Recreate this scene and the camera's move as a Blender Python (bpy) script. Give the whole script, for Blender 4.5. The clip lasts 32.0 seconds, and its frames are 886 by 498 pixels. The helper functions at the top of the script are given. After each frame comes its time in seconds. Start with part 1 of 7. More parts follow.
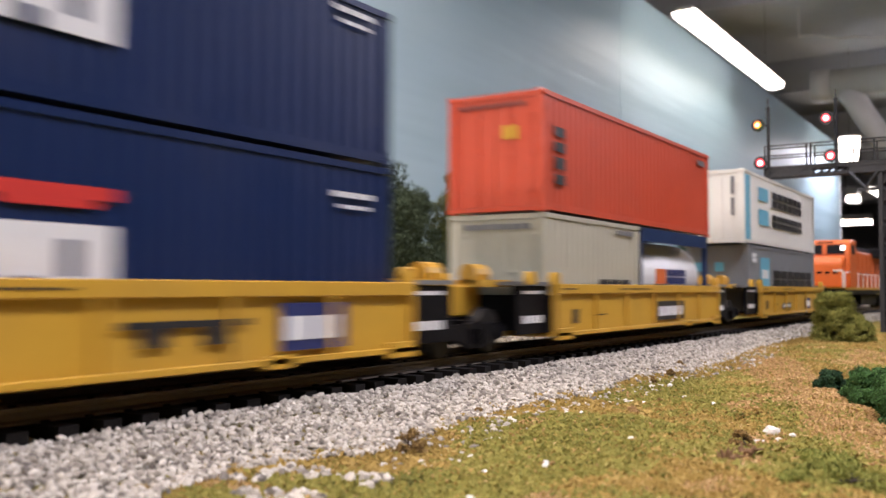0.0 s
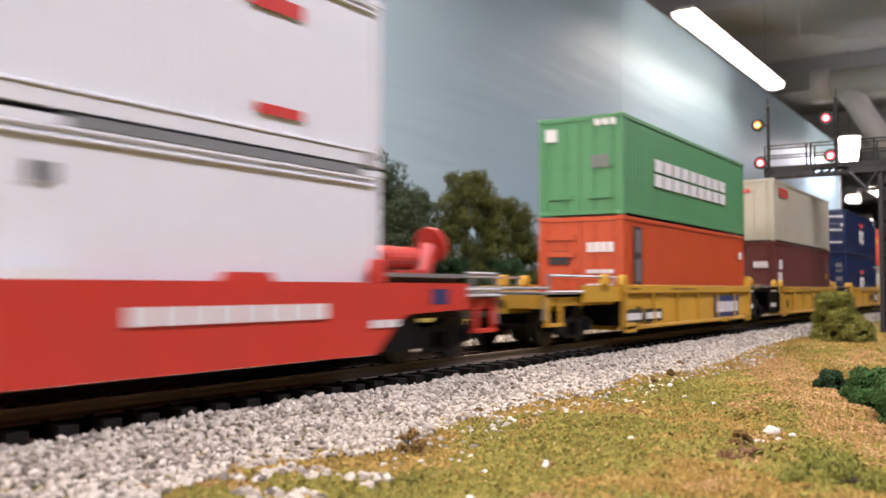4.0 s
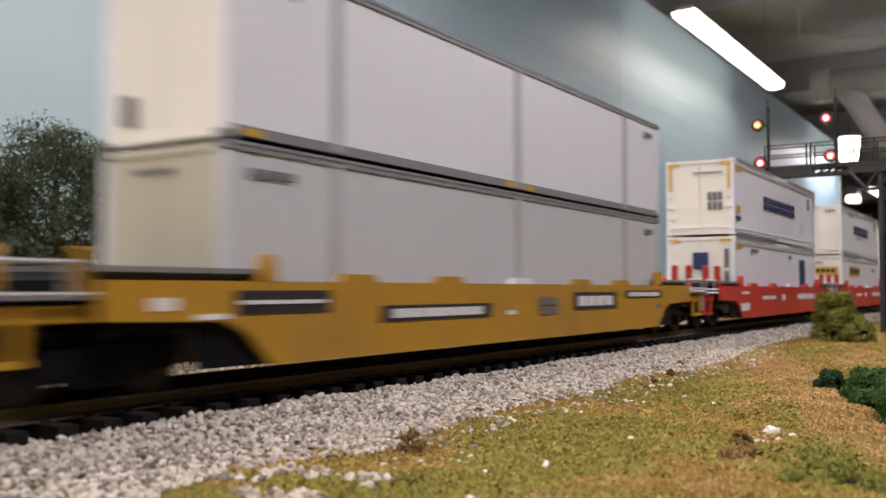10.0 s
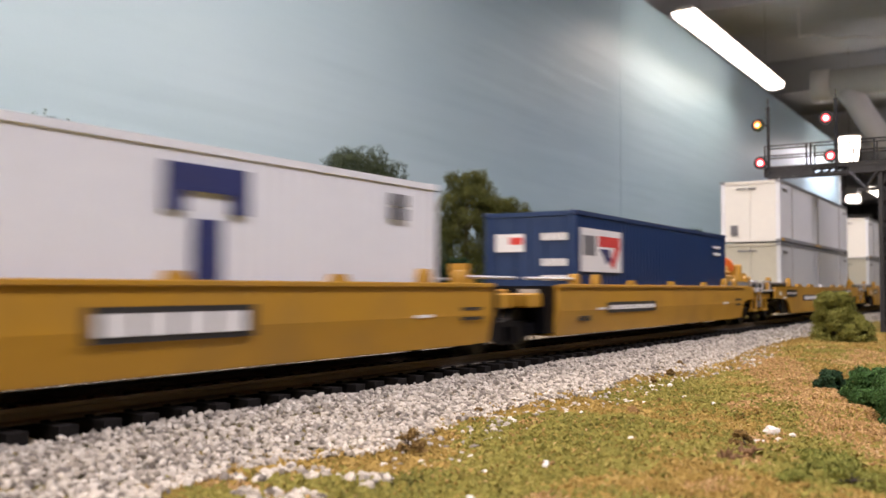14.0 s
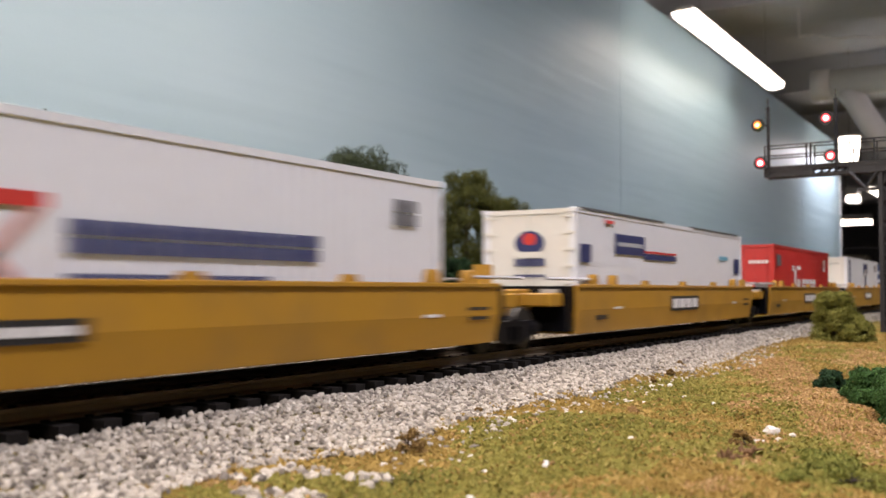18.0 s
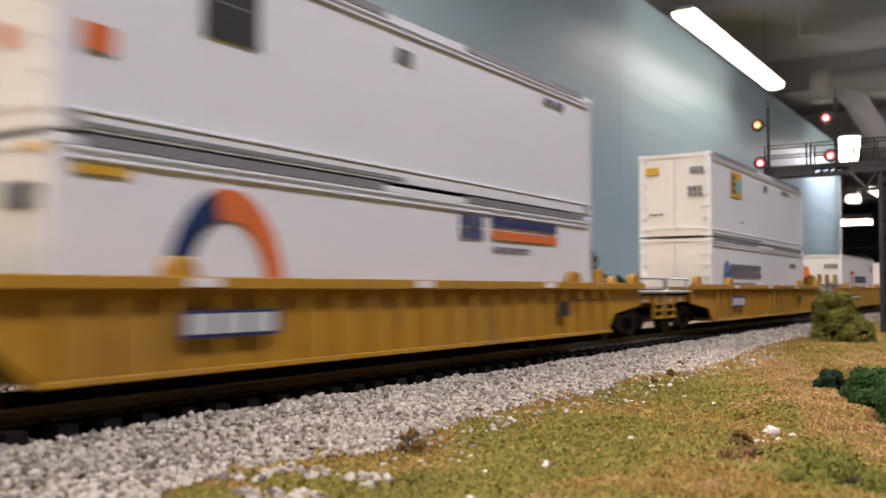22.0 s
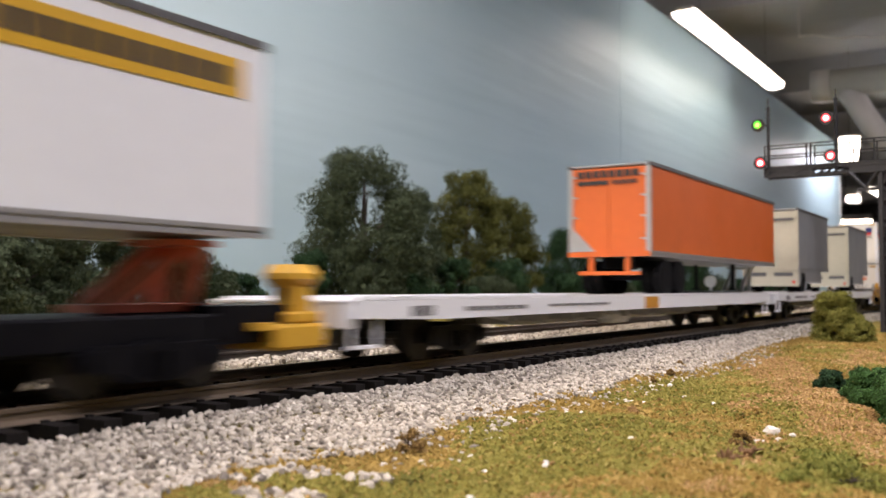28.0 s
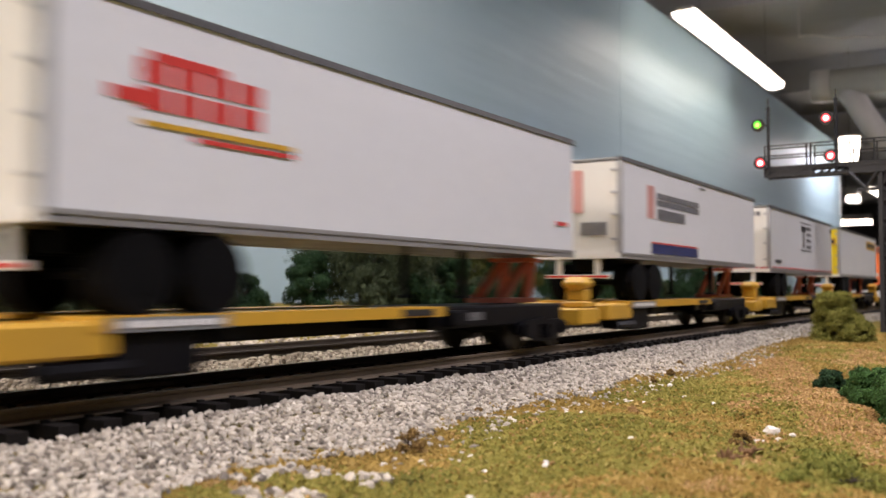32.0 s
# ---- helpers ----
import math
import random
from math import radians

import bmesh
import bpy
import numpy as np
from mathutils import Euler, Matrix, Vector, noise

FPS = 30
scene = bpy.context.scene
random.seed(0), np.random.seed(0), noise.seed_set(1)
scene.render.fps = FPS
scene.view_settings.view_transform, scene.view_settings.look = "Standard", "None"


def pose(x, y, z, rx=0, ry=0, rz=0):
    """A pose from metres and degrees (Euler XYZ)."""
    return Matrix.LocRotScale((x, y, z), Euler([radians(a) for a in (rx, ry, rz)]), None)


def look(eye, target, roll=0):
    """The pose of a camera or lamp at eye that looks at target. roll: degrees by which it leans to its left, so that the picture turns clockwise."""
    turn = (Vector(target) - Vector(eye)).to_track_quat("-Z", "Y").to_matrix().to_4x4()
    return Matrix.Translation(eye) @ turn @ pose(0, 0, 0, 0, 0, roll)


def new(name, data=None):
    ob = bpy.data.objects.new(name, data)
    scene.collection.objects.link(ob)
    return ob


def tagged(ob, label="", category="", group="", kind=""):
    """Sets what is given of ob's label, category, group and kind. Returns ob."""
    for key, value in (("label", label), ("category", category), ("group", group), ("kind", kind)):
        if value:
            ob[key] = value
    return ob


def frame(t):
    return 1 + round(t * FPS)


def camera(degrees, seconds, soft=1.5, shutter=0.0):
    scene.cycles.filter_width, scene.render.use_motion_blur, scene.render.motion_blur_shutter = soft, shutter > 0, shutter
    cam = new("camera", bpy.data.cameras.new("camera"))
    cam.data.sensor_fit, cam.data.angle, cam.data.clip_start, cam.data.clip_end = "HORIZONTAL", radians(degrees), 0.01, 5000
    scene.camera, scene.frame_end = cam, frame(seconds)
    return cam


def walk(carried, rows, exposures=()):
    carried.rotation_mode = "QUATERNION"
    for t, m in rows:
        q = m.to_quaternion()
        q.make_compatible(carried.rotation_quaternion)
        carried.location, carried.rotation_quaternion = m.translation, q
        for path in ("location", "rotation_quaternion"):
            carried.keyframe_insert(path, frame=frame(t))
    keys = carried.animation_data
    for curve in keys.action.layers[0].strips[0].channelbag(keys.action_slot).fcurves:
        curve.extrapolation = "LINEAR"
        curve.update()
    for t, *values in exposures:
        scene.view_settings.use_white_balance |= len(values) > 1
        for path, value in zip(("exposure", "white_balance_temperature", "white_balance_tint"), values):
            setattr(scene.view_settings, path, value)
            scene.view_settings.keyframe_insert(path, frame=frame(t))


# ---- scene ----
# A model railroad in HO scale: x runs along the main track, z is 0 at the rail tops.
EYE = (0.0, -0.117, 0.0152)
cam = camera(51.32, 32.0, soft=1.4, shutter=0.85)
cam.data.dof.use_dof, cam.data.dof.focus_distance, cam.data.dof.aperture_fstop = True, 0.20, 46.0
AIM = (0.8421, 0.4207, 0.0576)
walk(cam, [(0.0, look(EYE, AIM, 0.1)), (32.0, look(EYE, AIM, 0.1))],
     exposures=[(0.0, 0.36, 6050, 11), (1.0, 0.58, 6000, 10), (3.0, 0.60, 6200, 13), (3.5, 0.58, 6200, 13), (5.2, 0.12, 6400, 10), (6.4, 0.02, 6380, 10), (6.9, -0.02, 6380, 10), (10.2, -0.06, 6380, 10), (11.5, -0.02, 6380, 10), (13.0, 0.12, 6380, 11),
                (14.0, 0.26, 6380, 12), (16.0, 0.20, 6380, 12), (18.6, 0.12, 6380, 10), (19.0, 0.08, 6380, 10), (20.0, 0.00, 6380, 10), (23.0, -0.04, 6380, 10), (25.2, 0.04, 6380, 10), (27.0, 0.32, 6380, 10), (27.6, 0.35, 6380, 10), (28.0, 0.22, 6380, 10), (29.0, 0.24, 6380, 10), (30.0, 0.16, 6380, 10), (32.0, 0.10, 6380, 10)])

# ---- how the train runs ----
SPEED = [(0, .178), (1, .172), (2, .163), (3, .151), (5.5, .151), (7, .152), (8.5, .156), (10, .162), (13, .1645),
         (14.5, .163), (16.5, .159), (18, .156), (20, .1525), (21.5, .154), (23, .159), (24.5, .164), (26, .170),
         (27.5, .174), (29, .170), (30.5, .171), (32, .171)]
_ts = np.linspace(0, 32, 3201)
_vs = np.interp(_ts, [a for a, b in SPEED], [b for a, b in SPEED])
_ds = np.concatenate(([0.0], np.cumsum((_vs[1:] + _vs[:-1]) * 0.005)))
TRAIN = []


def run_of_train(t):
    return float(np.interp(t, _ts, _ds))


def on_train(ob, q, z=0.0):
    ob.matrix_basis = pose(q, 0, z)
    TRAIN.append((ob, q, z))
    return ob


# ---- world and lamps ----
world = bpy.data.worlds.new("world")
scene.world = world
world.use_nodes = True
world.node_tree.nodes["Background"].inputs[0].default_value = (0.8, 0.85, 1.0, 1)
world.node_tree.nodes["Background"].inputs[1].default_value = 0.10


def lamp(x, y, z, sx, sy, watts, colour, tilt=(0, 0, 0)):
    data = bpy.data.lights.new("tube_or_fill_light", "AREA")
    data.shape, data.size, data.size_y, data.energy, data.color = "RECTANGLE", sx, sy, watts, colour
    ob = new("tube_or_fill_light", data)
    ob.matrix_basis = pose(x, y, z, *tilt)
    return ob


COOL = (0.98, 0.905, 1.0)
WARM = (1.0, 0.83, 0.745)
# The downward lights at (0.55, 0.34) and (2.6, -0.9) are unseen, added fill.
LAMPS = [(0.55, 0.34, 0.88, 1.2, 0.10, 7.6, WARM), (3.03, 0.68, 0.75, 1.1, 0.06, 0.7, (1.0, 0.85, 0.68)), (-1.8, 0.1, 0.9, 1.2, 0.2, 50.0, WARM),
         (-0.12, -0.52, 0.95, 1.2, 0.2, 13.0, COOL), (5.4, 0.71, 0.75, 0.8, 0.12, 4.0, COOL), (8.5, 0.6, 0.74, 1.2, 0.2, 8.0, WARM), (2.6, -0.9, 0.95, 1.2, 0.2, 19.0, COOL),
         # Upward lights added above the fixtures just to brighten the ceiling.
         (2.6, -0.9, 1.075, 1.2, 0.2, 15.0, (1.0, 0.90, 1.0), (180, 0, 0)), (5.4, -0.4, 1.075, 1.2, 0.2, 15.0, (1.0, 0.90, 1.0), (180, 0, 0))]
for row in LAMPS:
    lamp(*row)

# ---- materials ----
MATS = {}


def shader(name):
    m = bpy.data.materials.new(name)
    m.use_nodes = True
    nt = m.node_tree
    return m, nt, nt.nodes["Principled BSDF"], nt.nodes.new, nt.links.new


def paint(name, colour, rough=0.5, vary=0.12, scale=120.0, bump=0.05, metal=0.0, dirt=(0.10, 0.08, 0.06), wear=0.15):
    """Paint or plastic with a fine grain, broad fading and thin dirt."""
    if name in MATS:
        return MATS[name]
    m, nt, b, n, l = shader(name)
    co = n("ShaderNodeTexCoord")
    fine, broad = n("ShaderNodeTexNoise"), n("ShaderNodeTexNoise")
    fine.inputs["Scale"].default_value, fine.inputs["Detail"].default_value = scale * 8, 4
    broad.inputs["Scale"].default_value, broad.inputs["Detail"].default_value = scale, 5
    l(co.outputs["Object"], fine.inputs["Vector"]), l(co.outputs["Object"], broad.inputs["Vector"])
    rnd = n("ShaderNodeObjectInfo")
    mix1, mix2, mix3 = n("ShaderNodeMixRGB"), n("ShaderNodeMixRGB"), n("ShaderNodeMixRGB")
    c = colour
    mix1.inputs[1].default_value = (*[v * (1 - vary) for v in c], 1)
    mix1.inputs[2].default_value = (*[min(1, v * (1 + vary * 0.6)) for v in c], 1)
    l(fine.outputs["Fac"], mix1.inputs[0])
    ramp = n("ShaderNodeValToRGB")
    ramp.color_ramp.elements[0].position, ramp.color_ramp.elements[1].position = 0.52, 0.78
    l(broad.outputs["Fac"], ramp.inputs["Fac"])
    gain = n("ShaderNodeMath")
    gain.operation = "MULTIPLY"
    gain.inputs[1].default_value = wear
    l(ramp.outputs["Color"], gain.inputs[0])
    mix2.inputs[2].default_value = (*dirt, 1)
    l(gain.outputs[0], mix2.inputs[0]), l(mix1.outputs[0], mix2.inputs[1])
    l(mix2.outputs[0], b.inputs["Base Color"])
    rr = n("ShaderNodeMapRange")
    rr.inputs["To Min"].default_value, rr.inputs["To Max"].default_value = max(0.05, rough - 0.12), min(1, rough + 0.12)
    l(broad.outputs["Fac"], rr.inputs["Value"]), l(rr.outputs[0], b.inputs["Roughness"])
    b.inputs["Metallic"].default_value = metal
    if bump:
        bp = n("ShaderNodeBump")
        bp.inputs["Strength"].default_value, bp.inputs["Distance"].default_value = bump, 0.0004
        l(fine.outputs["Fac"], bp.inputs["Height"]), l(bp.outputs[0], b.inputs["Normal"])
    MATS[name] = m
    return m


def glow(name, colour, strength):
    if name not in MATS:
        m, nt, b, n, l = shader(name)
        b.inputs["Base Color"].default_value = (*colour, 1)
        b.inputs["Emission Color"].default_value, b.inputs["Emission Strength"].default_value = (*colour, 1), strength
        MATS[name] = m
    return MATS[name]


def grains(name, stops, scale, rough=0.95, island=0.5, patch_stops=None):
    """Loose grains: each island its own tone out of a ramp, with patches over the ground."""
    m, nt, b, n, l = shader(name)
    geo, co = n("ShaderNodeNewGeometry"), n("ShaderNodeTexCoord")
    no = n("ShaderNodeTexNoise")
    no.inputs["Scale"].default_value, no.inputs["Detail"].default_value, no.inputs["Roughness"].default_value = scale, 6, 0.65
    l(co.outputs["Object"], no.inputs["Vector"])
    mapr = n("ShaderNodeMapRange")
    mapr.inputs["From Min"].default_value, mapr.inputs["From Max"].default_value = 0.3, 0.7
    l(no.outputs["Fac"], mapr.inputs["Value"])
    mx = n("ShaderNodeMix")
    mx.inputs[0].default_value = island
    l(mapr.outputs[0], mx.inputs[2]), l(geo.outputs["Random Per Island"], mx.inputs[3])
    ramp = n("ShaderNodeValToRGB")
    els = ramp.color_ramp.elements
    els[0].position, els[0].color = stops[0][0], (*stops[0][1], 1)
    els[1].position, els[1].color = stops[-1][0], (*stops[-1][1], 1)
    for p, c in stops[1:-1]:
        els.new(p).color = (*c, 1)
    l(mx.outputs[0], ramp.inputs["Fac"]), l(ramp.outputs["Color"], b.inputs["Base Color"])
    fine = n("ShaderNodeTexNoise")
    fine.inputs["Scale"].default_value = scale * 60
    l(co.outputs["Object"], fine.inputs["Vector"])
    bp = n("ShaderNodeBump")
    bp.inputs["Strength"].default_value, bp.inputs["Distance"].default_value = 0.5, 0.0003
    l(fine.outputs["Fac"], bp.inputs["Height"]), l(bp.outputs[0], b.inputs["Normal"])
    b.inputs["Roughness"].default_value = rough
    b.inputs["Specular IOR Level"].default_value = 0.2
    MATS[name] = m
    return m


def backdrop_paint():
    """Sky-blue wall paint, paler in broad soft clouds, with a slight sheen."""
    m, nt, b, n, l = shader("backdrop_paint")
    co, mp = n("ShaderNodeTexCoord"), n("ShaderNodeMapping")
    mp.inputs["Scale"].default_value = (0.5, 1, 1.6)
    no, fine = n("ShaderNodeTexNoise"), n("ShaderNodeTexNoise")
    no.inputs["Scale"].default_value, no.inputs["Detail"].default_value = 1.7, 5
    fine.inputs["Scale"].default_value, fine.inputs["Detail"].default_value = 180, 3
    l(co.outputs["Object"], mp.inputs["Vector"]), l(mp.outputs[0], no.inputs["Vector"]), l(co.outputs["Object"], fine.inputs["Vector"])
    ramp = n("ShaderNodeValToRGB")
    ramp.color_ramp.elements[0].position, ramp.color_ramp.elements[0].color = 0.35, (0.355, 0.505, 0.595, 1)
    ramp.color_ramp.elements[1].position, ramp.color_ramp.elements[1].color = 0.72, (0.44, 0.585, 0.67, 1)
    l(no.outputs["Fac"], ramp.inputs["Fac"]), l(ramp.outputs["Color"], b.inputs["Base Color"])
    bp = n("ShaderNodeBump")
    bp.inputs["Strength"].default_value, bp.inputs["Distance"].default_value = 0.12, 0.001
    l(fine.outputs["Fac"], bp.inputs["Height"])
    # the panels are not quite flat: shallow waves along their length
    wave, wmap, bp2 = n("ShaderNodeTexNoise"), n("ShaderNodeMapping"), n("ShaderNodeBump")
    wmap.inputs["Scale"].default_value = (0.35, 1, 5.0)
    wave.inputs["Scale"].default_value, wave.inputs["Detail"].default_value = 3.0, 2
    l(co.outputs["Object"], wmap.inputs["Vector"]), l(wmap.outputs[0], wave.inputs["Vector"]), l(wave.outputs["Fac"], bp2.inputs["Height"])
    bp2.inputs["Strength"].default_value, bp2.inputs["Distance"].default_value = 0.22, 0.02
    l(bp.outputs[0], bp2.inputs["Normal"]), l(bp2.outputs[0], b.inputs["Normal"])
    b.inputs["Roughness"].default_value, b.inputs["Specular IOR Level"].default_value = 0.46, 0.5
    return m


M_SKY = backdrop_paint()
M_YELLOW = paint("yellow_car_paint", (0.60, 0.345, 0.035), 0.42, 0.1, 60, 0.05, wear=0.22)
M_OCHRE = paint("ochre_car_paint", (0.44, 0.235, 0.022), 0.42, 0.12, 60, 0.05, wear=0.35)
M_RED = paint("red_car_paint", (0.58, 0.045, 0.03), 0.4, 0.1, 60, 0.05, wear=0.12)
M_BLACK = paint("black_plastic", (0.004, 0.004, 0.006), 0.5, 0.3, 80, 0.1, dirt=(0.02, 0.018, 0.015), wear=0.3)
M_STEEL = paint("dark_steel", (0.09, 0.085, 0.08), 0.45, 0.3, 80, 0.1, metal=0.6, wear=0.3)
M_GREY = paint("grey_walkway", (0.20, 0.20, 0.20), 0.55, 0.2, 80, 0.1)
M_WHITE = paint("white_box_paint", (0.78, 0.80, 0.835), 0.38, 0.05, 50, 0.03, wear=0.05, dirt=(0.4, 0.37, 0.33))
# Cream paint; as the end colour of white boxes it stands for warm lamplight.
M_CREAM_OR_WARM_LIT = paint("cream_or_warm_lit_paint", (0.78, 0.765, 0.70), 0.42, 0.05, 50, 0.03, wear=0.05, dirt=(0.4, 0.37, 0.33))
M_REEFER = paint("pale_grey_paint", (0.55, 0.57, 0.58), 0.4, 0.06, 50, 0.03, wear=0.08, dirt=(0.3, 0.28, 0.25))
M_NAVY = paint("navy_paint", (0.005, 0.018, 0.078), 0.4, 0.12, 50, 0.04, wear=0.1)
M_BLUE = paint("blue_paint", (0.008, 0.030, 0.105), 0.4, 0.12, 50, 0.04, wear=0.1)
M_ORANGE = paint("orange_red_paint", (0.58, 0.072, 0.024), 0.42, 0.1, 50, 0.04, wear=0.1)
M_TRAILER_ORANGE = paint("trailer_orange_paint", (0.66, 0.135, 0.02), 0.42, 0.1, 50, 0.04, wear=0.1)
M_GREEN = paint("green_paint", (0.09, 0.29, 0.12), 0.42, 0.1, 50, 0.04, wear=0.1)
M_BRICK = paint("brick_red_paint", (0.53, 0.078, 0.020), 0.42, 0.1, 50, 0.04, wear=0.1)
M_KRED = paint("bright_red_paint", (0.55, 0.035, 0.03), 0.42, 0.1, 50, 0.04, wear=0.1)
M_BROWN = paint("maroon_brown_paint", (0.13, 0.035, 0.03), 0.45, 0.12, 50, 0.04, wear=0.15)
M_BEIGE = paint("beige_grey_paint", (0.47, 0.45, 0.35), 0.45, 0.08, 50, 0.04, wear=0.12)
M_LGREY = paint("light_grey_paint", (0.42, 0.42, 0.42), 0.45, 0.08, 50, 0.04, wear=0.12)
M_MGREY = paint("mid_grey_paint", (0.215, 0.225, 0.235), 0.45, 0.08, 50, 0.04, wear=0.12)
M_DGREY = paint("dark_grey_trim", (0.10, 0.10, 0.105), 0.45, 0.15, 80, 0.05)
M_ALU = paint("ribbed_aluminium", (0.42, 0.42, 0.42), 0.4, 0.12, 80, 0.05, metal=0.5)
M_LIME = paint("bright_yellow_paint", (0.85, 0.66, 0.02), 0.42, 0.06, 50, 0.03)
M_DECAL_NAVY = paint("navy_lettering", (0.02, 0.03, 0.13), 0.5, 0.1, 200, 0)
M_DECAL_BLACK = paint("black_lettering", (0.02, 0.02, 0.022), 0.5, 0.1, 200, 0)
M_DECAL_WHITE = paint("white_lettering", (0.78, 0.78, 0.78), 0.5, 0.1, 200, 0)
M_DECAL_RED = paint("red_lettering", (0.62, 0.04, 0.03), 0.5, 0.1, 200, 0)
M_DECAL_GOLD = paint("gold_lettering", (0.62, 0.36, 0.02), 0.5, 0.1, 200, 0)
M_DECAL_ORANGE = paint("orange_lettering", (0.70, 0.16, 0.03), 0.5, 0.1, 200, 0)
M_DECAL_SKY = paint("sky_blue_lettering", (0.15, 0.45, 0.60), 0.5, 0.1, 200, 0)
M_DECAL_MIDBLUE = paint("mid_blue_lettering", (0.10, 0.20, 0.42), 0.5, 0.1, 200, 0)
M_DECAL_GREY = paint("grey_lettering", (0.15, 0.15, 0.16), 0.5, 0.1, 200, 0)
M_RAIL = paint("weathered_rail", (0.17, 0.13, 0.09), 0.5, 0.25, 60, 0.1, metal=0.4)
# Darker rail copy for the passing track; shade under the cars is in its colour.
M_SHADED_RAIL = paint("shaded_dull_rail", (0.05, 0.038, 0.028), 0.8, 0.3, 60, 0.1)
M_TIE = paint("dark_brown_tie", (0.014, 0.012, 0.011), 0.85, 0.4, 120, 0.3, wear=0.3, dirt=(0.035, 0.03, 0.024))
M_BALLAST = grains("limestone_ballast", [(0.0, (0.09, 0.078, 0.068)), (0.2, (0.26, 0.232, 0.195)), (0.55, (0.44, 0.40, 0.335)), (0.85, (0.55, 0.508, 0.432)), (1.0, (0.67, 0.628, 0.545))], 25, 0.9, 0.9)
M_TURF = grains("green_foam_turf", [(0.0, (0.075, 0.075, 0.020)), (0.25, (0.180, 0.168, 0.036)), (0.75, (0.270, 0.236, 0.058)), (1.0, (0.39, 0.325, 0.115))], 45, 0.98, 0.6)
M_DRY = grains("mustard_foam_turf", [(0.0, (0.10, 0.062, 0.018)), (0.25, (0.25, 0.165, 0.042)), (0.75, (0.355, 0.245, 0.072)), (1.0, (0.47, 0.345, 0.14))], 45, 0.98, 0.6)
M_GROUND = grains("layout_ground", [(0.0, (0.075, 0.055, 0.012)), (0.3, (0.14, 0.125, 0.02)), (0.55, (0.20, 0.16, 0.03)), (0.8, (0.28, 0.18, 0.045)), (1.0, (0.36, 0.22, 0.08))], 300, 0.98, 0.0)
M_SOIL = grains("brown_soil", [(0.0, (0.06, 0.045, 0.025)), (0.5, (0.20, 0.13, 0.06)), (1.0, (0.34, 0.22, 0.10))], 40, 0.98, 0.0)
M_LEAF = grains("willow_leaves", [(0.0, (0.014, 0.023, 0.011)), (0.5, (0.042, 0.060, 0.030)), (1.0, (0.10, 0.125, 0.072))], 40, 0.85, 0.7)
M_LEAF_OLIVE = grains("olive_leaves", [(0.0, (0.025, 0.032, 0.008)), (0.5, (0.075, 0.085, 0.02)), (1.0, (0.15, 0.155, 0.045))], 60, 0.9, 0.7)
M_LICHEN = grains("lichen_leaves", [(0.0, (0.065, 0.07, 0.012)), (0.5, (0.18, 0.18, 0.035)), (1.0, (0.32, 0.31, 0.08))], 60, 0.9, 0.7)
M_LEAF_DARK = grains("dark_leaves", [(0.0, (0.006, 0.018, 0.008)), (0.5, (0.02, 0.05, 0.022)), (1.0, (0.05, 0.10, 0.04))], 60, 0.9, 0.7)
for dull in (M_BLACK, M_TIE):
    dull.node_tree.nodes["Principled BSDF"].inputs["Specular IOR Level"].default_value = 0.12
M_RUBBER = paint("black_rubber", (0.004, 0.004, 0.0045), 0.9, 0.2, 80, 0.05, wear=0.0)
M_RUBBER.node_tree.nodes["Principled BSDF"].inputs["Specular IOR Level"].default_value = 0.1
M_SOIL_GRAIN = grains("bare_soil", [(0.0, (0.11, 0.066, 0.028)), (0.2, (0.31, 0.185, 0.078)), (0.7, (0.45, 0.29, 0.125)), (1.0, (0.60, 0.44, 0.24))], 60, 0.98, 0.65)
M_TUFT = grains("green_foam_grass", [(0.0, (0.09, 0.10, 0.018)), (0.5, (0.19, 0.20, 0.04)), (1.0, (0.32, 0.31, 0.08))], 60, 0.95, 0.7)
M_LEAF_GREEN = grains("green_foam_leaves", [(0.0, (0.020, 0.045, 0.012)), (0.5, (0.05, 0.115, 0.03)), (1.0, (0.10, 0.20, 0.055))], 60, 0.9, 0.7)
M_BARK = paint("grey_bark", (0.07, 0.055, 0.045), 0.9, 0.4, 200, 0.5)
M_CEIL = paint("grey_ceiling_paint", (0.50, 0.51, 0.54), 0.8, 0.08, 3, 0.05)
M_ROOM = paint("room_wall_paint", (0.22, 0.22, 0.23), 0.8, 0.08, 3, 0.05)
M_FLOOR = paint("dark_floor", (0.10, 0.09, 0.085), 0.7, 0.15, 4, 0.05)
M_DUCT = paint("painted_duct", (0.62, 0.59, 0.57), 0.6, 0.06, 5, 0.05)
M_TUBE = glow("lamp_diffuser", (1.0, 0.85, 0.70), 8.5)
M_TUBE_WARM = glow("warm_lamp_diffuser", (1.0, 0.86, 0.72), 8.0)
M_ENAMEL = paint("white_enamel", (0.8, 0.8, 0.8), 0.4, 0.04, 20, 0)

# ---- mesh helpers ----


def box(bm, x0, x1, y0, y1, z0, z1):
    v = [bm.verts.new((x, y, z)) for z in (z0, z1) for y in (y0, y1) for x in (x0, x1)]
    for f in ((0, 2, 3, 1), (4, 5, 7, 6), (0, 1, 5, 4), (2, 6, 7, 3), (0, 4, 6, 2), (1, 3, 7, 5)):
        bm.faces.new([v[i] for i in f])
    return v


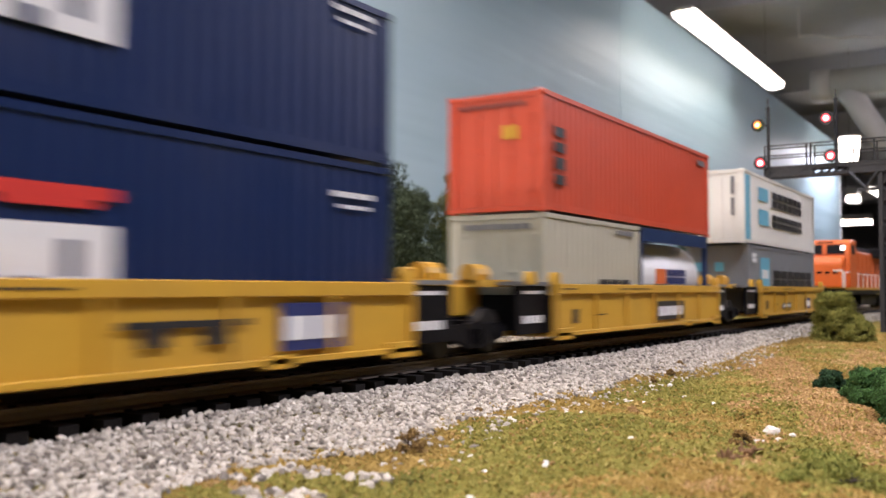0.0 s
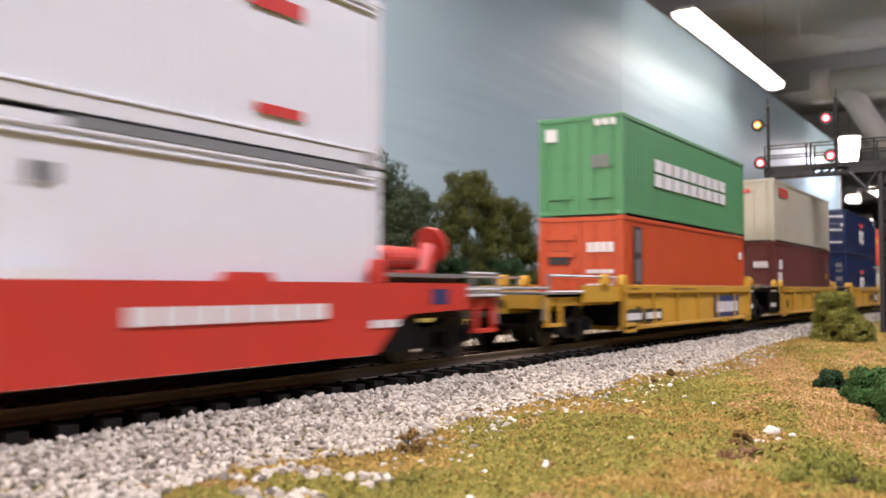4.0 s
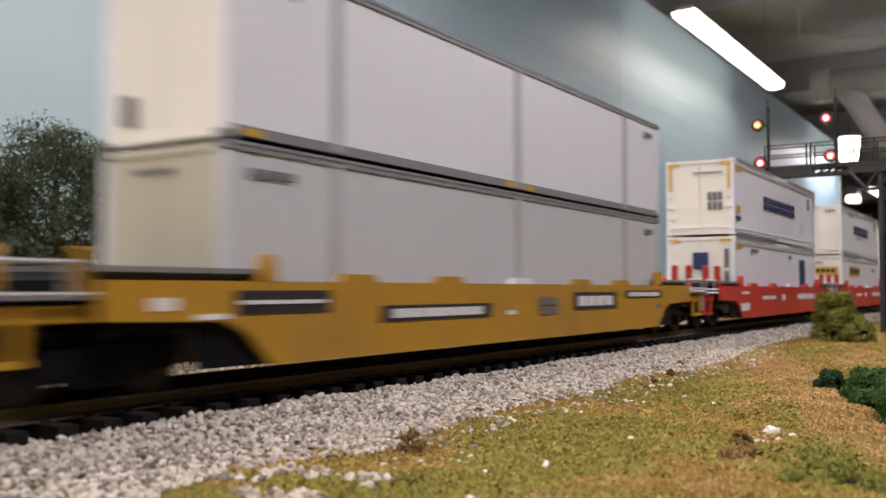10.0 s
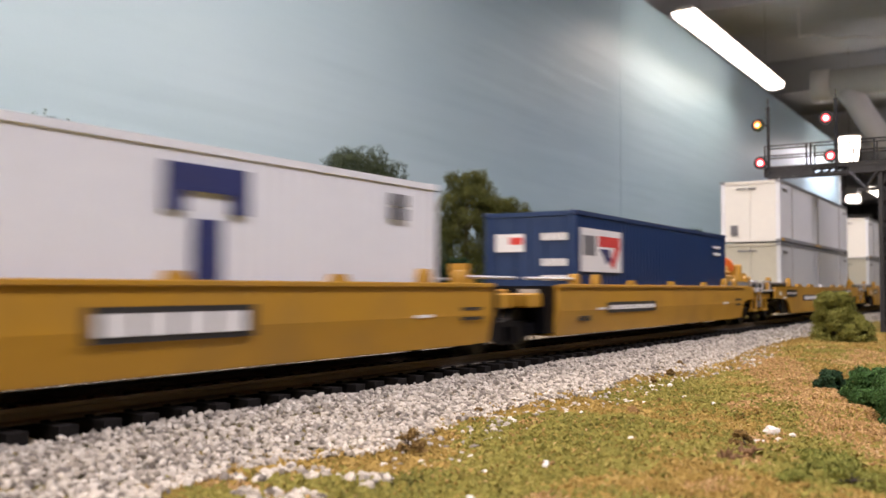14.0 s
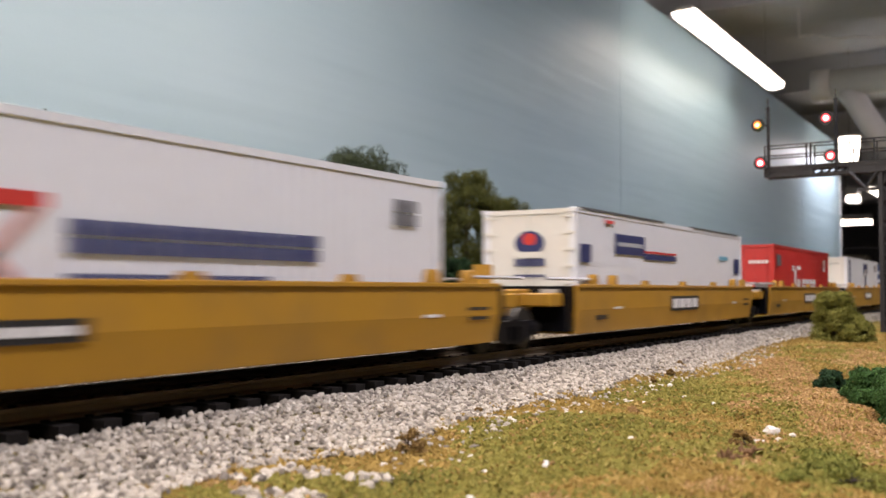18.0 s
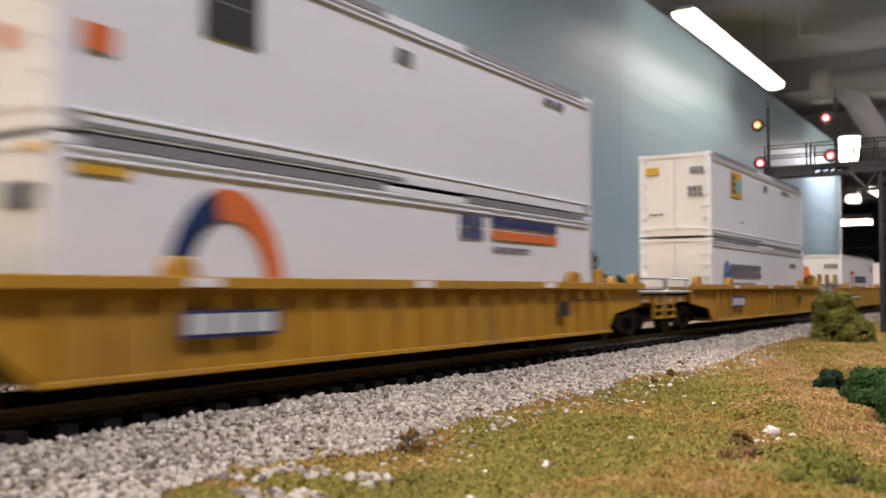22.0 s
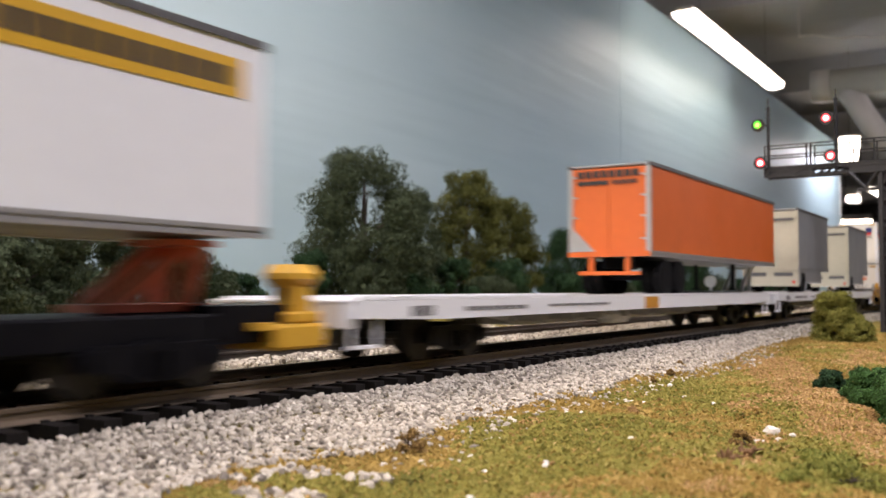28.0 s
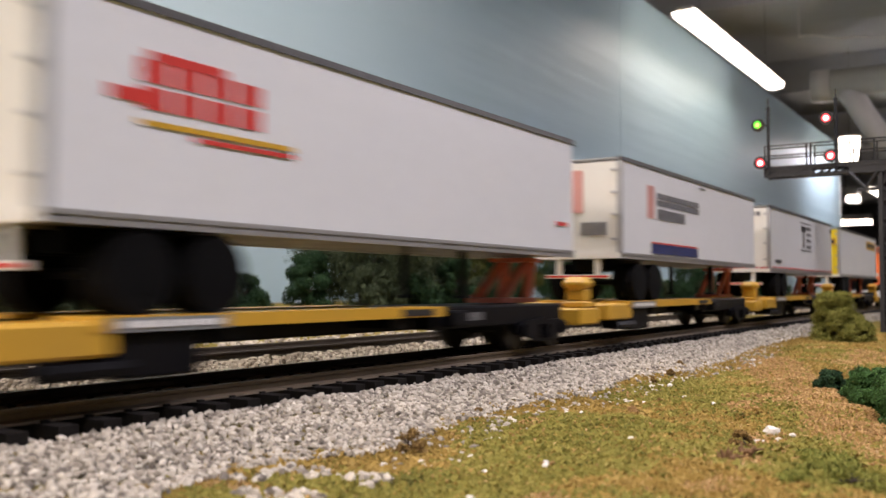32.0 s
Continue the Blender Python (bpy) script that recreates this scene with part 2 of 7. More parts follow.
def prism(bm, outline, y0, y1):
    """A plate: an outline in x and z, thick from y0 to y1."""
    a = [bm.verts.new((x, y0, z)) for x, z in outline]
    b = [bm.verts.new((x, y1, z)) for x, z in outline]
    bm.faces.new(a), bm.faces.new(b[::-1])
    for i in range(len(a)):
        j = (i + 1) % len(a)
        bm.faces.new((a[j], a[i], b[i], b[j]))


def sweep_x(bm, outline, x0, x1):
    """A bar along x: an outline in y and z."""
    a = [bm.verts.new((x0, y, z)) for y, z in outline]
    b = [bm.verts.new((x1, y, z)) for y, z in outline]
    bm.faces.new(a[::-1]), bm.faces.new(b)
    for i in range(len(a)):
        j = (i + 1) % len(a)
        bm.faces.new((a[i], a[j], b[j], b[i]))


def rod(bm, a, b, r0, r1=None, n=8):
    a, b = Vector(a), Vector(b)
    r1 = r0 if r1 is None else r1
    d = (b - a).normalized()
    s = d.cross(Vector((0, 0, 1)) if abs(d.z) < 0.9 else Vector((1, 0, 0))).normalized()
    u = s.cross(d)
    ra = [bm.verts.new(a + (s * math.cos(k * math.tau / n) + u * math.sin(k * math.tau / n)) * r0) for k in range(n)]
    rb = [bm.verts.new(b + (s * math.cos(k * math.tau / n) + u * math.sin(k * math.tau / n)) * r1) for k in range(n)]
    for k in range(n):
        j = (k + 1) % n
        bm.faces.new((ra[k], ra[j], rb[j], rb[k]))
    bm.faces.new(ra[::-1]), bm.faces.new(rb)


def wheel(bm, x, y, z, r, w, n=18):
    rod(bm, (x, y - w / 2, z), (x, y + w / 2, z), r, None, n)


def part(name, bm, material, parent=None, label="", bevel=0.0, smooth=False):
    if bevel:
        bmesh.ops.bevel(bm, geom=bm.edges[:], offset=bevel, segments=1, affect="EDGES", profile=0.5, clamp_overlap=True)
    bmesh.ops.recalc_face_normals(bm, faces=bm.faces[:])
    me = bpy.data.meshes.new(name)
    bm.to_mesh(me)
    bm.free()
    if smooth:
        for p in me.polygons:
            p.use_smooth = True
    me.materials.append(material)
    ob = new(name, me)
    if parent is not None:
        ob.parent = parent
    if label:
        tagged(ob, label)
    return ob


def boxpart(name, dims, material, parent=None, label="", bevel=0.0):
    bm = bmesh.new()
    box(bm, *dims)
    return part(name, bm, material, parent, label, bevel)


def root(name, label, category, group=""):
    return tagged(new(name), label, category, group)


def block_rows(k, z0, z1):
    """The two solid stretches of a tall block, parted by a thin level slot; a low block is whole."""
    h = z1 - z0
    if h < 0.0040:
        return [(z0, z1, 0.0, 1.0)]
    cut = z0 + h * 0.45
    return [(z0, cut, 0.0, 1.0), (cut + h * 0.09, z1, 0.0, 1.0)]


def letters(parent, n, x0, x1, z0, z1, y, material, name="lettering", label="", fill=0.84):
    """A line of n plain slotted blocks on the side that faces the aisle."""
    bm = bmesh.new()
    step = (x1 - x0) / n
    for k in range(n):
        w = step * fill if n > 1 else step
        for za, zb, u, v in block_rows(k, z0, z1):
            box(bm, x0 + k * step + u * w, x0 + k * step + v * w, y - 0.00010, y, za, zb)
    return part(name, bm, material, parent, label)


def side_mark(parent, x0, x1, z0, z1, y, material, name="marking", label=""):
    return boxpart(name, (x0, x1, y - 0.00014, y, z0, z1), material, parent, label)


def end_mark(parent, y0, y1, z0, z1, x, material, name="marking", label="", n=1, fill=0.78):
    bm = bmesh.new()
    step = (y1 - y0) / n
    for k in range(n):
        w = step * fill if n > 1 else step
        for za, zb, u, v in block_rows(k, z0, z1) if n > 1 else [(z0, z1, 0.0, 1.0)]:
            box(bm, x - 0.00010, x, y0 + k * step + (1 - v) * w, y0 + k * step + (1 - u) * w, za, zb)
    return part(name, bm, material, parent, label)

# ---- the room ----
def slab(name, dims, material, label, category, parent=None):
    ob = boxpart(name, dims, material, parent)
    return tagged(ob, label, category, kind="structure")


slab("floor", (-6.6, 15, -4, 4, -1.26, -1.2), M_FLOOR, "dark floor of the basement layout room", "floor")
slab("wall_behind", (-6.7, -6.6, -4, 4, -1.2, 1.3), M_ROOM, "plain painted wall of the room", "wall")
slab("wall_far", (15, 15.1, -4, 4, -1.2, 1.3), M_ROOM, "dim painted wall at the far end of the room", "wall")
slab("wall_aisle", (-6.6, 15, -4.1, -4, -1.2, 1.3), M_ROOM, "plain painted wall along the aisle", "wall")
slab("wall_back", (-6.6, 15, 4, 4.1, -1.2, 1.3), M_ROOM, "plain painted wall behind the backdrop", "wall")


def ceiling():
    bm = bmesh.new()
    box(bm, -6.6, 15, -4, 4, 1.28, 1.34)
    for k in range(-1, 11):
        x = -3.45 + k * 1.75
        if x < 14:
            box(bm, x, x + 0.43, -4, 4, 1.10, 1.278)
    ob = part("ceiling", bm, M_CEIL)
    tagged(ob, "grey painted concrete ceiling with deep cross beams", "ceiling", kind="structure")


ceiling()


def backdrop():
    top = root("backdrop", "sky-blue painted backdrop panels standing behind the scenery", "backdrop")
    tagged(top, kind="structure")
    edges = [-6.1, -4.88, -2.44, 0.0, 2.44, 4.88, 5.957]
    for a, b in zip(edges[:-1], edges[1:]):
        bm = bmesh.new()
        box(bm, a + 0.0004, b - 0.0004, 0.85, 0.866, -0.03, 0.884)
        part("panel", bm, M_SKY, top, bevel=0.0008)
    # a low building flat and dark end post where the backdrop stops
    boxpart("end_trim", (5.957, 5.975, 0.845, 0.87, -0.03, 0.884), M_ENAMEL, top)


backdrop()


def tube_fixture(x0, x1, y, z, warm=False, wide=0.075, turn=0.0, label="glowing white fluorescent strip light under the ceiling"):
    top = root("fluorescent_light", label, "ceiling light", "strip lights of the room")
    glass = M_TUBE_WARM if warm else M_TUBE
    bm = bmesh.new()
    w = wide / 2
    sweep_x(bm, [(y - w, z + 0.020), (y - w * 0.8, z + 0.004), (y - w * 0.45, z), (y + w * 0.45, z), (y + w * 0.8, z + 0.004), (y + w, z + 0.020)], x0, x1)
    part("diffuser", bm, glass, top)
    boxpart("housing", (x0 + 0.002, x1 - 0.002, y - w * 0.7, y + w * 0.7, z + 0.0202, z + 0.034), M_ENAMEL, top, bevel=0.002)
    for xx in (x0 + 0.15, x1 - 0.15):
        bm = bmesh.new()
        rod(bm, (xx, y, z + 0.034), (xx, y, 1.28), 0.0006)
        part("hanger", bm, M_STEEL, top)
    c = Matrix.Translation(((x0 + x1) / 2, y, 0))
    top.matrix_basis = c @ pose(0, 0, 0, 0, 0, turn) @ c.inverted()


tube_fixture(2.49, 3.57, 0.682, 0.765, wide=0.07)
tube_fixture(5.00, 5.86, 0.712, 0.762, wide=0.10, turn=9.0)
# Unseen fixture, added only to carry an upward ceiling fill.
tube_fixture(4.8, 6.0, -0.4, 0.97)
# Unseen fixture, added to brighten the backdrop.
tube_fixture(-0.05, 1.15, 0.34, 0.90)
tube_fixture(-2.4, -1.2, 0.2, 0.92, True)
tube_fixture(-0.72, 0.48, -0.52, 0.97)
# Unseen aisle fixture, added to carry fill lights.
tube_fixture(2.0, 3.2, -0.9, 0.97)
tube_fixture(8.0, 9.2, 0.95, 0.80, True)


def cross_fixture(x, y0, y1, z, warm):
    top = root("fluorescent_light", "glowing fluorescent strip light far down the room", "ceiling light", "strip lights of the room")
    boxpart("diffuser", (x, x + 0.12, y0, y1, z, z + 0.05), M_TUBE_WARM if warm else M_TUBE, top, bevel=0.01)
    boxpart("housing", (x - 0.01, x + 0.13, y0, y1, z + 0.0502, z + 0.11), M_ENAMEL, top)
    for yy in (y0 + 0.1, y1 - 0.1):
        bm = bmesh.new()
        rod(bm, (x + 0.06, yy, z + 0.11), (x + 0.06, yy, 1.28), 0.005)
        part("hanger", bm, M_STEEL, top)


cross_fixture(11.2, 1.38, 1.72, 0.74, False)
cross_fixture(7.7, 1.00, 1.09, 0.69, True)


def duct():
    top = root("air_duct", "pale painted air duct with a slanting branch under the ceiling", "duct")
    bm = bmesh.new()
    rod(bm, (4.0, -1.5, 0.85), (4.0, 0.60, 0.85), 0.056, None, 20)
    part("main_pipe", bm, M_DUCT, top, smooth=True)
    bm = bmesh.new()
    rod(bm, (4.0, 0.56, 0.85), (4.0, 0.63, 0.85), 0.062, None, 20)
    part("collar", bm, M_DUCT, top, smooth=True)
    bm = bmesh.new()
    rod(bm, (4.0, 0.50, 0.83), (4.02, 0.36, 0.58), 0.045, None, 18)
    part("branch_pipe", bm, M_DUCT, top, smooth=True)
    for yy in (-1.2, -0.4):
        bm = bmesh.new()
        rod(bm, (4.0, yy, 0.905), (4.0, yy, 1.28), 0.004)
        part("strap", bm, M_STEEL, top)


duct()


def hanging_cable():
    bm = bmesh.new()
    pts = []
    for k in range(15):
        u = k / 14
        pts.append((3.7, 0.62 - 0.72 * u, 0.985 + 0.02 * u - 0.050 * math.sin(math.pi * min(1, u * 1.15)) ** 1.5 + 0.004 * math.sin(k * 1.9)))
    for a, b in zip(pts[:-1], pts[1:]):
        rod(bm, a, b, 0.0035, None, 6)
    rod(bm, pts[0], (3.7, 0.62, 1.102), 0.002, None, 6)
    rod(bm, pts[-1], (3.7, -0.10, 1.102), 0.002, None, 6)
    bmesh.ops.remove_doubles(bm, verts=bm.verts[:], dist=0.0012)
    tagged(part("hanging_cable", bm, M_DUCT), "pale cable slung under the ceiling beams", "cable")


hanging_cable()


def far_clutter():
    """A dim shelf unit with boxes at the far end of the aisle."""
    top = root("shelf_unit", "dark metal shelf standing far down the room", "shelf")
    for z in (-0.3, 0.1, 0.45):
        boxpart("shelf_board", (11.0, 11.4, 0.7, 2.4, z, z + 0.03), M_DGREY, top)
    for y in (0.7, 2.37):
        boxpart("upright", (11.0, 11.4, y, y + 0.03, -1.2, 0.7), M_DGREY, top)
    for y, h, m in ((0.95, 0.2, M_LGREY), (1.4, 0.26, M_BEIGE), (1.9, 0.16, M_BROWN)):
        ob = boxpart("storage_box", (11.02, 11.34, y, y + 0.3, 0.13, 0.13 + h), m, bevel=0.01)
        tagged(ob, "plain storage box standing on the far shelf", "box", "boxes on the far shelf")


far_clutter()


# ---- the ground of the layout ----
def bumpy(x, y, s, a):
    return a * noise.noise(Vector((x * s, y * s, 3.7)))


def toe(x):
    """Where the ballast shoulder gives way to turf."""
    base = np.interp(x, [0.05, 0.0776, 0.0904, 0.0978, 0.1034, 0.110, 0.119, 0.133, 0.152, 0.181, 0.196, 0.230, 0.258, 0.299, 0.364, 0.494, 0.8],
                     [-0.036, -0.0316, -0.0315, -0.0341, -0.0379, -0.0377, -0.0355, -0.0329, -0.0302, -0.0309, -0.0324, -0.0278, -0.0338, -0.0329, -0.0241, -0.0217, -0.019])
    return float(base) + bumpy(x, 0.3, 110, 0.0016)


def crest(x, y):
    """How far a place lies beyond the crest of the bank in the corner of the layout; negative before it."""
    return (x - 0.20) * 0.34 - (y + 0.0863) * 0.94 + bumpy(x, y, 60, 0.002)


def step_up(v):
    v = max(0.0, min(1.0, v))
    return v * v * (3 - 2 * v)


def ground_z(x, y):
    t = toe(x)
    if y < t:
        z = -0.0078 + (bumpy(x, y, 28, 0.0022) + bumpy(x, y, 110, 0.0009)) * min(1.0, (t - y) / 0.012)
        d = crest(x, y)
        z += (0.0011 * math.exp(-((d + 0.005) / 0.009) ** 2) - 0.0085 * step_up((d - 0.001) / 0.012)) * step_up((x - 0.135) / 0.04) * step_up((0.33 - x) / 0.08) * step_up((-0.052 - y) / 0.014)
        return z - 0.0008 * min(1.0, (t - y) / 0.006)
    if y < -0.0155:
        k = (y - t) / (-0.0155 - t)
        return -0.0078 + k * 0.0042 + bumpy(x, y, 90, 0.0005)
    if y < 0.0145:
        return -0.0042 + bumpy(x, y, 90, 0.0003)
    if y < 0.039:
        return -0.0042 + 0.0022 * min(1.0, (y - 0.0145) / 0.004) + bumpy(x, y, 90, 0.0004)
    if y < 0.072:
        return -0.0029 + bumpy(x, y, 90, 0.0003)
    return -0.0030 - min(0.004, (y - 0.072) * 0.2) + bumpy(x, y, 25, 0.003) * min(1, (y - 0.072) / 0.05)


def ground():
    xs = np.concatenate((np.arange(-6.1, -0.3, 0.2), np.arange(-0.30, 0.0, 0.02), np.arange(0.0, 0.5, 0.0025), np.arange(0.5, 1.0, 0.008), np.geomspace(1.0, 7.0, 42)))
    ys = np.concatenate((np.arange(-0.20, -0.115, 0.006), np.arange(-0.115, -0.012, 0.0018), np.arange(-0.012, 0.08, 0.006), np.geomspace(0.08, 0.85, 28)))
    verts = [(float(x), float(y), ground_z(float(x), float(y))) for x in xs for y in ys]
    n = len(ys)
    faces = [(i * n + j, (i + 1) * n + j, (i + 1) * n + j + 1, i * n + j + 1) for i in range(len(xs) - 1) for j in range(n - 1)]
    me = bpy.data.meshes.new("ground")
    me.from_pydata(verts, [], faces)
    me.polygons.foreach_set("use_smooth", [True] * len(faces))
    me.materials.append(M_GROUND)
    tagged(new("ground", me), "layout ground covered in green and tan scenic turf", "ground", kind="structure")


ground()
slab("fascia", (-6.1, 7.0, -0.215, -0.2005, -0.25, -0.012), M_BLACK, "dark fascia board along the layout's edge", "fascia")
slab("benchwork", (-6.1, 7.0, -0.2, 0.87, -1.2, -0.031), M_TIE, "plywood bench that carries the layout", "bench")

ICO = None


def shapes(count, spread, size, lumpy, flat, coarse=False):
    """Many small closed stones as one set of vertices and faces."""
    global ICO
    if ICO is None:
        bm = bmesh.new()
        bmesh.ops.create_icosphere(bm, subdivisions=1, radius=1)
        ICO = (np.array([v.co[:] for v in bm.verts]), np.array([[v.index for v in f.verts] for f in bm.faces]))
        bm.free()
    v, f = ICO
    if coarse:
        v = np.array([(1, 1, 1), (1, -1, -1), (-1, 1, -1), (-1, -1, 1)], float) * 0.75
        f = np.array([(0, 1, 2), (0, 3, 1), (0, 2, 3), (1, 3, 2)])
    rng = np.random.default_rng(spread)
    k = len(v)
    warp = 1 + rng.uniform(-lumpy, lumpy, (count, k, 1))
    scale = size[:, None, None] * rng.uniform(0.55, 1.35, (count, 1, 3)) * np.array([1, 1, flat])
    pts = v[None] * warp * scale
    a = rng.uniform(0, math.tau, count)
    b = rng.uniform(-0.7, 0.7, count)
    ca, sa, cb, sb = np.cos(a)[:, None], np.sin(a)[:, None], np.cos(b)[:, None], np.sin(b)[:, None]
    x, y, z = pts[..., 0], pts[..., 1], pts[..., 2]
    x, z = x * cb - z * sb, x * sb + z * cb
    x, y = x * ca - y * sa, x * sa + y * ca
    return np.stack((x, y, z), -1), f, k


def scatter(name, centres, sizes, material, seed, lumpy=0.25, flat=0.75, label="", category="", parent=None, coarse=False):
    pts, f, k = shapes(len(centres), seed, np.asarray(sizes), lumpy, flat, coarse)
    pts = pts + np.asarray(centres)[:, None, :]
    faces = (f[None] + (np.arange(len(centres)) * k)[:, None, None]).reshape(-1, 3)
    me = bpy.data.meshes.new(name)
    me.from_pydata(pts.reshape(-1, 3).tolist(), [], faces.tolist())
    me.materials.append(material)
    ob = new(name, me)
    tagged(ob, label, category, kind="stuff")
    if parent is not None:
        ob.parent = parent
    return ob


def ballast():
    rng = np.random.default_rng(4)
    cs, sz = [], []

    def strip(n, xa, xb, ya, yb, s, lift=0.0003, power=1.0):
        for _ in range(n):
            x = xa + (xb - xa) * rng.random() ** power
            lo = toe(x) - 0.0015 if ya is None else ya
            y = lo + (yb - lo) * rng.random()
            cs.append((x, y, ground_z(x, y) + lift * rng.random()))
            sz.append(s * rng.uniform(0.6, 1.35))
    strip(25000, 0.03, 0.42, None, -0.0150, 0.00050, 0.0005)
    strip(7000, 0.42, 1.0, None, -0.0150, 0.0007, 0.0004)
    strip(2500, 1.0, 3.0, -0.03, -0.0150, 0.0018, 0.0004)
    strip(9000, 0.06, 0.5, 0.0150, 0.0410, 0.00062, 0.0007)
    strip(4500, 0.08, 0.8, 0.0380, 0.078, 0.00085, 0.0006)
    strip(3000, 0.12, 0.9, 0.078, 0.165, 0.0012, 0.0008)
    strip(2500, 0.6, 2.5, 0.014, 0.075, 0.0016)
    strip(2500, 0.05, 0.5, -0.0145, 0.0145, 0.0006)
    for _ in range(420):
        x, y = rng.uniform(0.062, 0.094), rng.uniform(-0.050, -0.031)
        if noise.noise(Vector((x * 160, y * 160, 2.0))) > 0.05:
            cs.append((x, y, ground_z(x, y) + 0.0003))
            sz.append(rng.uniform(0.0005, 0.0009))
    for _ in range(900):
        x = 0.10 + 0.30 * rng.random()
        y = toe(x) - 0.012 * rng.random() ** 2
        cs.append((x, y, ground_z(x, y) + 0.0002))
        sz.append(rng.uniform(0.0003, 0.0007))
    scatter("ballast", cs, sz, M_BALLAST, 11, 0.28, 0.8, "pale grey and buff crushed stone ballast along the tracks", "ballast")


ballast()


def bank(x, y):
    """How bare the ground is: a tan bank slants across the corner of the layout."""
    return math.exp(-((crest(x, y) + 0.003) / 0.011) ** 2) * step_up((x - 0.125) / 0.05)


def spot(x, y, cx, cy, rx, ry):
    return math.exp(-((x - cx) / rx) ** 2 - ((y - cy) / ry) ** 2)


def bare(x, y):
    """Small bare places and rust-brown scuffs in the turf."""
    return max(spot(x, y, 0.107, -0.085, 0.007, 0.006), spot(x, y, 0.127, -0.084, 0.007, 0.005), spot(x, y, 0.102, -0.062, 0.003, 0.003), spot(x, y, 0.186, -0.067, 0.010, 0.003),
               spot(x, y, 0.096, -0.069, 0.004, 0.004), spot(x, y, 0.348, -0.069, 0.05, 0.008), spot(x, y, 0.152, -0.081, 0.008, 0.004), spot(x, y, 0.136, -0.061, 0.003, 0.002))


def lush(x, y):
    """Places where the foam is greenest."""
    return max(spot(x, y, 0.1207, -0.0610, 0.022, 0.012), spot(x, y, 0.330, -0.031, 0.07, 0.010), spot(x, y, 0.122, -0.0955, 0.016, 0.007), spot(x, y, 0.235, -0.043, 0.04, 0.008), spot(x, y, 0.095, -0.055, 0.012, 0.006))


def turf():
    """Three kinds of ground foam and soil, mixed by chance with soft borders."""
    rng = np.random.default_rng(9)
    kinds = ([], [], [])
    for _ in range(190000):
        x = 0.07 + 0.55 * rng.random() ** 1.6
        y = -0.118 + (toe(x) + 0.0018 + 0.118) * rng.random()
        n1 = noise.noise(Vector((x * 32, y * 32, 1.0)))
        n2 = noise.noise(Vector((x * 120, y * 120, 5.0)))
        n3 = noise.noise(Vector((x * 420, y * 420, 8.0)))
        soil = 1.4 * bank(x, y) + 0.95 * bare(x, y) - 0.75 * lush(x, y) + 0.55 * n1 + 0.6 * n2 + 0.3 * n3 + 0.05
        dry = 1.25 * math.exp(-max(0, toe(x) - y) / 0.010) - 0.6 * lush(x, y) + max(0, min(0.55, (x - 0.22) * 4)) - 1.0 * n1 + 0.8 * n2 + 0.3 * n3 + 0.20
        u = rng.random() * 0.5 + 0.25
        k = 2 if soil > u else 1 if dry > u else 0
        if rng.random() < 0.10:
            k = int(rng.integers(0, 3))
        big = 1.0 + 1.2 * max(0, n3 + 0.2) * (k < 2)
        kinds[k].append((x, y, ground_z(x, y) + 0.00022 * rng.random() * big, rng.uniform(0.00011, 0.00027) * (1 + x) * big))
    rows = (("turf", M_TURF, "clumpy foam turf in moss and yellow green", "turf"), ("dry_turf", M_DRY, "mustard brown foam turf beside the ballast", "turf"),
            ("bare_soil", M_SOIL_GRAIN, "bare tan and rust brown soil on the bank", "soil"))
    for seed, (got, (name, mat, label, cat)) in enumerate(zip(kinds, rows)):
        a = np.array(got)
        scatter(name, a[:, :3], a[:, 3], mat, 30 + seed, 0.35, 1.0, label, cat, coarse=True)


turf()


def stone(x, y, r, label="single white stone lying on the turf", mat=None):
    bm = bmesh.new()
    bmesh.ops.create_icosphere(bm, subdivisions=2, radius=r)
    for v in bm.verts:
        v.co *= 1 + 0.35 * noise.noise(v.co * (1.3 / r) + Vector((x * 900, y * 700, 0)))
        v.co.z *= 0.75
    ob = part("stone", bm, mat or M_BALLAST)
    ob.matrix_basis = pose(x, y, ground_z(x, y) + r * 0.35)
    tagged(ob, label, "stone", "loose stones on the turf")


M_CHALK = paint("chalk_stone", (0.72, 0.69, 0.64), 0.9, 0.15, 300, 0.3)
STONES = [(0.1266, -0.0453, 0.0006), (0.1275, -0.0461, 0.0004), (0.1255, -0.0448, 0.0004), (0.1148, -0.0486, 0.0005), (0.1045, -0.0568, 0.0005), (0.0899, -0.0633, 0.0007), (0.1106, -0.0625, 0.0005),
          (0.1117, -0.0620, 0.0005), (0.1292, -0.0672, 0.0006), (0.1460, -0.0433, 0.0005), (0.1348, -0.0473, 0.0003), (0.1920, -0.0335, 0.0008), (0.1397, -0.0422, 0.0005), (0.1540, -0.0422, 0.0005), (0.1563, -0.0443, 0.0006),
          (0.1606, -0.0452, 0.0006), (0.1745, -0.0413, 0.0005), (0.1628, -0.0485, 0.0004), (0.1878, -0.0475, 0.0005), (0.1835, -0.0633, 0.0005), (0.1947, -0.0633, 0.0005), (0.2014, -0.0662, 0.0004),
          (0.2091, -0.0479, 0.0006), (0.2064, -0.0502, 0.0006), (0.2217, -0.0416, 0.0007), (0.3045, -0.0409, 0.0009), (0.1516, -0.0805, 0.0005), (0.1466, -0.0808, 0.0005), (0.1591, -0.0834, 0.0006), (0.1554, -0.0820, 0.0005)]
for row in STONES:
    stone(row[0], row[1], row[2], mat=M_CHALK)
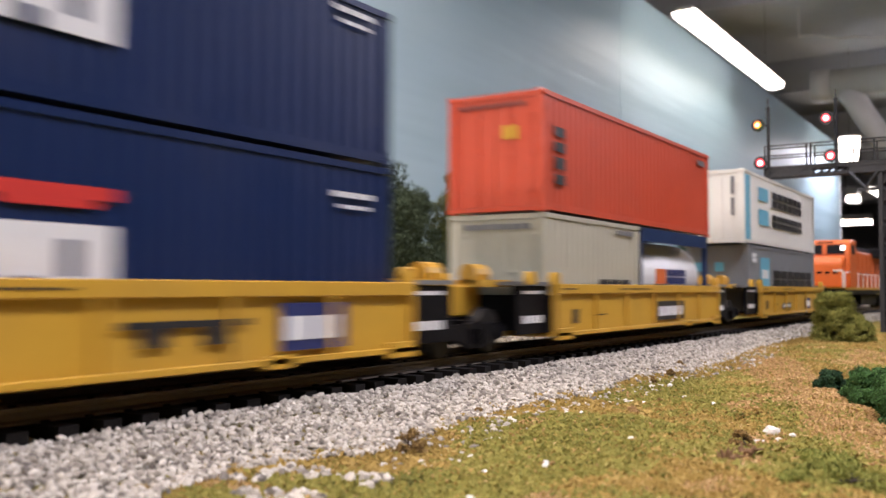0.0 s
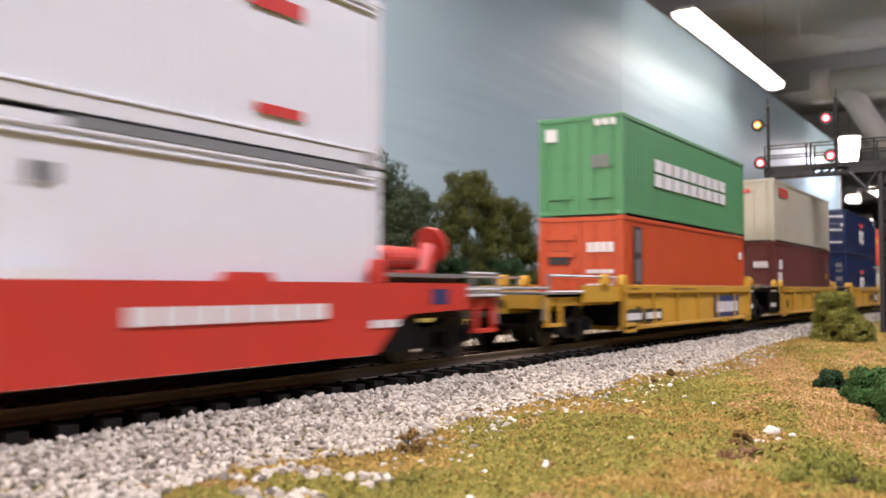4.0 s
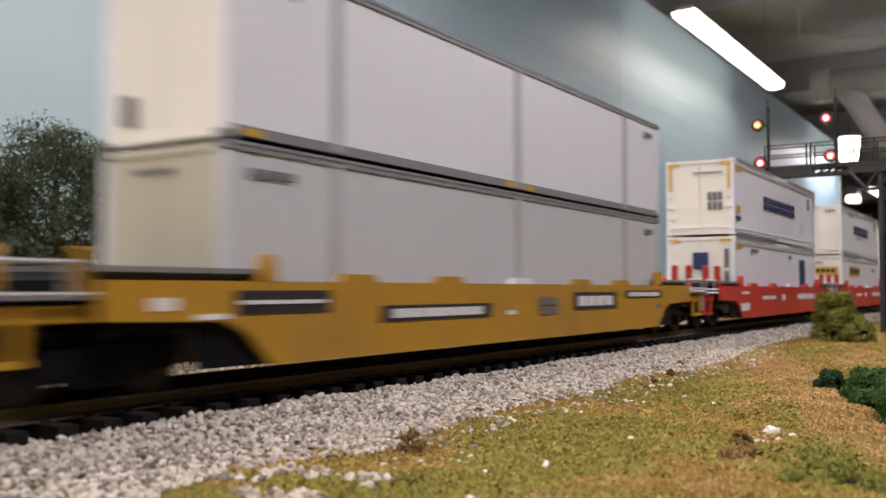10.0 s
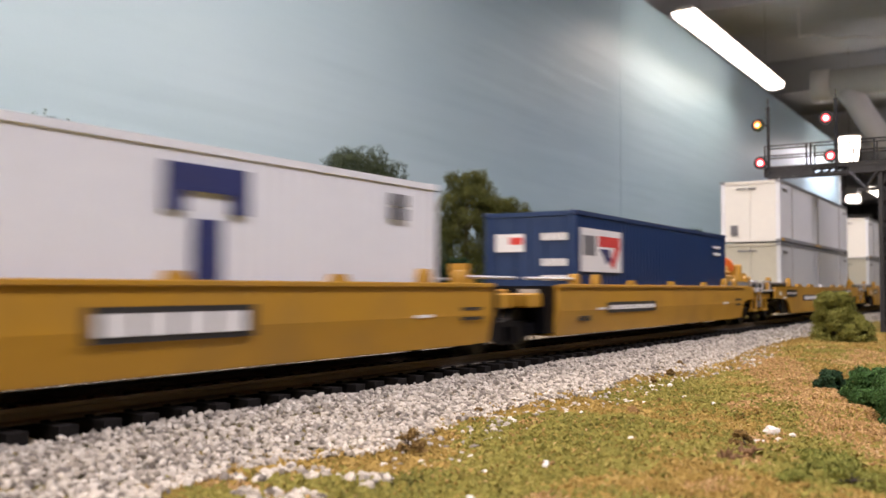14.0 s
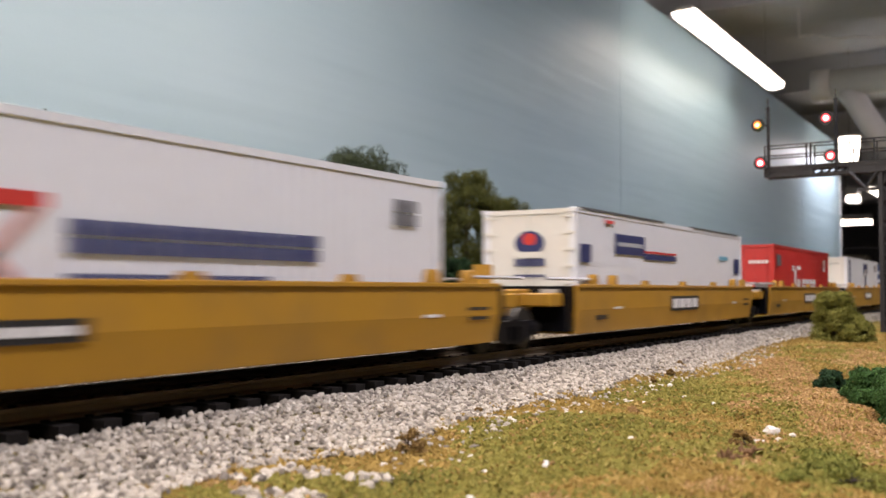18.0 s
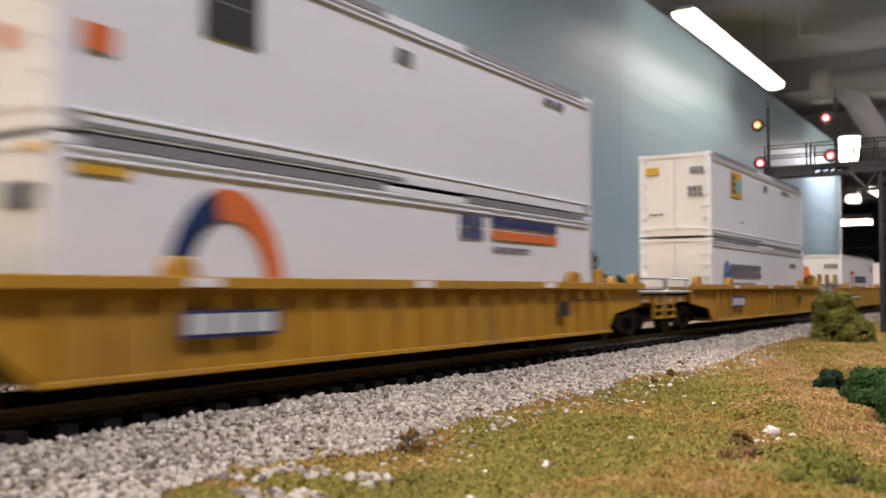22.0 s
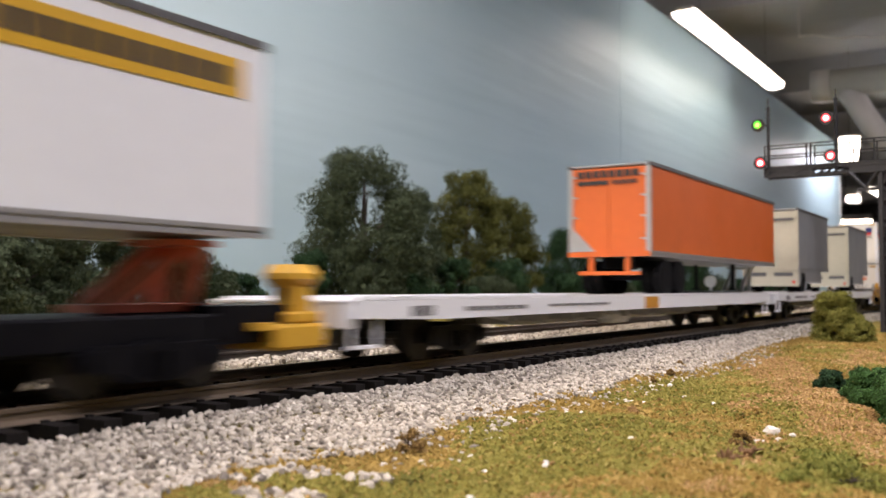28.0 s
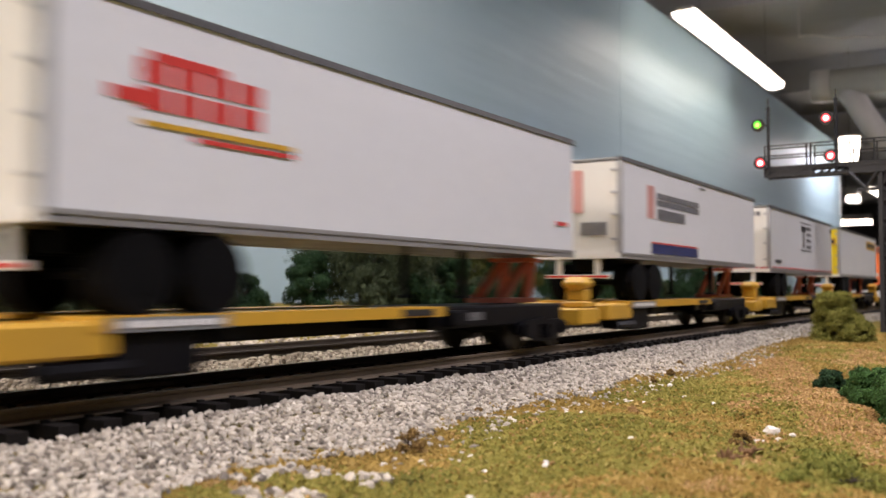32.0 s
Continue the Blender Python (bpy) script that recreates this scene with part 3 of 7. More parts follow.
stone(0.1598, -0.0799, 0.0013, "larger chalky white stone on the bare bank", M_CHALK)


# ---- plants ----
def leaf_mesh(name, centres, faces, size, material, parent, seed):
    """Small leaves of four corners, each turned roughly away from its clump."""
    rng = np.random.default_rng(seed)
    c = np.asarray(centres)
    n = len(c)
    out = np.asarray(faces) + rng.normal(size=(n, 3)) * 0.45
    out /= np.linalg.norm(out, axis=1)[:, None]
    d = rng.normal(size=(n, 3))
    d -= (d * out).sum(1)[:, None] * out
    d /= np.linalg.norm(d, axis=1)[:, None]
    e = np.cross(out, d)
    s = size * rng.uniform(0.6, 1.4, (n, 1))
    pts = np.stack((c - d * s, c + e * s * 0.5, c + d * s, c - e * s * 0.5), 1)
    me = bpy.data.meshes.new(name)
    quads = (np.arange(n)[:, None] * 4 + np.arange(4)).tolist()
    me.from_pydata(pts.reshape(-1, 3).tolist(), [], quads)
    me.materials.append(material)
    ob = new(name, me)
    ob.parent = parent
    return ob


def tree(x, y, z, height, width, seed, material=None, label="", clumps=90, per=70, leaf=0.0013, droop=1.0, lean=0.0, low=0.12, name="tree", category="tree", hole=None):
    material = material or M_LEAF
    rng = np.random.default_rng(seed)
    top = root(name, label or "leafy model tree with a dense drooping crown", category, "trees along the backdrop" if name == "tree" else "")
    top.matrix_basis = pose(x, y, z)
    bm = bmesh.new()
    rod(bm, (0, 0, -0.004), (lean * 0.4, 0, height * 0.45), width * 0.035, width * 0.022, 9)
    rod(bm, (lean * 0.4, 0, height * 0.45), (lean, 0, height * 0.82), width * 0.022, width * 0.007, 7)
    tips = []
    for k in range(11):
        a = k * 2.4 + rng.random()
        h = height * rng.uniform(0.25, 0.7)
        r = width * 0.5 * rng.uniform(0.3, 0.6)
        end = (lean * 0.6 + r * math.cos(a), r * math.sin(a), min(0.8 * height, h + height * rng.uniform(0.05, 0.2)))
        rod(bm, (lean * 0.4, 0, h * 0.8), end, width * 0.012, width * 0.003, 5)
        tips.append(end)
    part("trunk", bm, M_BARK, top)
    pts, faces = [], []
    total = clumps * per * 2.3
    clumps = max(8, int(clumps * (0.8 if name == "tree" else 0.7)))
    for k in range(clumps):
        zz = low + (0.93 - low) * rng.random()
        prof = math.sin(math.pi * min(1, (0.20 + 0.74 * (zz - low) / (1 - low)) ** 0.8)) ** 0.6
        a = rng.random() * math.tau
        rad = width * (rng.uniform(0.06, 0.13) if name == "tree" else rng.uniform(0.08, 0.16))
        r = max(0, width * 0.5 * prof - rad * 0.6) * math.sqrt(rng.uniform(0.2, 1.0)) * (0.9 + 0.3 * noise.noise(Vector((math.cos(a) * 2, math.sin(a) * 2, zz * 4 + seed))))
        c = np.array((lean * zz + r * math.cos(a), r * math.sin(a), min(height * zz, height - rad * 0.7)))
        if hole and math.hypot(c[0] * 0.61 - c[1] * 0.79 - hole[0], c[2] - hole[1]) < hole[2] + rad:
            continue
        m = int(total / clumps * (rad / (width * 0.10)) ** 2)
        u = rng.normal(size=(m, 3))
        u /= np.linalg.norm(u, axis=1)[:, None]
        lump = 1 + 0.22 * np.sin(u[:, :1] * 5 + k) * np.sin(u[:, 1:2] * 6 + 2 * k) + 0.15 * np.sin(u[:, 2:] * 9 + k)
        q = u * rad * lump * rng.uniform(0.55, 1.0, (m, 1)) ** 0.4 * np.array([1, 1, 0.85])
        q[:, 2] -= np.maximum(0, -u[:, 2]) * rad * 0.35 * droop
        pts.append(c + q)
        faces.append(u)
    leaf_mesh("crown", np.concatenate(pts), np.concatenate(faces), leaf * 0.60, material, top, seed)
    return top


tree(0.322, 0.35, -0.006, 0.114, 0.128, 21, clumps=230, per=130, leaf=0.0014, label="broad willow-like tree with a loose grey-green crown")
tree(0.250, 0.36, -0.006, 0.105, 0.11, 22, clumps=170, per=110, leaf=0.0014, label="rounded grey-green tree beside a larger one")
tree(0.372, 0.345, -0.006, 0.070, 0.055, 23, clumps=100, per=110, leaf=0.0014, label="low bushy tree with a grey-green crown")
tree(0.410, 0.352, -0.006, 0.087, 0.024, 24, M_LEAF_DARK, "slim dark green poplar-like tree", 420, 40, 0.0013, 0.2)
tree(0.612, 0.352, -0.006, 0.137, 0.130, 25, clumps=260, per=150, leaf=0.0018, label="large willow tree with a gap showing in its crown", hole=(0.003, 0.094, 0.003))
tree(0.692, 0.36, -0.006, 0.112, 0.08, 26, clumps=130, per=140, leaf=0.0018, label="willow tree crowded against a larger one")
tree(0.778, 0.352, -0.006, 0.141, 0.092, 27, M_LEAF_OLIVE, "upright olive green tree with a lumpy crown", 170, 120, 0.0018, 0.2)
tree(0.870, 0.356, -0.006, 0.122, 0.088, 28, M_LEAF_OLIVE, "shorter olive green tree with a lumpy crown", 150, 120, 0.0018, 0.2)
tree(1.03, 0.36, -0.006, 0.094, 0.09, 29, M_LEAF_DARK, "dark green rounded tree", 420, 45, 0.0016, 0.4)
tree(1.52, 0.36, -0.006, 0.124, 0.075, 30, M_LEAF_DARK, "small dark green tree far along the track", 420, 40, 0.0018, 0.3)
tree(2.02, 0.36, -0.006, 0.116, 0.080, 31, M_LEAF_DARK, "small dark green tree far along the track", 420, 40, 0.0022, 0.3)
_r = random.Random(5)
for k in range(30):
    xx = 0.43 + k * 0.052 + _r.uniform(-0.01, 0.01)
    tree(xx, 0.33 + _r.uniform(-0.03, 0.05), -0.007, _r.uniform(0.032, 0.052), _r.uniform(0.045, 0.07), 40 + k, M_LEAF_DARK if k % 3 else M_LEAF,
         "low dark green bush at the foot of the trees", 50, 110, 0.0016, 0.2, low=0.05, name="bush", category="bush")
for k in range(6):
    tree(0.12 + k * 0.04, 0.30 + 0.02 * (k % 3), -0.007, 0.048, 0.06, 60 + k, M_LEAF, "low grey-green bush under the trees", 50, 110, 0.0016, 0.5, low=0.05, name="bush", category="bush")

tree(0.450, -0.0415, -0.0105, 0.0243, 0.0275, 81, M_LICHEN, "round yellow-green lichen bush on the turf", 80, 150, 0.0007, 0.1, low=0.03, name="bush", category="bush")
tree(0.446, -0.0510, -0.0100, 0.0125, 0.017, 82, M_LICHEN, "low yellow-green lichen bush on the turf", 40, 120, 0.0007, 0.1, low=0.03, name="bush", category="bush")
tree(0.232, -0.0770, -0.0120, 0.0080, 0.010, 83, M_LEAF_DARK, "very dark green foam bush behind a bare bank", 50, 120, 0.0005, 0.1, low=0.1, name="bush", category="bush")
tree(0.204, -0.0895, -0.0138, 0.0128, 0.0170, 85, M_LEAF_GREEN, "bright green foam bush behind a bare bank", 70, 140, 0.0005, 0.1, low=0.1, name="bush", category="bush")
tree(0.188, -0.0985, -0.0142, 0.0128, 0.0170, 86, M_LEAF_GREEN, "bright green foam bush behind a bare bank", 70, 140, 0.0005, 0.1, low=0.1, name="bush", category="bush")
tree(0.197, -0.0945, -0.0140, 0.0128, 0.0165, 87, M_LEAF_GREEN, "bright green foam bush behind a bare bank", 70, 140, 0.0005, 0.1, low=0.1, name="bush", category="bush")
tree(0.176, -0.1030, -0.0145, 0.0125, 0.0165, 88, M_LEAF_GREEN, "bright green foam bush behind a bare bank", 70, 140, 0.0005, 0.1, low=0.1, name="bush", category="bush")
M_WEED = grains("dry_weeds", [(0.0, (0.08, 0.05, 0.018)), (0.5, (0.20, 0.125, 0.04)), (1.0, (0.34, 0.22, 0.08))], 80, 0.95, 0.8)
for k, (xx, yy, hh) in enumerate([(0.1110, -0.0402, 0.0036), (0.146, -0.0315, 0.0016), (0.1900, -0.0500, 0.0018), (0.245, -0.034, 0.0024), (0.1420, -0.0800, 0.0030), (0.262, -0.031, 0.0022), (0.225, -0.036, 0.0022)]):
    tree(xx, yy, ground_z(xx, yy) - 0.0005, hh, hh * 1.6, 90 + k, M_WEED, "small clump of dry brown weeds", 16, 40, 0.00035, 0.0, low=0.05, name="weed_clump", category="weeds")


for k, (xx, yy, hh) in enumerate([(0.1418, -0.0930, 0.0022), (0.1420, -0.0891, 0.0020), (0.1300, -0.0945, 0.0024), (0.1239, -0.0950, 0.0026), (0.1190, -0.0985, 0.0028), (0.1150, -0.0930, 0.0016)]):
    tree(xx, yy, ground_z(xx, yy) - 0.0006, hh, hh * 3.4, 110 + k, M_TUFT, "small tuft of green foam grass on the bank", 34, 30, 0.0004, 0.0, low=0.05, name="grass_tuft", category="grass")
for k, (xx, yy, hh) in enumerate([(0.1640, -0.0547, 0.0022), (0.1116, -0.0622, 0.0012), (0.1560, -0.0600, 0.0012)]):
    tree(xx, yy, ground_z(xx, yy) - 0.0005, hh, hh * 1.8, 130 + k, M_SOIL_GRAIN, "small rust brown weed on the turf", 16, 40, 0.00035, 0.0, low=0.05, name="weed_clump", category="weeds")


M_STUMP = paint("weathered_stump_wood", (0.20, 0.11, 0.05), 0.9, 0.4, 300, 0.4)


def stump(x, y):
    bm = bmesh.new()
    z = ground_z(x, y)
    rng = random.Random(int(x * 1e4))
    for k in range(11):
        a, r = k * 0.57, rng.uniform(0.0005, 0.0013)
        foot = (r * 0.5 * math.cos(a), r * 0.5 * math.sin(a), -0.0005)
        tip = (r * 1.3 * math.cos(a), r * 1.3 * math.sin(a), rng.uniform(0.0004, 0.0019))
        rod(bm, foot, tip, rng.uniform(0.0003, 0.0005), 0.0001, 5)
    rod(bm, (0, 0, 0.0004), (0.0012, -0.0024, 0.0008), 0.0004, 0.0001, 5)
    ob = part("tree_stump", bm, M_STUMP)
    ob.matrix_basis = pose(x, y, z)
    tagged(ob, "tiny broken brown stump on the bare bank", "stump")


stump(0.1308, -0.0830)
stump(0.1244, -0.0823)


# ---- signal on its cantilever ----
M_SIGBLACK = paint("signal_black_paint", (0.012, 0.012, 0.014), 0.5, 0.3, 100, 0.1)
M_RED_LENS = glow("red_signal_lens", (1.0, 0.05, 0.06), 5.0)
M_RED_CORE = glow("red_signal_core", (1.0, 0.55, 0.5), 7.0)
M_YEL_LENS = glow("amber_signal_lens", (1.0, 0.25, 0.03), 1.3)
M_YEL_CORE = glow("amber_signal_core", (1.0, 0.72, 0.36), 2.2)
M_GRN_LENS = glow("green_signal_lens", (0.10, 0.85, 0.03), 1.3)
M_GRN_CORE = glow("green_signal_core", (0.45, 1.0, 0.12), 1.8)
SX = 0.54
VANE = []


def disc(bm, x, y, z, r, depth, n=20):
    rod(bm, (x, y, z), (x + depth, y, z), r, None, n)


def signal():
    top = root("signal_cantilever", "black cantilever signal mast with four lit searchlight heads", "signal")
    bm = bmesh.new()
    for yy in (-0.0485, -0.0600):
        for xx in (SX, SX + 0.011):
            box(bm, xx, xx + 0.0022, yy - 0.0022, yy, -0.011, 0.0835)
    for k in range(9):
        z = -0.008 + k * 0.0098
        for xx in (SX + 0.0008, SX + 0.0118):
            rod(bm, (xx, -0.0496, z), (xx, -0.0611, z + 0.0098), 0.0007, None, 5)
            rod(bm, (xx, -0.0611, z), (xx, -0.0496, z + 0.0098), 0.0007, None, 5)
    part("post", bm, M_SIGBLACK, top)
    boxpart("post_panel", (SX + 0.003, SX + 0.010, -0.0603, -0.0502, -0.011, 0.083), M_SIGBLACK, top)
    boxpart("footing", (SX - 0.003, SX + 0.016, -0.065, -0.0455, -0.016, -0.0085), M_GREY, top, bevel=0.0006)
    for xx in (SX - 0.0005, SX + 0.0095):
        bm = bmesh.new()
        box(bm, xx, xx + 0.0016, -0.062, 0.0105, 0.0782, 0.0797)
        box(bm, xx, xx + 0.0016, -0.062, 0.0105, 0.0822, 0.0837)
        for k in range(9):
            y0 = 0.0105 - k * 0.008
            rod(bm, (xx + 0.0008, y0, 0.079), (xx + 0.0008, y0 - 0.008, 0.083), 0.0006, None, 5)
        box(bm, xx + 0.0004, xx + 0.0012, -0.0150, 0.0105, 0.0797, 0.0822)
        box(bm, xx + 0.0004, xx + 0.0012, -0.0620, -0.0340, 0.0797, 0.0822)
        part("girder", bm, M_SIGBLACK, top)
    boxpart("walkway", (SX - 0.001, SX + 0.0115, -0.062, 0.011, 0.0838, 0.0844), M_SIGBLACK, top)
    bm = bmesh.new()
    for a, b in (((-0.0345), (-0.0425)), ((-0.0490), (-0.0425))):
        rod(bm, (SX, a, 0.0785), (SX, b, 0.0695), 0.0011, None, 6)
    box(bm, SX - 0.001, SX + 0.001, -0.0495, -0.0385, 0.0680, 0.0695)
    part("knee_brace", bm, M_SIGBLACK, top)
    for xx in (SX, SX + 0.011):
        bm = bmesh.new()
        for y in (0.010, -0.0125, -0.0148, -0.035, -0.047, -0.056):
            rod(bm, (xx, y, 0.084), (xx, y, 0.0962), 0.0005, None, 6)
        for z in (0.0905, 0.0962):
            rod(bm, (xx, 0.010, z), (xx, -0.060, z), 0.00045, None, 6)
        part("handrail", bm, M_SIGBLACK, top)
    for y, zt in ((0.0080, 0.1185), (-0.0280, 0.1200)):
        bm = bmesh.new()
        rod(bm, (SX, y, 0.080), (SX, y, zt), 0.0009, None, 8)
        rod(bm, (SX, y, zt), (SX, y, zt + 0.005), 0.0004, None, 6)
        rod(bm, (SX, y, zt - 0.001), (SX, y, zt), 0.0013, None, 8)
        part("mast", bm, M_SIGBLACK, top)
    heads = [(0.0127, 0.1082, "amber"), (0.0117, 0.0866, "red"), (-0.0257, 0.0880, "red"), (-0.0236, 0.1089, "red")]
    for y, z, kind in heads:
        bm = bmesh.new()
        disc(bm, SX - 0.0035, y, z, 0.0037, 0.0006, 24)
        disc(bm, SX - 0.0029, y, z, 0.0022, 0.0040, 16)
        rod(bm, (SX - 0.001, y, z), (SX, 0.0080 if y > 0 else -0.0280, z), 0.0007, None, 6)
        head = part("signal_head", bm, M_SIGBLACK, top, "round black target with a glowing %s lens" % ("red" if kind == "red" else "amber then green"))
        bm = bmesh.new()
        sweep = [(a, 0.0024) for a in np.linspace(0.15, math.pi - 0.15, 9)]
        for (a, r), (b, _) in zip(sweep[:-1], sweep[1:]):
            p = [(SX - 0.0066, y + math.cos(a) * r, z + math.sin(a) * r), (SX - 0.0066, y + math.cos(b) * r, z + math.sin(b) * r)]
            q = [(SX - 0.0034, y + math.cos(a) * r, z + math.sin(a) * r), (SX - 0.0034, y + math.cos(b) * r, z + math.sin(b) * r)]
            rod(bm, p[0], q[0], 0.0002, None, 4)
            rod(bm, p[0], p[1], 0.0002, None, 4)
        part("hood", bm, M_SIGBLACK, head)
        if kind == "red":
            bm = bmesh.new()
            disc(bm, SX - 0.0041, y, z, 0.0020, 0.0005)
            part("lens", bm, M_RED_LENS, head)
            bm = bmesh.new()
            disc(bm, SX - 0.0043, y, z - 0.0002, 0.0012, 0.0002)
            part("lens_core", bm, M_RED_CORE, head)
        else:
            # a searchlight head: its two-sided colour disc turns about an upright pin
            bm = bmesh.new()
            rod(bm, (0, 0, 0.0021), (0, 0, 0.0026), 0.0003, None, 6)
            rod(bm, (0, 0, -0.0026), (0, 0, -0.0021), 0.0003, None, 6)
            vane = part("colour_disc", bm, M_SIGBLACK, top, "turning colour disc with an amber and a green side")
            vane.matrix_basis = pose(SX - 0.0052, y, z)
            for s, a, b in ((-1, M_YEL_LENS, M_YEL_CORE), (1, M_GRN_LENS, M_GRN_CORE)):
                bm = bmesh.new()
                disc(bm, min(0, s * 0.0004), 0, 0, 0.0020, 0.0004)
                part("lens", bm, a, vane, "amber lens" if s < 0 else "green lens")
                bm = bmesh.new()
                disc(bm, s * 0.0005 - 0.0001, 0, -0.0002, 0.0012, 0.0002)
                part("lens_core", bm, b, vane)
            VANE.append((vane, SX - 0.0052, y, z))


signal()

# ---- the tracks ----
def track(name, yc, x1, near):
    top = root(name, "weathered nickel rails on dark brown plastic ties", "track")
    tagged(top, kind="structure")
    for s in (-1, 1):
        y = yc + s * 0.00865
        bm = bmesh.new()
        sweep_x(bm, [(y - 0.0011, -0.0021), (y + 0.0011, -0.0021), (y + 0.0010, -0.0018), (y + 0.0003, -0.0015), (y + 0.0003, -0.0007),
                     (y + 0.00055, -0.0005), (y + 0.00055, 0.0), (y - 0.00055, 0.0), (y - 0.00055, -0.0005), (y - 0.0003, -0.0007), (y - 0.0003, -0.0015), (y - 0.0010, -0.0018)], -6.0, 6.9)
        part("rail", bm, M_RAIL if near else M_SHADED_RAIL, top)
    bm = bmesh.new()
    box(bm, -0.0014, 0.0014, yc - 0.0149, yc + 0.0149, -0.0046, -0.0021)
    for s in (-1, 1):
        for e in (-1, 1):
            y = yc + s * 0.00865 + e * 0.0013
            box(bm, -0.0005, 0.0005, y - 0.0004, y + 0.0004, -0.0021, -0.0018)
    tie = part("tie", bm, M_TIE, top)
    rng = random.Random(3 if near else 8)
    n = 210 if near else 90
    for k in range(n):
        ob = tie if k == 0 else new("tie", tie.data)
        ob.parent = top
        ob.matrix_basis = pose(0.02 + k * 0.0066, rng.uniform(-0.0003, 0.0003), 0, 0, 0, rng.uniform(-1, 1))
    bm = bmesh.new()
    rest = [0.02 + k * 0.0066 for k in range(n, int((x1 - 0.02) / 0.0066))] + [0.0134 - k * 0.0132 for k in range(450)]
    for x in rest:
        box(bm, x - 0.0014, x + 0.0014, yc - 0.0149, yc + 0.0149, -0.0046, -0.0021)
    tagged(part("far_ties", bm, M_TIE, top), kind="stuff")


track("main_track", 0.0, 3.0, True)
track("passing_track", 0.052, 2.0, False)


# ---- shared running gear ----
M_HITCH = paint("rusty_orange_hitch", (0.58, 0.10, 0.035), 0.5, 0.2, 80, 0.1)
M_PLACARD = paint("amber_placard", (0.55, 0.25, 0.02), 0.5, 0.1, 200, 0)
M_WHEEL = paint("oily_wheel_steel", (0.03, 0.027, 0.024), 0.55, 0.3, 80, 0.1, metal=0.2)

def truck_gear(parent, x, frame_mat=None):
    fm = frame_mat or M_BLACK
    bm = bmesh.new()
    for s in (-1, 1):
        y = s * 0.0118
        out = [(-0.0132, 0.0062), (-0.0100, 0.0074), (-0.0040, 0.0072), (0.0, 0.0080), (0.0040, 0.0072), (0.0100, 0.0074), (0.0132, 0.0062),
               (0.0130, 0.0040), (0.0085, 0.0036), (0.0040, 0.0020), (-0.0040, 0.0020), (-0.0085, 0.0036), (-0.0130, 0.0040)]
        prism(bm, [(x + a, b) for a, b in out], y - 0.0008, y + 0.0008)
        for e in (-1, 1):
            rod(bm, (x + e * 0.0102, y, 0.0052), (x + e * 0.0102, y + s * 0.0015, 0.0052), 0.0016, None, 10)
            for k in (-1, 1):
                rod(bm, (x + k * 0.0016 + 0.0, y + s * 0.0003, 0.0028), (x + k * 0.0016, y + s * 0.0003, 0.0062), 0.0011, None, 8)
    box(bm, x - 0.002, x + 0.002, -0.0115, 0.0115, 0.0045, 0.0080)
    tr = part("truck", bm, fm, parent)
    for e in (-1, 1):
        bm = bmesh.new()
        rod(bm, (x + e * 0.0102, -0.0108, 0.0052), (x + e * 0.0102, 0.0108, 0.0052), 0.0008, None, 8)
        for s in (-1, 1):
            wheel(bm, x + e * 0.0102, s * 0.0088, 0.0052, 0.0052, 0.0018, 20)
            wheel(bm, x + e * 0.0102, s * 0.0076, 0.0052, 0.0057, 0.0006, 20)
        part("wheelset", bm, M_WHEEL, tr)
    return tr


def coupler(parent, x, s):
    bm = bmesh.new()
    box(bm, min(x, x + s * 0.008), max(x, x + s * 0.008), -0.0013, 0.0013, 0.0082, 0.0104)
    box(bm, min(x + s * 0.006, x + s * 0.0105), max(x + s * 0.006, x + s * 0.0105), -0.0022, 0.0022, 0.0078, 0.0108)
    part("coupler", bm, M_STEEL, parent, bevel=0.0003)


Y0 = 0.0170


def side_plates(car, name, outline, material, thick=0.0009, inset=0.0):
    for s in (-1, 1):
        bm = bmesh.new()
        prism(bm, outline, s * (Y0 - inset), s * (Y0 - inset - thick))
        part(name, bm, material, car)


def bars(car, name, rows, material, label="", out=0.0006):
    """rows of x0, x1, z0, z1 on both sides, each one a part of its own."""
    for x0, x1, z0, z1 in rows:
        for s in (-1, 1):
            y0, y1 = sorted((s * Y0, s * (Y0 + out)))
            boxpart(name, (x0, x1, y0, y1, z0, z1), material, car, label, 0.00015)


def well_floor(car, xa, xb, material):
    bm = bmesh.new()
    box(bm, xa, xb, -0.0145, 0.0145, 0.0030, 0.0044)
    part("well_floor", bm, material, car)
    for x, s in ((xa, -1), (xb, 1)):
        boxpart("bulkhead", (min(x, x + s * 0.0012), max(x, x + s * 0.0012), -0.0160, 0.0160, 0.0044, 0.0135), M_BLACK, car)


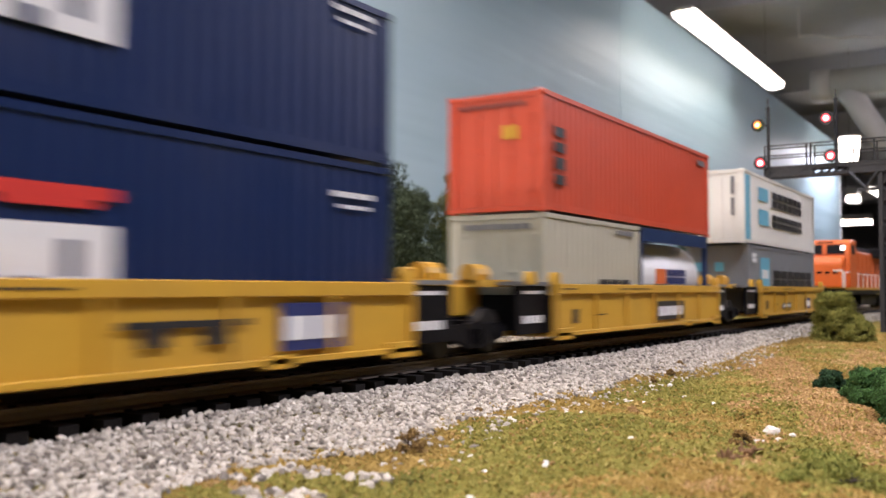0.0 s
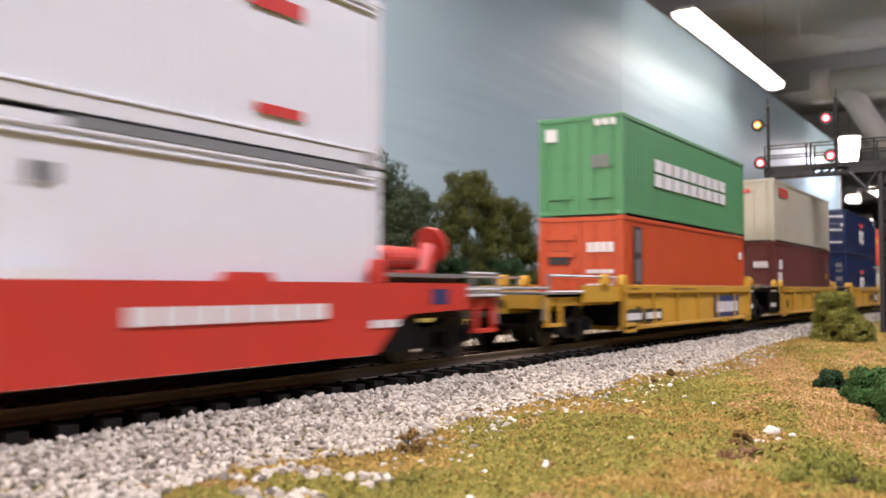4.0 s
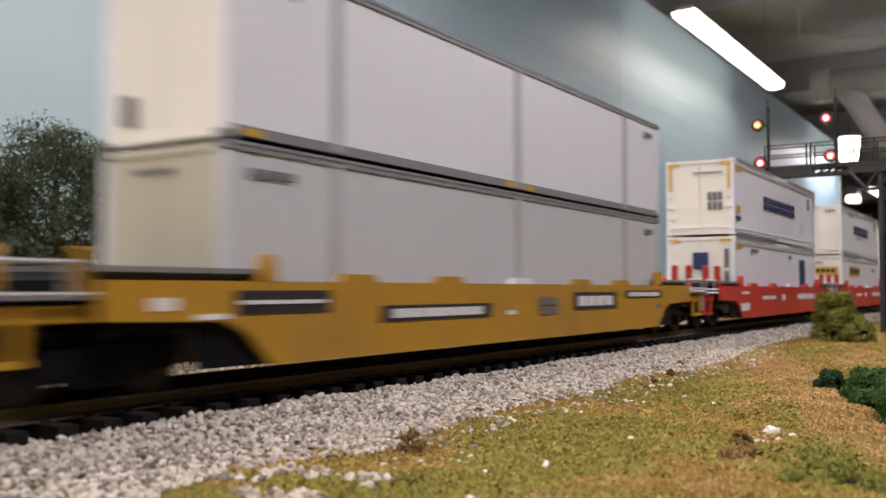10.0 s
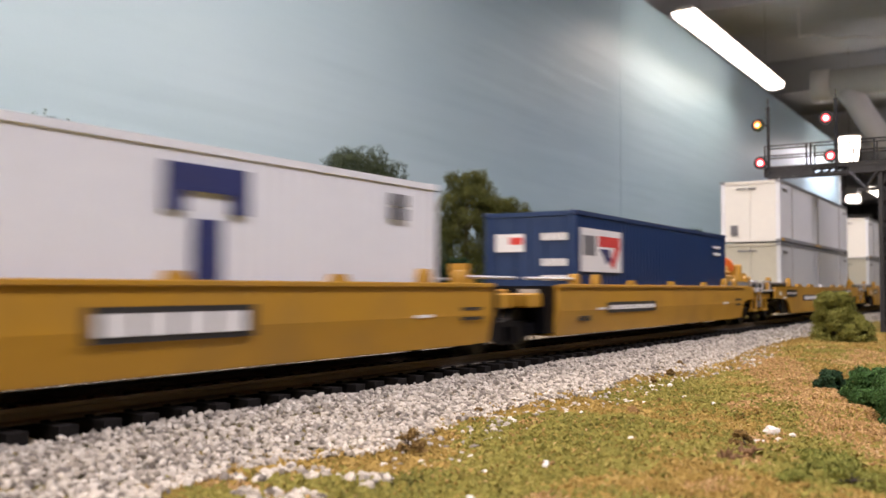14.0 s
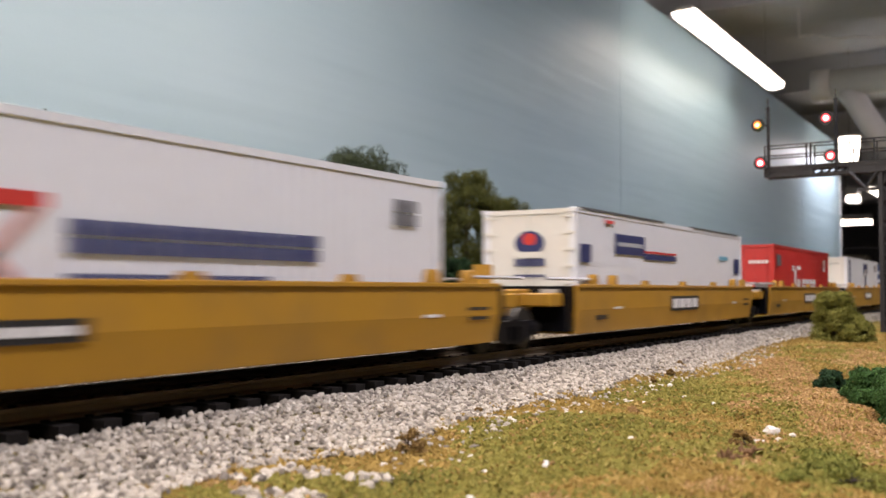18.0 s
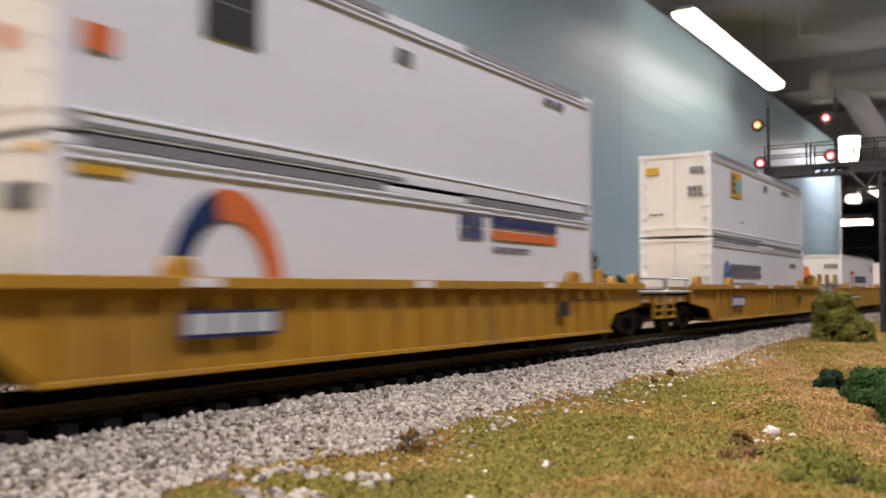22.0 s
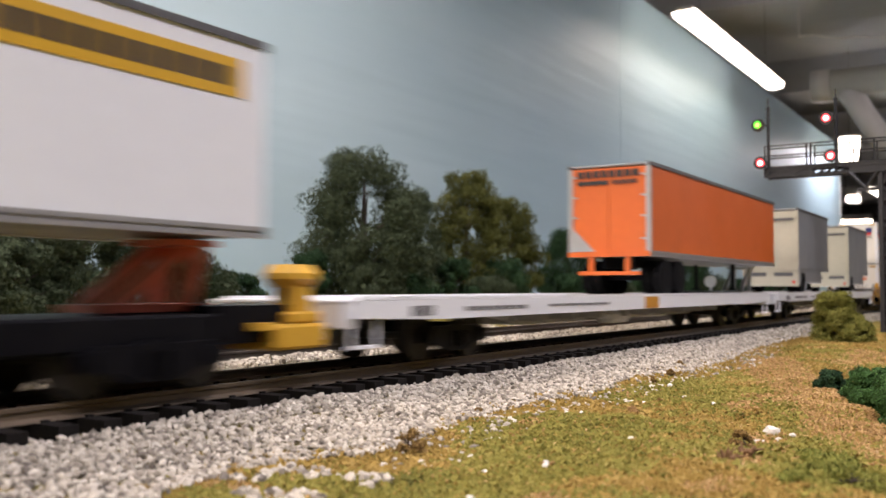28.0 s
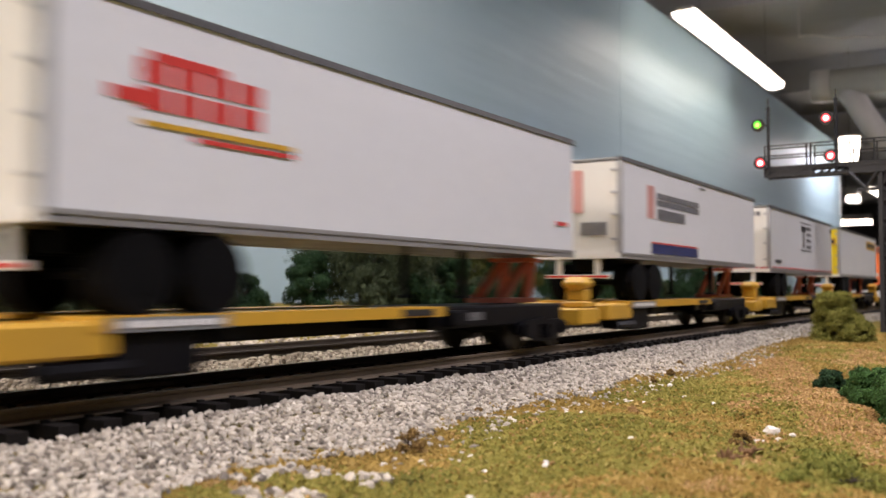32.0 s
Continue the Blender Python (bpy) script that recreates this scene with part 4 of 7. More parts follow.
def end_platform(car, xi, s, length, material, ladders=True, rails=True, posts=True, rungs=1):
    """The low platform over a truck beyond the well, with its draft gear, steps and rails."""
    xo = xi + s * length
    a, b = sorted((xi, xo))
    bm = bmesh.new()
    box(bm, a, b, -0.0045, 0.0045, 0.0088, 0.0125)
    box(bm, *sorted((xo, xo - s * 0.0018)), -0.0150, 0.0150, 0.0100, 0.0135)
    part("end_sill", bm, material, car, bevel=0.0002)
    bm = bmesh.new()
    box(bm, a, b, -0.0150, 0.0150, 0.0136, 0.0142)
    part("end_walkway", bm, M_GREY, car)
    coupler(car, xo, s)
    for side in (-1, 1):
        boxpart("end_apron", (a, b, *sorted((side * 0.0146, side * 0.0136)), 0.0106, 0.0130), material, car, bevel=0.0002)
    if ladders:
        for side in (-1, 1):
            bm = bmesh.new()
            y = side * 0.0152
            for dx in (0.0018, 0.0092):
                x = xo - s * dx
                box(bm, *sorted((x, x - s * 0.0013)), *sorted((y, y - side * 0.0008)), 0.0060, 0.0128)
            box(bm, *sorted((xo - s * 0.0016, xo - s * 0.0107)), *sorted((y + side * 0.0004, y - side * 0.0012)), 0.0055, 0.0063)
            for k in range(1, rungs):
                box(bm, *sorted((xo - s * 0.0016, xo - s * 0.0107)), *sorted((y + side * 0.0003, y - side * 0.0010)), 0.0056 + k * 0.0022, 0.0062 + k * 0.0022)
            part("stirrup_step", bm, material, car)
    for side in (-1, 1):
        for z, y in ((0.0149, 0.0158), (0.0136, 0.0160)) if material is M_RED else ((0.0143, 0.0158),):
            bm = bmesh.new()
            rod(bm, (xi - s * 0.002, side * y, z), (xo - s * 0.0005, side * y, z), 0.00038, None, 6)
            rod(bm, (xo - s * 0.0008, side * y, z), (xo - s * 0.0008, side * 0.0144, z - 0.001), 0.00034, None, 6)
            part("grab_rail", bm, M_ALU, car, "thin grey grab rail")
    if rails:
        for side in (-1, 1):
            bm = bmesh.new()
            rod(bm, (xi + s * 0.002, side * 0.0155, 0.0184), (xo - s * 0.002, side * 0.0155, 0.0184), 0.0004, None, 6)
            rod(bm, (xo - s * 0.002, side * 0.0155, 0.0184), (xo - s * 0.002, side * 0.0155, 0.0136), 0.0004, None, 6)
            rod(bm, (xi + s * 0.004, side * 0.0155, 0.0184), (xi + s * 0.004, side * 0.0155, 0.0136), 0.0004, None, 6)
            part("grab_rail", bm, M_ALU, car, "thin grey grab rail")
        bm = bmesh.new()
        rod(bm, (xo - s * 0.001, -0.0155, 0.0152), (xo - s * 0.001, 0.0155, 0.0152), 0.0005, None, 6)
        part("grab_rail", bm, M_ALU, car, "thin grey grab rail")
    if posts and s < 0:
        for dx, y in ((0.002, -0.0036), (0.002, -0.0090), (0.018, -0.0105), (0.018, -0.0150)):
            x = xo - s * dx
            boxpart("stanchion", (x, x + 0.0014, y - 0.0012, y + 0.0012, 0.0142, 0.0240), material, car, bevel=0.0003)
    for k in (-1, 1):
        bm = bmesh.new()
        rod(bm, (xo - s * 0.0004, k * 0.0060, 0.0128), (xo - s * 0.0004, k * 0.0148, 0.0128), 0.0004, None, 6)
        rod(bm, (xo - s * 0.0004, k * 0.0148, 0.0128), (xo - s * 0.0004, k * 0.0148, 0.0072), 0.0004, None, 6)
        part("uncoupling_lever", bm, M_ALU, car)


def guides(car, xs, material, special=None, w=0.011):
    for k, x in enumerate(xs):
        for s in (-1, 1):
            bm = bmesh.new()
            prism(bm, [(x - w / 2, 0.0160), (x - w / 2 + 0.0012, 0.0176), (x + w / 2 - 0.0012, 0.0176), (x + w / 2, 0.0160)], s * (Y0 - 0.0001), s * (Y0 - 0.0016))
            part("container_guide", bm, M_DECAL_WHITE if (special == k) else material, car)
    return


def corner_guides(car, xs, material, h=0.0042, half=0.0018):
    for x in xs:
        for s in (-1, 1):
            bm = bmesh.new()
            prism(bm, [(x - half, 0.0160), (x - half * 0.9, 0.0160 + h * 0.6), (x - half * 0.55, 0.0160 + h), (x + half * 0.55, 0.0160 + h), (x + half * 0.9, 0.0160 + h * 0.6), (x + half, 0.0160)], s * (Y0 + 0.0002), s * (Y0 - 0.0020))
            part("corner_guide", bm, material, car, bevel=0.0003)


def brake_gear(car, x, material, wheel_mat, d=1, boxed=False):
    """Brake cylinder with its slanting housing and hand wheel; d tells which way the wheel looks."""
    if boxed:
        boxpart("brake_box", (*sorted((x - d * 0.0060, x + d * 0.0062)), -0.0060, 0.0050, 0.0150, 0.0212), material, car, "", 0.0006)
        boxpart("box_lid", (*sorted((x - d * 0.0045, x + d * 0.0050)), -0.0050, 0.0040, 0.0212, 0.0232), material, car, "", 0.0008)
    else:
        bm = bmesh.new()
        rod(bm, (x - d * 0.0070, 0.0, 0.0219), (x + d * 0.0045, 0.0, 0.0219), 0.0024, None, 18)
        rod(bm, (x - d * 0.0082, 0.0, 0.0219), (x - d * 0.0070, 0.0, 0.0219), 0.0015, 0.0024, 18)
        rod(bm, (x + d * 0.0045, 0.0, 0.0219), (x + d * 0.0056, 0.0, 0.0219), 0.0024, 0.0012, 18)
        for k in (-0.0052, 0.0026):
            rod(bm, (x + d * k, 0.0, 0.0219), (x + d * (k + 0.0006), 0.0, 0.0219), 0.0026, None, 18)
        part("brake_cylinder", bm, material, car)
        boxpart("cylinder_bracket", (x - 0.005, x + 0.006, -0.0020, 0.0020, 0.0142, 0.0192), material, car)
    bm = bmesh.new()
    rod(bm, (x + d * 0.006, 0.0, 0.0165), (x + d * 0.0112, 0.0, 0.0245), 0.0026, 0.0022, 10)
    part("brake_housing", bm, material, car)
    bm = bmesh.new()
    rod(bm, (x + d * 0.0116, 0.0, 0.0250), (x + d * 0.0126, 0.0, 0.0253), 0.0042, None, 20)
    part("brake_wheel", bm, wheel_mat, car)


# ---- well cars ----
def husky(q, front_end=False, rear_end=False, panel=(), decals=None):
    """Yellow articulated well unit with black ends; q is the centre."""
    car = root("well_car", "yellow articulated well car unit with black end panels", "rail car", "articulated yellow well cars")
    h = 0.071
    side_plates(car, "side_sill", [(-h, 0.0032), (h, 0.0032), (h, 0.0162), (-h, 0.0162)], M_YELLOW, 0.0010, 0.0004)
    bars(car, "top_chord", [(-h, h, 0.0138, 0.0163)], M_YELLOW)
    bars(car, "bottom_chord", [(-h, h, 0.0031, 0.0042)], M_YELLOW)
    bars(car, "side_post", [(x - 0.0006, x + 0.0006, 0.0043, 0.0137) for x in (-h + 0.001, -0.046, -0.023, 0.0, 0.023, 0.046, h - 0.001)], M_YELLOW)
    bars(car, "jacking_pad", [(-h, -h + 0.009, 0.0022, 0.0052), (h - 0.009, h, 0.0022, 0.0052), (0.030, 0.036, 0.0024, 0.0046)], M_YELLOW)
    well_floor(car, -h + 0.0005, h - 0.0005, M_YELLOW)
    for s in (-1, 1):
        if (s > 0 and front_end) or (s < 0 and rear_end):
            side_plates(car, "end_side", [(s * h, 0.0115), (s * (h + 0.026), 0.0115), (s * (h + 0.026), 0.0160), (s * h, 0.0160)][::s], M_YELLOW, 0.001, 0.0008)
            end_platform(car, s * h, s, 0.048, M_YELLOW, True, True, False)
            truck_gear(car, s * (h + 0.026))
        else:
            a, b = sorted((s * h, s * (h + 0.0165)))
            for side in (-1, 1):
                boxpart("end_panel", (a, b, *sorted((side * 0.0150, side * 0.0138)), 0.0042, 0.0158), M_BLACK, car, "black end panel")
                letters(car, 6, a + 0.003, b - 0.003, 0.0138, 0.0146, -0.0150, M_DECAL_WHITE) if side < 0 else None
                letters(car, 4, a + 0.003, b - 0.003, 0.0068, 0.0086, -0.0150, M_DECAL_WHITE) if side < 0 else None
            boxpart("end_deck", (a, b, -0.0155, 0.0155, 0.0159, 0.0168), M_GREY, car)
            bm = bmesh.new()
            box(bm, *sorted((s * (h + 0.0165), s * (h + 0.030))), -0.0050, 0.0050, 0.0085, 0.0160)
            part("articulation_arm", bm, M_YELLOW, car, bevel=0.0005)
            bm = bmesh.new()
            rod(bm, (s * (h + 0.0175), -0.006, 0.0185), (s * (h + 0.024), -0.006, 0.0185), 0.0024, None, 12)
            box(bm, *sorted((s * (h + 0.010), s * (h + 0.024))), -0.0095, -0.0025, 0.0155, 0.0172)
            part("air_tank", bm, M_YELLOW, car)
            if s > 0:
                truck_gear(car, h + 0.031)
    corner_guides(car, (-h + 0.0015, -h - 0.012, h - 0.0015), M_YELLOW, 0.0032)
    letters(car, 5, -h + 0.003, -h + 0.012, 0.0149, 0.0152, -Y0 - 0.0006, M_DECAL_BLACK)
    letters(car, 12, -0.03, -0.004, 0.0149, 0.0152, -Y0 - 0.0006, M_DECAL_BLACK)
    side_mark(car, -0.060, -0.0565, 0.0062, 0.0098, -Y0 + 0.0003, M_DECAL_BLACK, "emblem", "small dark round emblem")
    letters(car, 6, -0.046, -0.038, 0.0078, 0.0082, -Y0 + 0.0003, M_DECAL_BLACK)
    for a, b, z0, z1, m, n in decals or ():
        side_mark(car, a, b, z0, z1, -Y0 - 0.0001, m, "placard")
        if n:
            letters(car, n, a + 0.001, b - 0.001, z0 + (z1 - z0) * 0.22, z0 + (z1 - z0) * 0.72, -Y0 - 0.0003, M_DECAL_WHITE)
    return on_train(car, q)


def plate_car(q, h, paint_mat, label, group, over=0.0165, decals=(), brake=True, rear_box=False, guide_xs=(), white_guide=None):
    """Deep single-plate well car; its lower corners are cut away over the trucks."""
    car = root("well_car", label, "rail car", group)
    f = h - 0.032
    side_plates(car, "side_sill", [(-f, 0.0032), (f, 0.0032), (f + 0.006, 0.0085), (f + 0.010, 0.0102), (h, 0.0108), (h, 0.0162), (-h, 0.0162), (-h, 0.0108), (-f - 0.010, 0.0102), (-f - 0.006, 0.0085)], paint_mat, 0.0011)
    well_floor(car, -f + 0.001, f - 0.001, paint_mat)
    for s in (-1, 1):
        end_platform(car, s * h, s, over, paint_mat, posts=not rear_box)
        # Black block added to hide the deck's underside and keep the cut corner dark.
        boxpart("underframe", (*sorted((s * (f + 0.0062), s * (h - 0.001))), -0.0150, 0.0150, 0.0092, 0.0161), M_BLACK, car)
        # Black filler plates added behind the cut corners; they hide the container's end.
        for side in (-1, 1):
            boxpart("corner_shield", (*sorted((s * (f - 0.0015), s * (f + 0.0150))), *sorted((side * 0.0150, side * 0.0157)), 0.0034, 0.0130), M_BLACK, car)
        boxpart("end_deck", (*sorted((s * (f + 0.001), s * (h + 0.001))), -0.0160, 0.0160, 0.0173, 0.0181), M_GREY, car, "grey end walkway")
        # Dark strip standing for the shaded recess under the end deck.
        boxpart("deck_riser", (*sorted((s * (f + 0.002), s * (h - 0.001))), -0.0148, 0.0148, 0.0162, 0.0173), M_DGREY, car)
        truck_gear(car, s * (h - 0.004))
    guides(car, guide_xs, paint_mat, white_guide)
    corner_guides(car, (-f - 0.001, f + 0.001), paint_mat, 0.0045)
    if rear_box:
        boxpart("valve_box", (-h - 0.0170, -h - 0.0082, -0.0085, 0.0015, 0.0142, 0.0208), paint_mat, car, bevel=0.0008)
        bm = bmesh.new()
        rod(bm, (-h - 0.0126, -0.0035, 0.0206), (-h - 0.0126, -0.0035, 0.0222), 0.0038, 0.0034, 18)
        part("box_lid", bm, paint_mat, car)
        bm = bmesh.new()
        prism(bm, [(-h - 0.0205, 0.0142), (-h - 0.0172, 0.0142), (-h - 0.0178, 0.0262), (-h - 0.0199, 0.0262)], -0.0065, 0.0025)
        part("brake_tower", bm, paint_mat, car, bevel=0.0006)
        boxpart("stanchion", (-h - 0.0016, -h - 0.0002, -0.0152, -0.0128, 0.0142, 0.0205), paint_mat, car, bevel=0.0003)
    if brake:
        brake_gear(car, h - 0.0005, paint_mat, paint_mat if paint_mat is M_RED else M_DECAL_ORANGE)
    for a, b, z0, z1, m, n, lm in decals:
        if m is not None:
            side_mark(car, a, b, z0, z1, -Y0, m, "placard")
        if n:
            k = 0.22 if m is not None else 0.0
            letters(car, n, a + (b - a) * k * 0.4, b - (b - a) * k * 0.4, z0 + (z1 - z0) * k, z1 - (z1 - z0) * k, -Y0 - 0.0002, lm)
    return on_train(car, q)


def panel_unit(q, front_end=False, rear_end=False, h=0.0885, decals=()):
    """Golden articulated well unit; its sides bend inwards along the middle."""
    car = root("well_car", "golden yellow articulated well car unit with smooth sides", "rail car", "articulated golden well cars")
    for s in (-1, 1):
        bm = bmesh.new()
        y = s * Y0
        t = -s * 0.0010
        sweep_x(bm, [(y, 0.0160), (y, 0.0095), (y - s * 0.0012, 0.0033), (y - s * 0.0012 + t, 0.0033), (y + t, 0.0095), (y + t, 0.0160)], -h, h)
        part("side_sill", bm, M_OCHRE, car)
    bars(car, "top_chord", [(-h, h, 0.0154, 0.0163)], M_OCHRE)
    well_floor(car, -h + 0.004, h - 0.004, M_OCHRE)
    for s in (-1, 1):
        if (s > 0 and front_end) or (s < 0 and rear_end):
            side_plates(car, "end_side", [(s * h, 0.0098), (s * (h + 0.018), 0.0112), (s * (h + 0.018), 0.0160), (s * h, 0.0160)][::s], M_OCHRE, 0.001, 0.0006)
            end_platform(car, s * (h + 0.012), s, 0.018, M_OCHRE)
            truck_gear(car, s * (h + 0.012))
            brake_gear(car, s * (h + 0.0200), M_OCHRE, M_DECAL_ORANGE, s, True)
            boxpart("end_deck", (*sorted((s * (h - 0.014), s * (h + 0.013))), -0.0156, 0.0156, 0.0164, 0.0180), M_GREY, car)
        else:
            a, b = sorted((s * (h - 0.0005), s * (h + 0.0045)))
            boxpart("end_panel", (a, b, -0.0158, 0.0158, 0.0040, 0.0158), M_BLACK, car, "black end panel")
            end_mark(car, -0.0140, -0.0085, 0.0130, 0.0150, -h - 0.0046, M_LGREY, "placard") if s < 0 else None
            bm = bmesh.new()
            box(bm, *sorted((s * (h + 0.0045), s * (h + 0.0160))), -0.0055, 0.0055, 0.0080, 0.0150)
            box(bm, *sorted((s * (h + 0.0045), s * (h + 0.0125))), -0.0150, -0.0060, 0.0105, 0.0140)
            part("articulation_arm", bm, M_OCHRE, car, bevel=0.0004)
            for side in (-1, 1):
                bm = bmesh.new()
                rod(bm, (s * (h - 0.012), side * 0.0162, 0.0176), (s * (h + 0.014), side * 0.0150, 0.0176), 0.00045, None, 6)
                part("grab_rail", bm, M_ALU, car)
            boxpart("stanchion", (*sorted((s * (h + 0.008), s * (h + 0.0095))), 0.004, 0.009, 0.0140, 0.0215), M_OCHRE, car)
            if s > 0:
                truck_gear(car, h + 0.0155)
    corner_guides(car, (-h + 0.012, h - 0.012, -h + 0.026, h - 0.026), M_OCHRE, 0.0030)
    guides(car, (-0.036, 0.0, 0.036), M_OCHRE, None, 0.005)
    letters(car, 3, -h + 0.0130, -h + 0.0215, 0.0066, 0.0088, -Y0 + 0.0004, M_DECAL_BLACK)
    side_mark(car, -0.0636, -0.0576, 0.0094, 0.0100, -Y0, M_DECAL_WHITE, "stencil")
    side_mark(car, 0.0585, 0.0640, 0.0094, 0.0100, -Y0, M_DECAL_WHITE, "stencil")
    letters(car, 5, 0.0755, 0.084, 0.0105, 0.0112, -Y0, M_DECAL_BLACK)
    letters(car, 5, 0.0755, 0.084, 0.0085, 0.0092, -Y0, M_DECAL_BLACK)
    for a, b, z0, z1, n in decals:
        side_mark(car, a, b, z0, z1, -Y0 + 0.00005, M_DECAL_BLACK, "placard", "black placard with white lettering")
        letters(car, n, a + 0.0015, b - 0.001, z0 + 0.0009, z1 - 0.0009, -Y0 - 0.0002, M_DECAL_WHITE)
    return on_train(car, q)


def ribbed_car(q, h, decal_x, rear=0.026):
    """Golden well car with upright ribs along its sides."""
    car = root("well_car", "golden yellow well car with upright side ribs", "rail car", "golden ribbed well cars")
    f = h - 0.026
    side_plates(car, "side_sill", [(-f, 0.0030), (f, 0.0030), (f + 0.006, 0.0080), (h, 0.0100), (h, 0.0166), (-h, 0.0166), (-h, 0.0100), (-f - 0.006, 0.0080)], M_OCHRE, 0.0010, 0.0007)
    bars(car, "top_chord", [(-h, h, 0.0150, 0.0168)], M_OCHRE, "", 0.0013)
    bars(car, "bottom_chord", [(-f, f, 0.0029, 0.0038)], M_OCHRE)
    n = 20
    bars(car, "side_rib", [(-f + 0.002 + k * (2 * f - 0.004) / (n - 1) - 0.0004, -f + 0.002 + k * (2 * f - 0.004) / (n - 1) + 0.0004, 0.0039, 0.0147) for k in range(n)], M_OCHRE)
    well_floor(car, -f + 0.001, f - 0.001, M_OCHRE)
    for s in (-1, 1):
        end_platform(car, s * h, s, 0.026 if s > 0 else rear, M_OCHRE, True, True, False, 3)
        truck_gear(car, s * (h - 0.001))
        # Same added black block, keeping the space under the deck dark.
        boxpart("underframe", (*sorted((s * (f + 0.002), s * (h - 0.001))), -0.0150, 0.0150, 0.0092, 0.0149), M_BLACK, car)
        boxpart("end_deck", (*sorted((s * (f + 0.006), s * (h + 0.008))), -0.0150, 0.0150, 0.0150, 0.0158), M_OCHRE, car)
    corner_guides(car, (-0.108, -0.066, 0.066, 0.109), M_OCHRE, 0.0036, 0.0030)
    for x in (-f + 0.022, -0.01, 0.045):
        side_mark(car, x, x + 0.006, 0.0153, 0.0166, -Y0 - 0.0013, M_DECAL_WHITE, "stencil")
    side_mark(car, decal_x, decal_x + 0.0200, 0.0080, 0.0120, -Y0 - 0.0005, M_DECAL_NAVY, "placard")
    letters(car, 3, decal_x + 0.001, decal_x + 0.0195, 0.0086, 0.0115, -Y0 - 0.0007, M_REEFER)
    side_mark(car, 0.0540, 0.0605, 0.0082, 0.0118, -Y0 - 0.0005, M_DECAL_BLACK, "stencil")
    for y in (0.0040, -0.0020):
        boxpart("stanchion", (h + 0.0010, h + 0.0026, y - 0.0014, y + 0.0014, 0.0158, 0.0212), M_OCHRE, car, "", 0.0003)
    for x in (0.064, 0.074, 0.084):
        letters(car, 3, x, x + 0.0055, 0.0118, 0.0124, -Y0 - 0.0005, M_BROWN)
    for s in (-1, 1):
        for k in (0.004, 0.010) if s < 0 and rear < 0.02 else (0.006, 0.016):
            side_mark(car, *sorted((s * (h + k), s * (h + k + 0.0035))), 0.0110, 0.0124, -0.0146, M_REEFER, "stencil")
    return on_train(car, q)


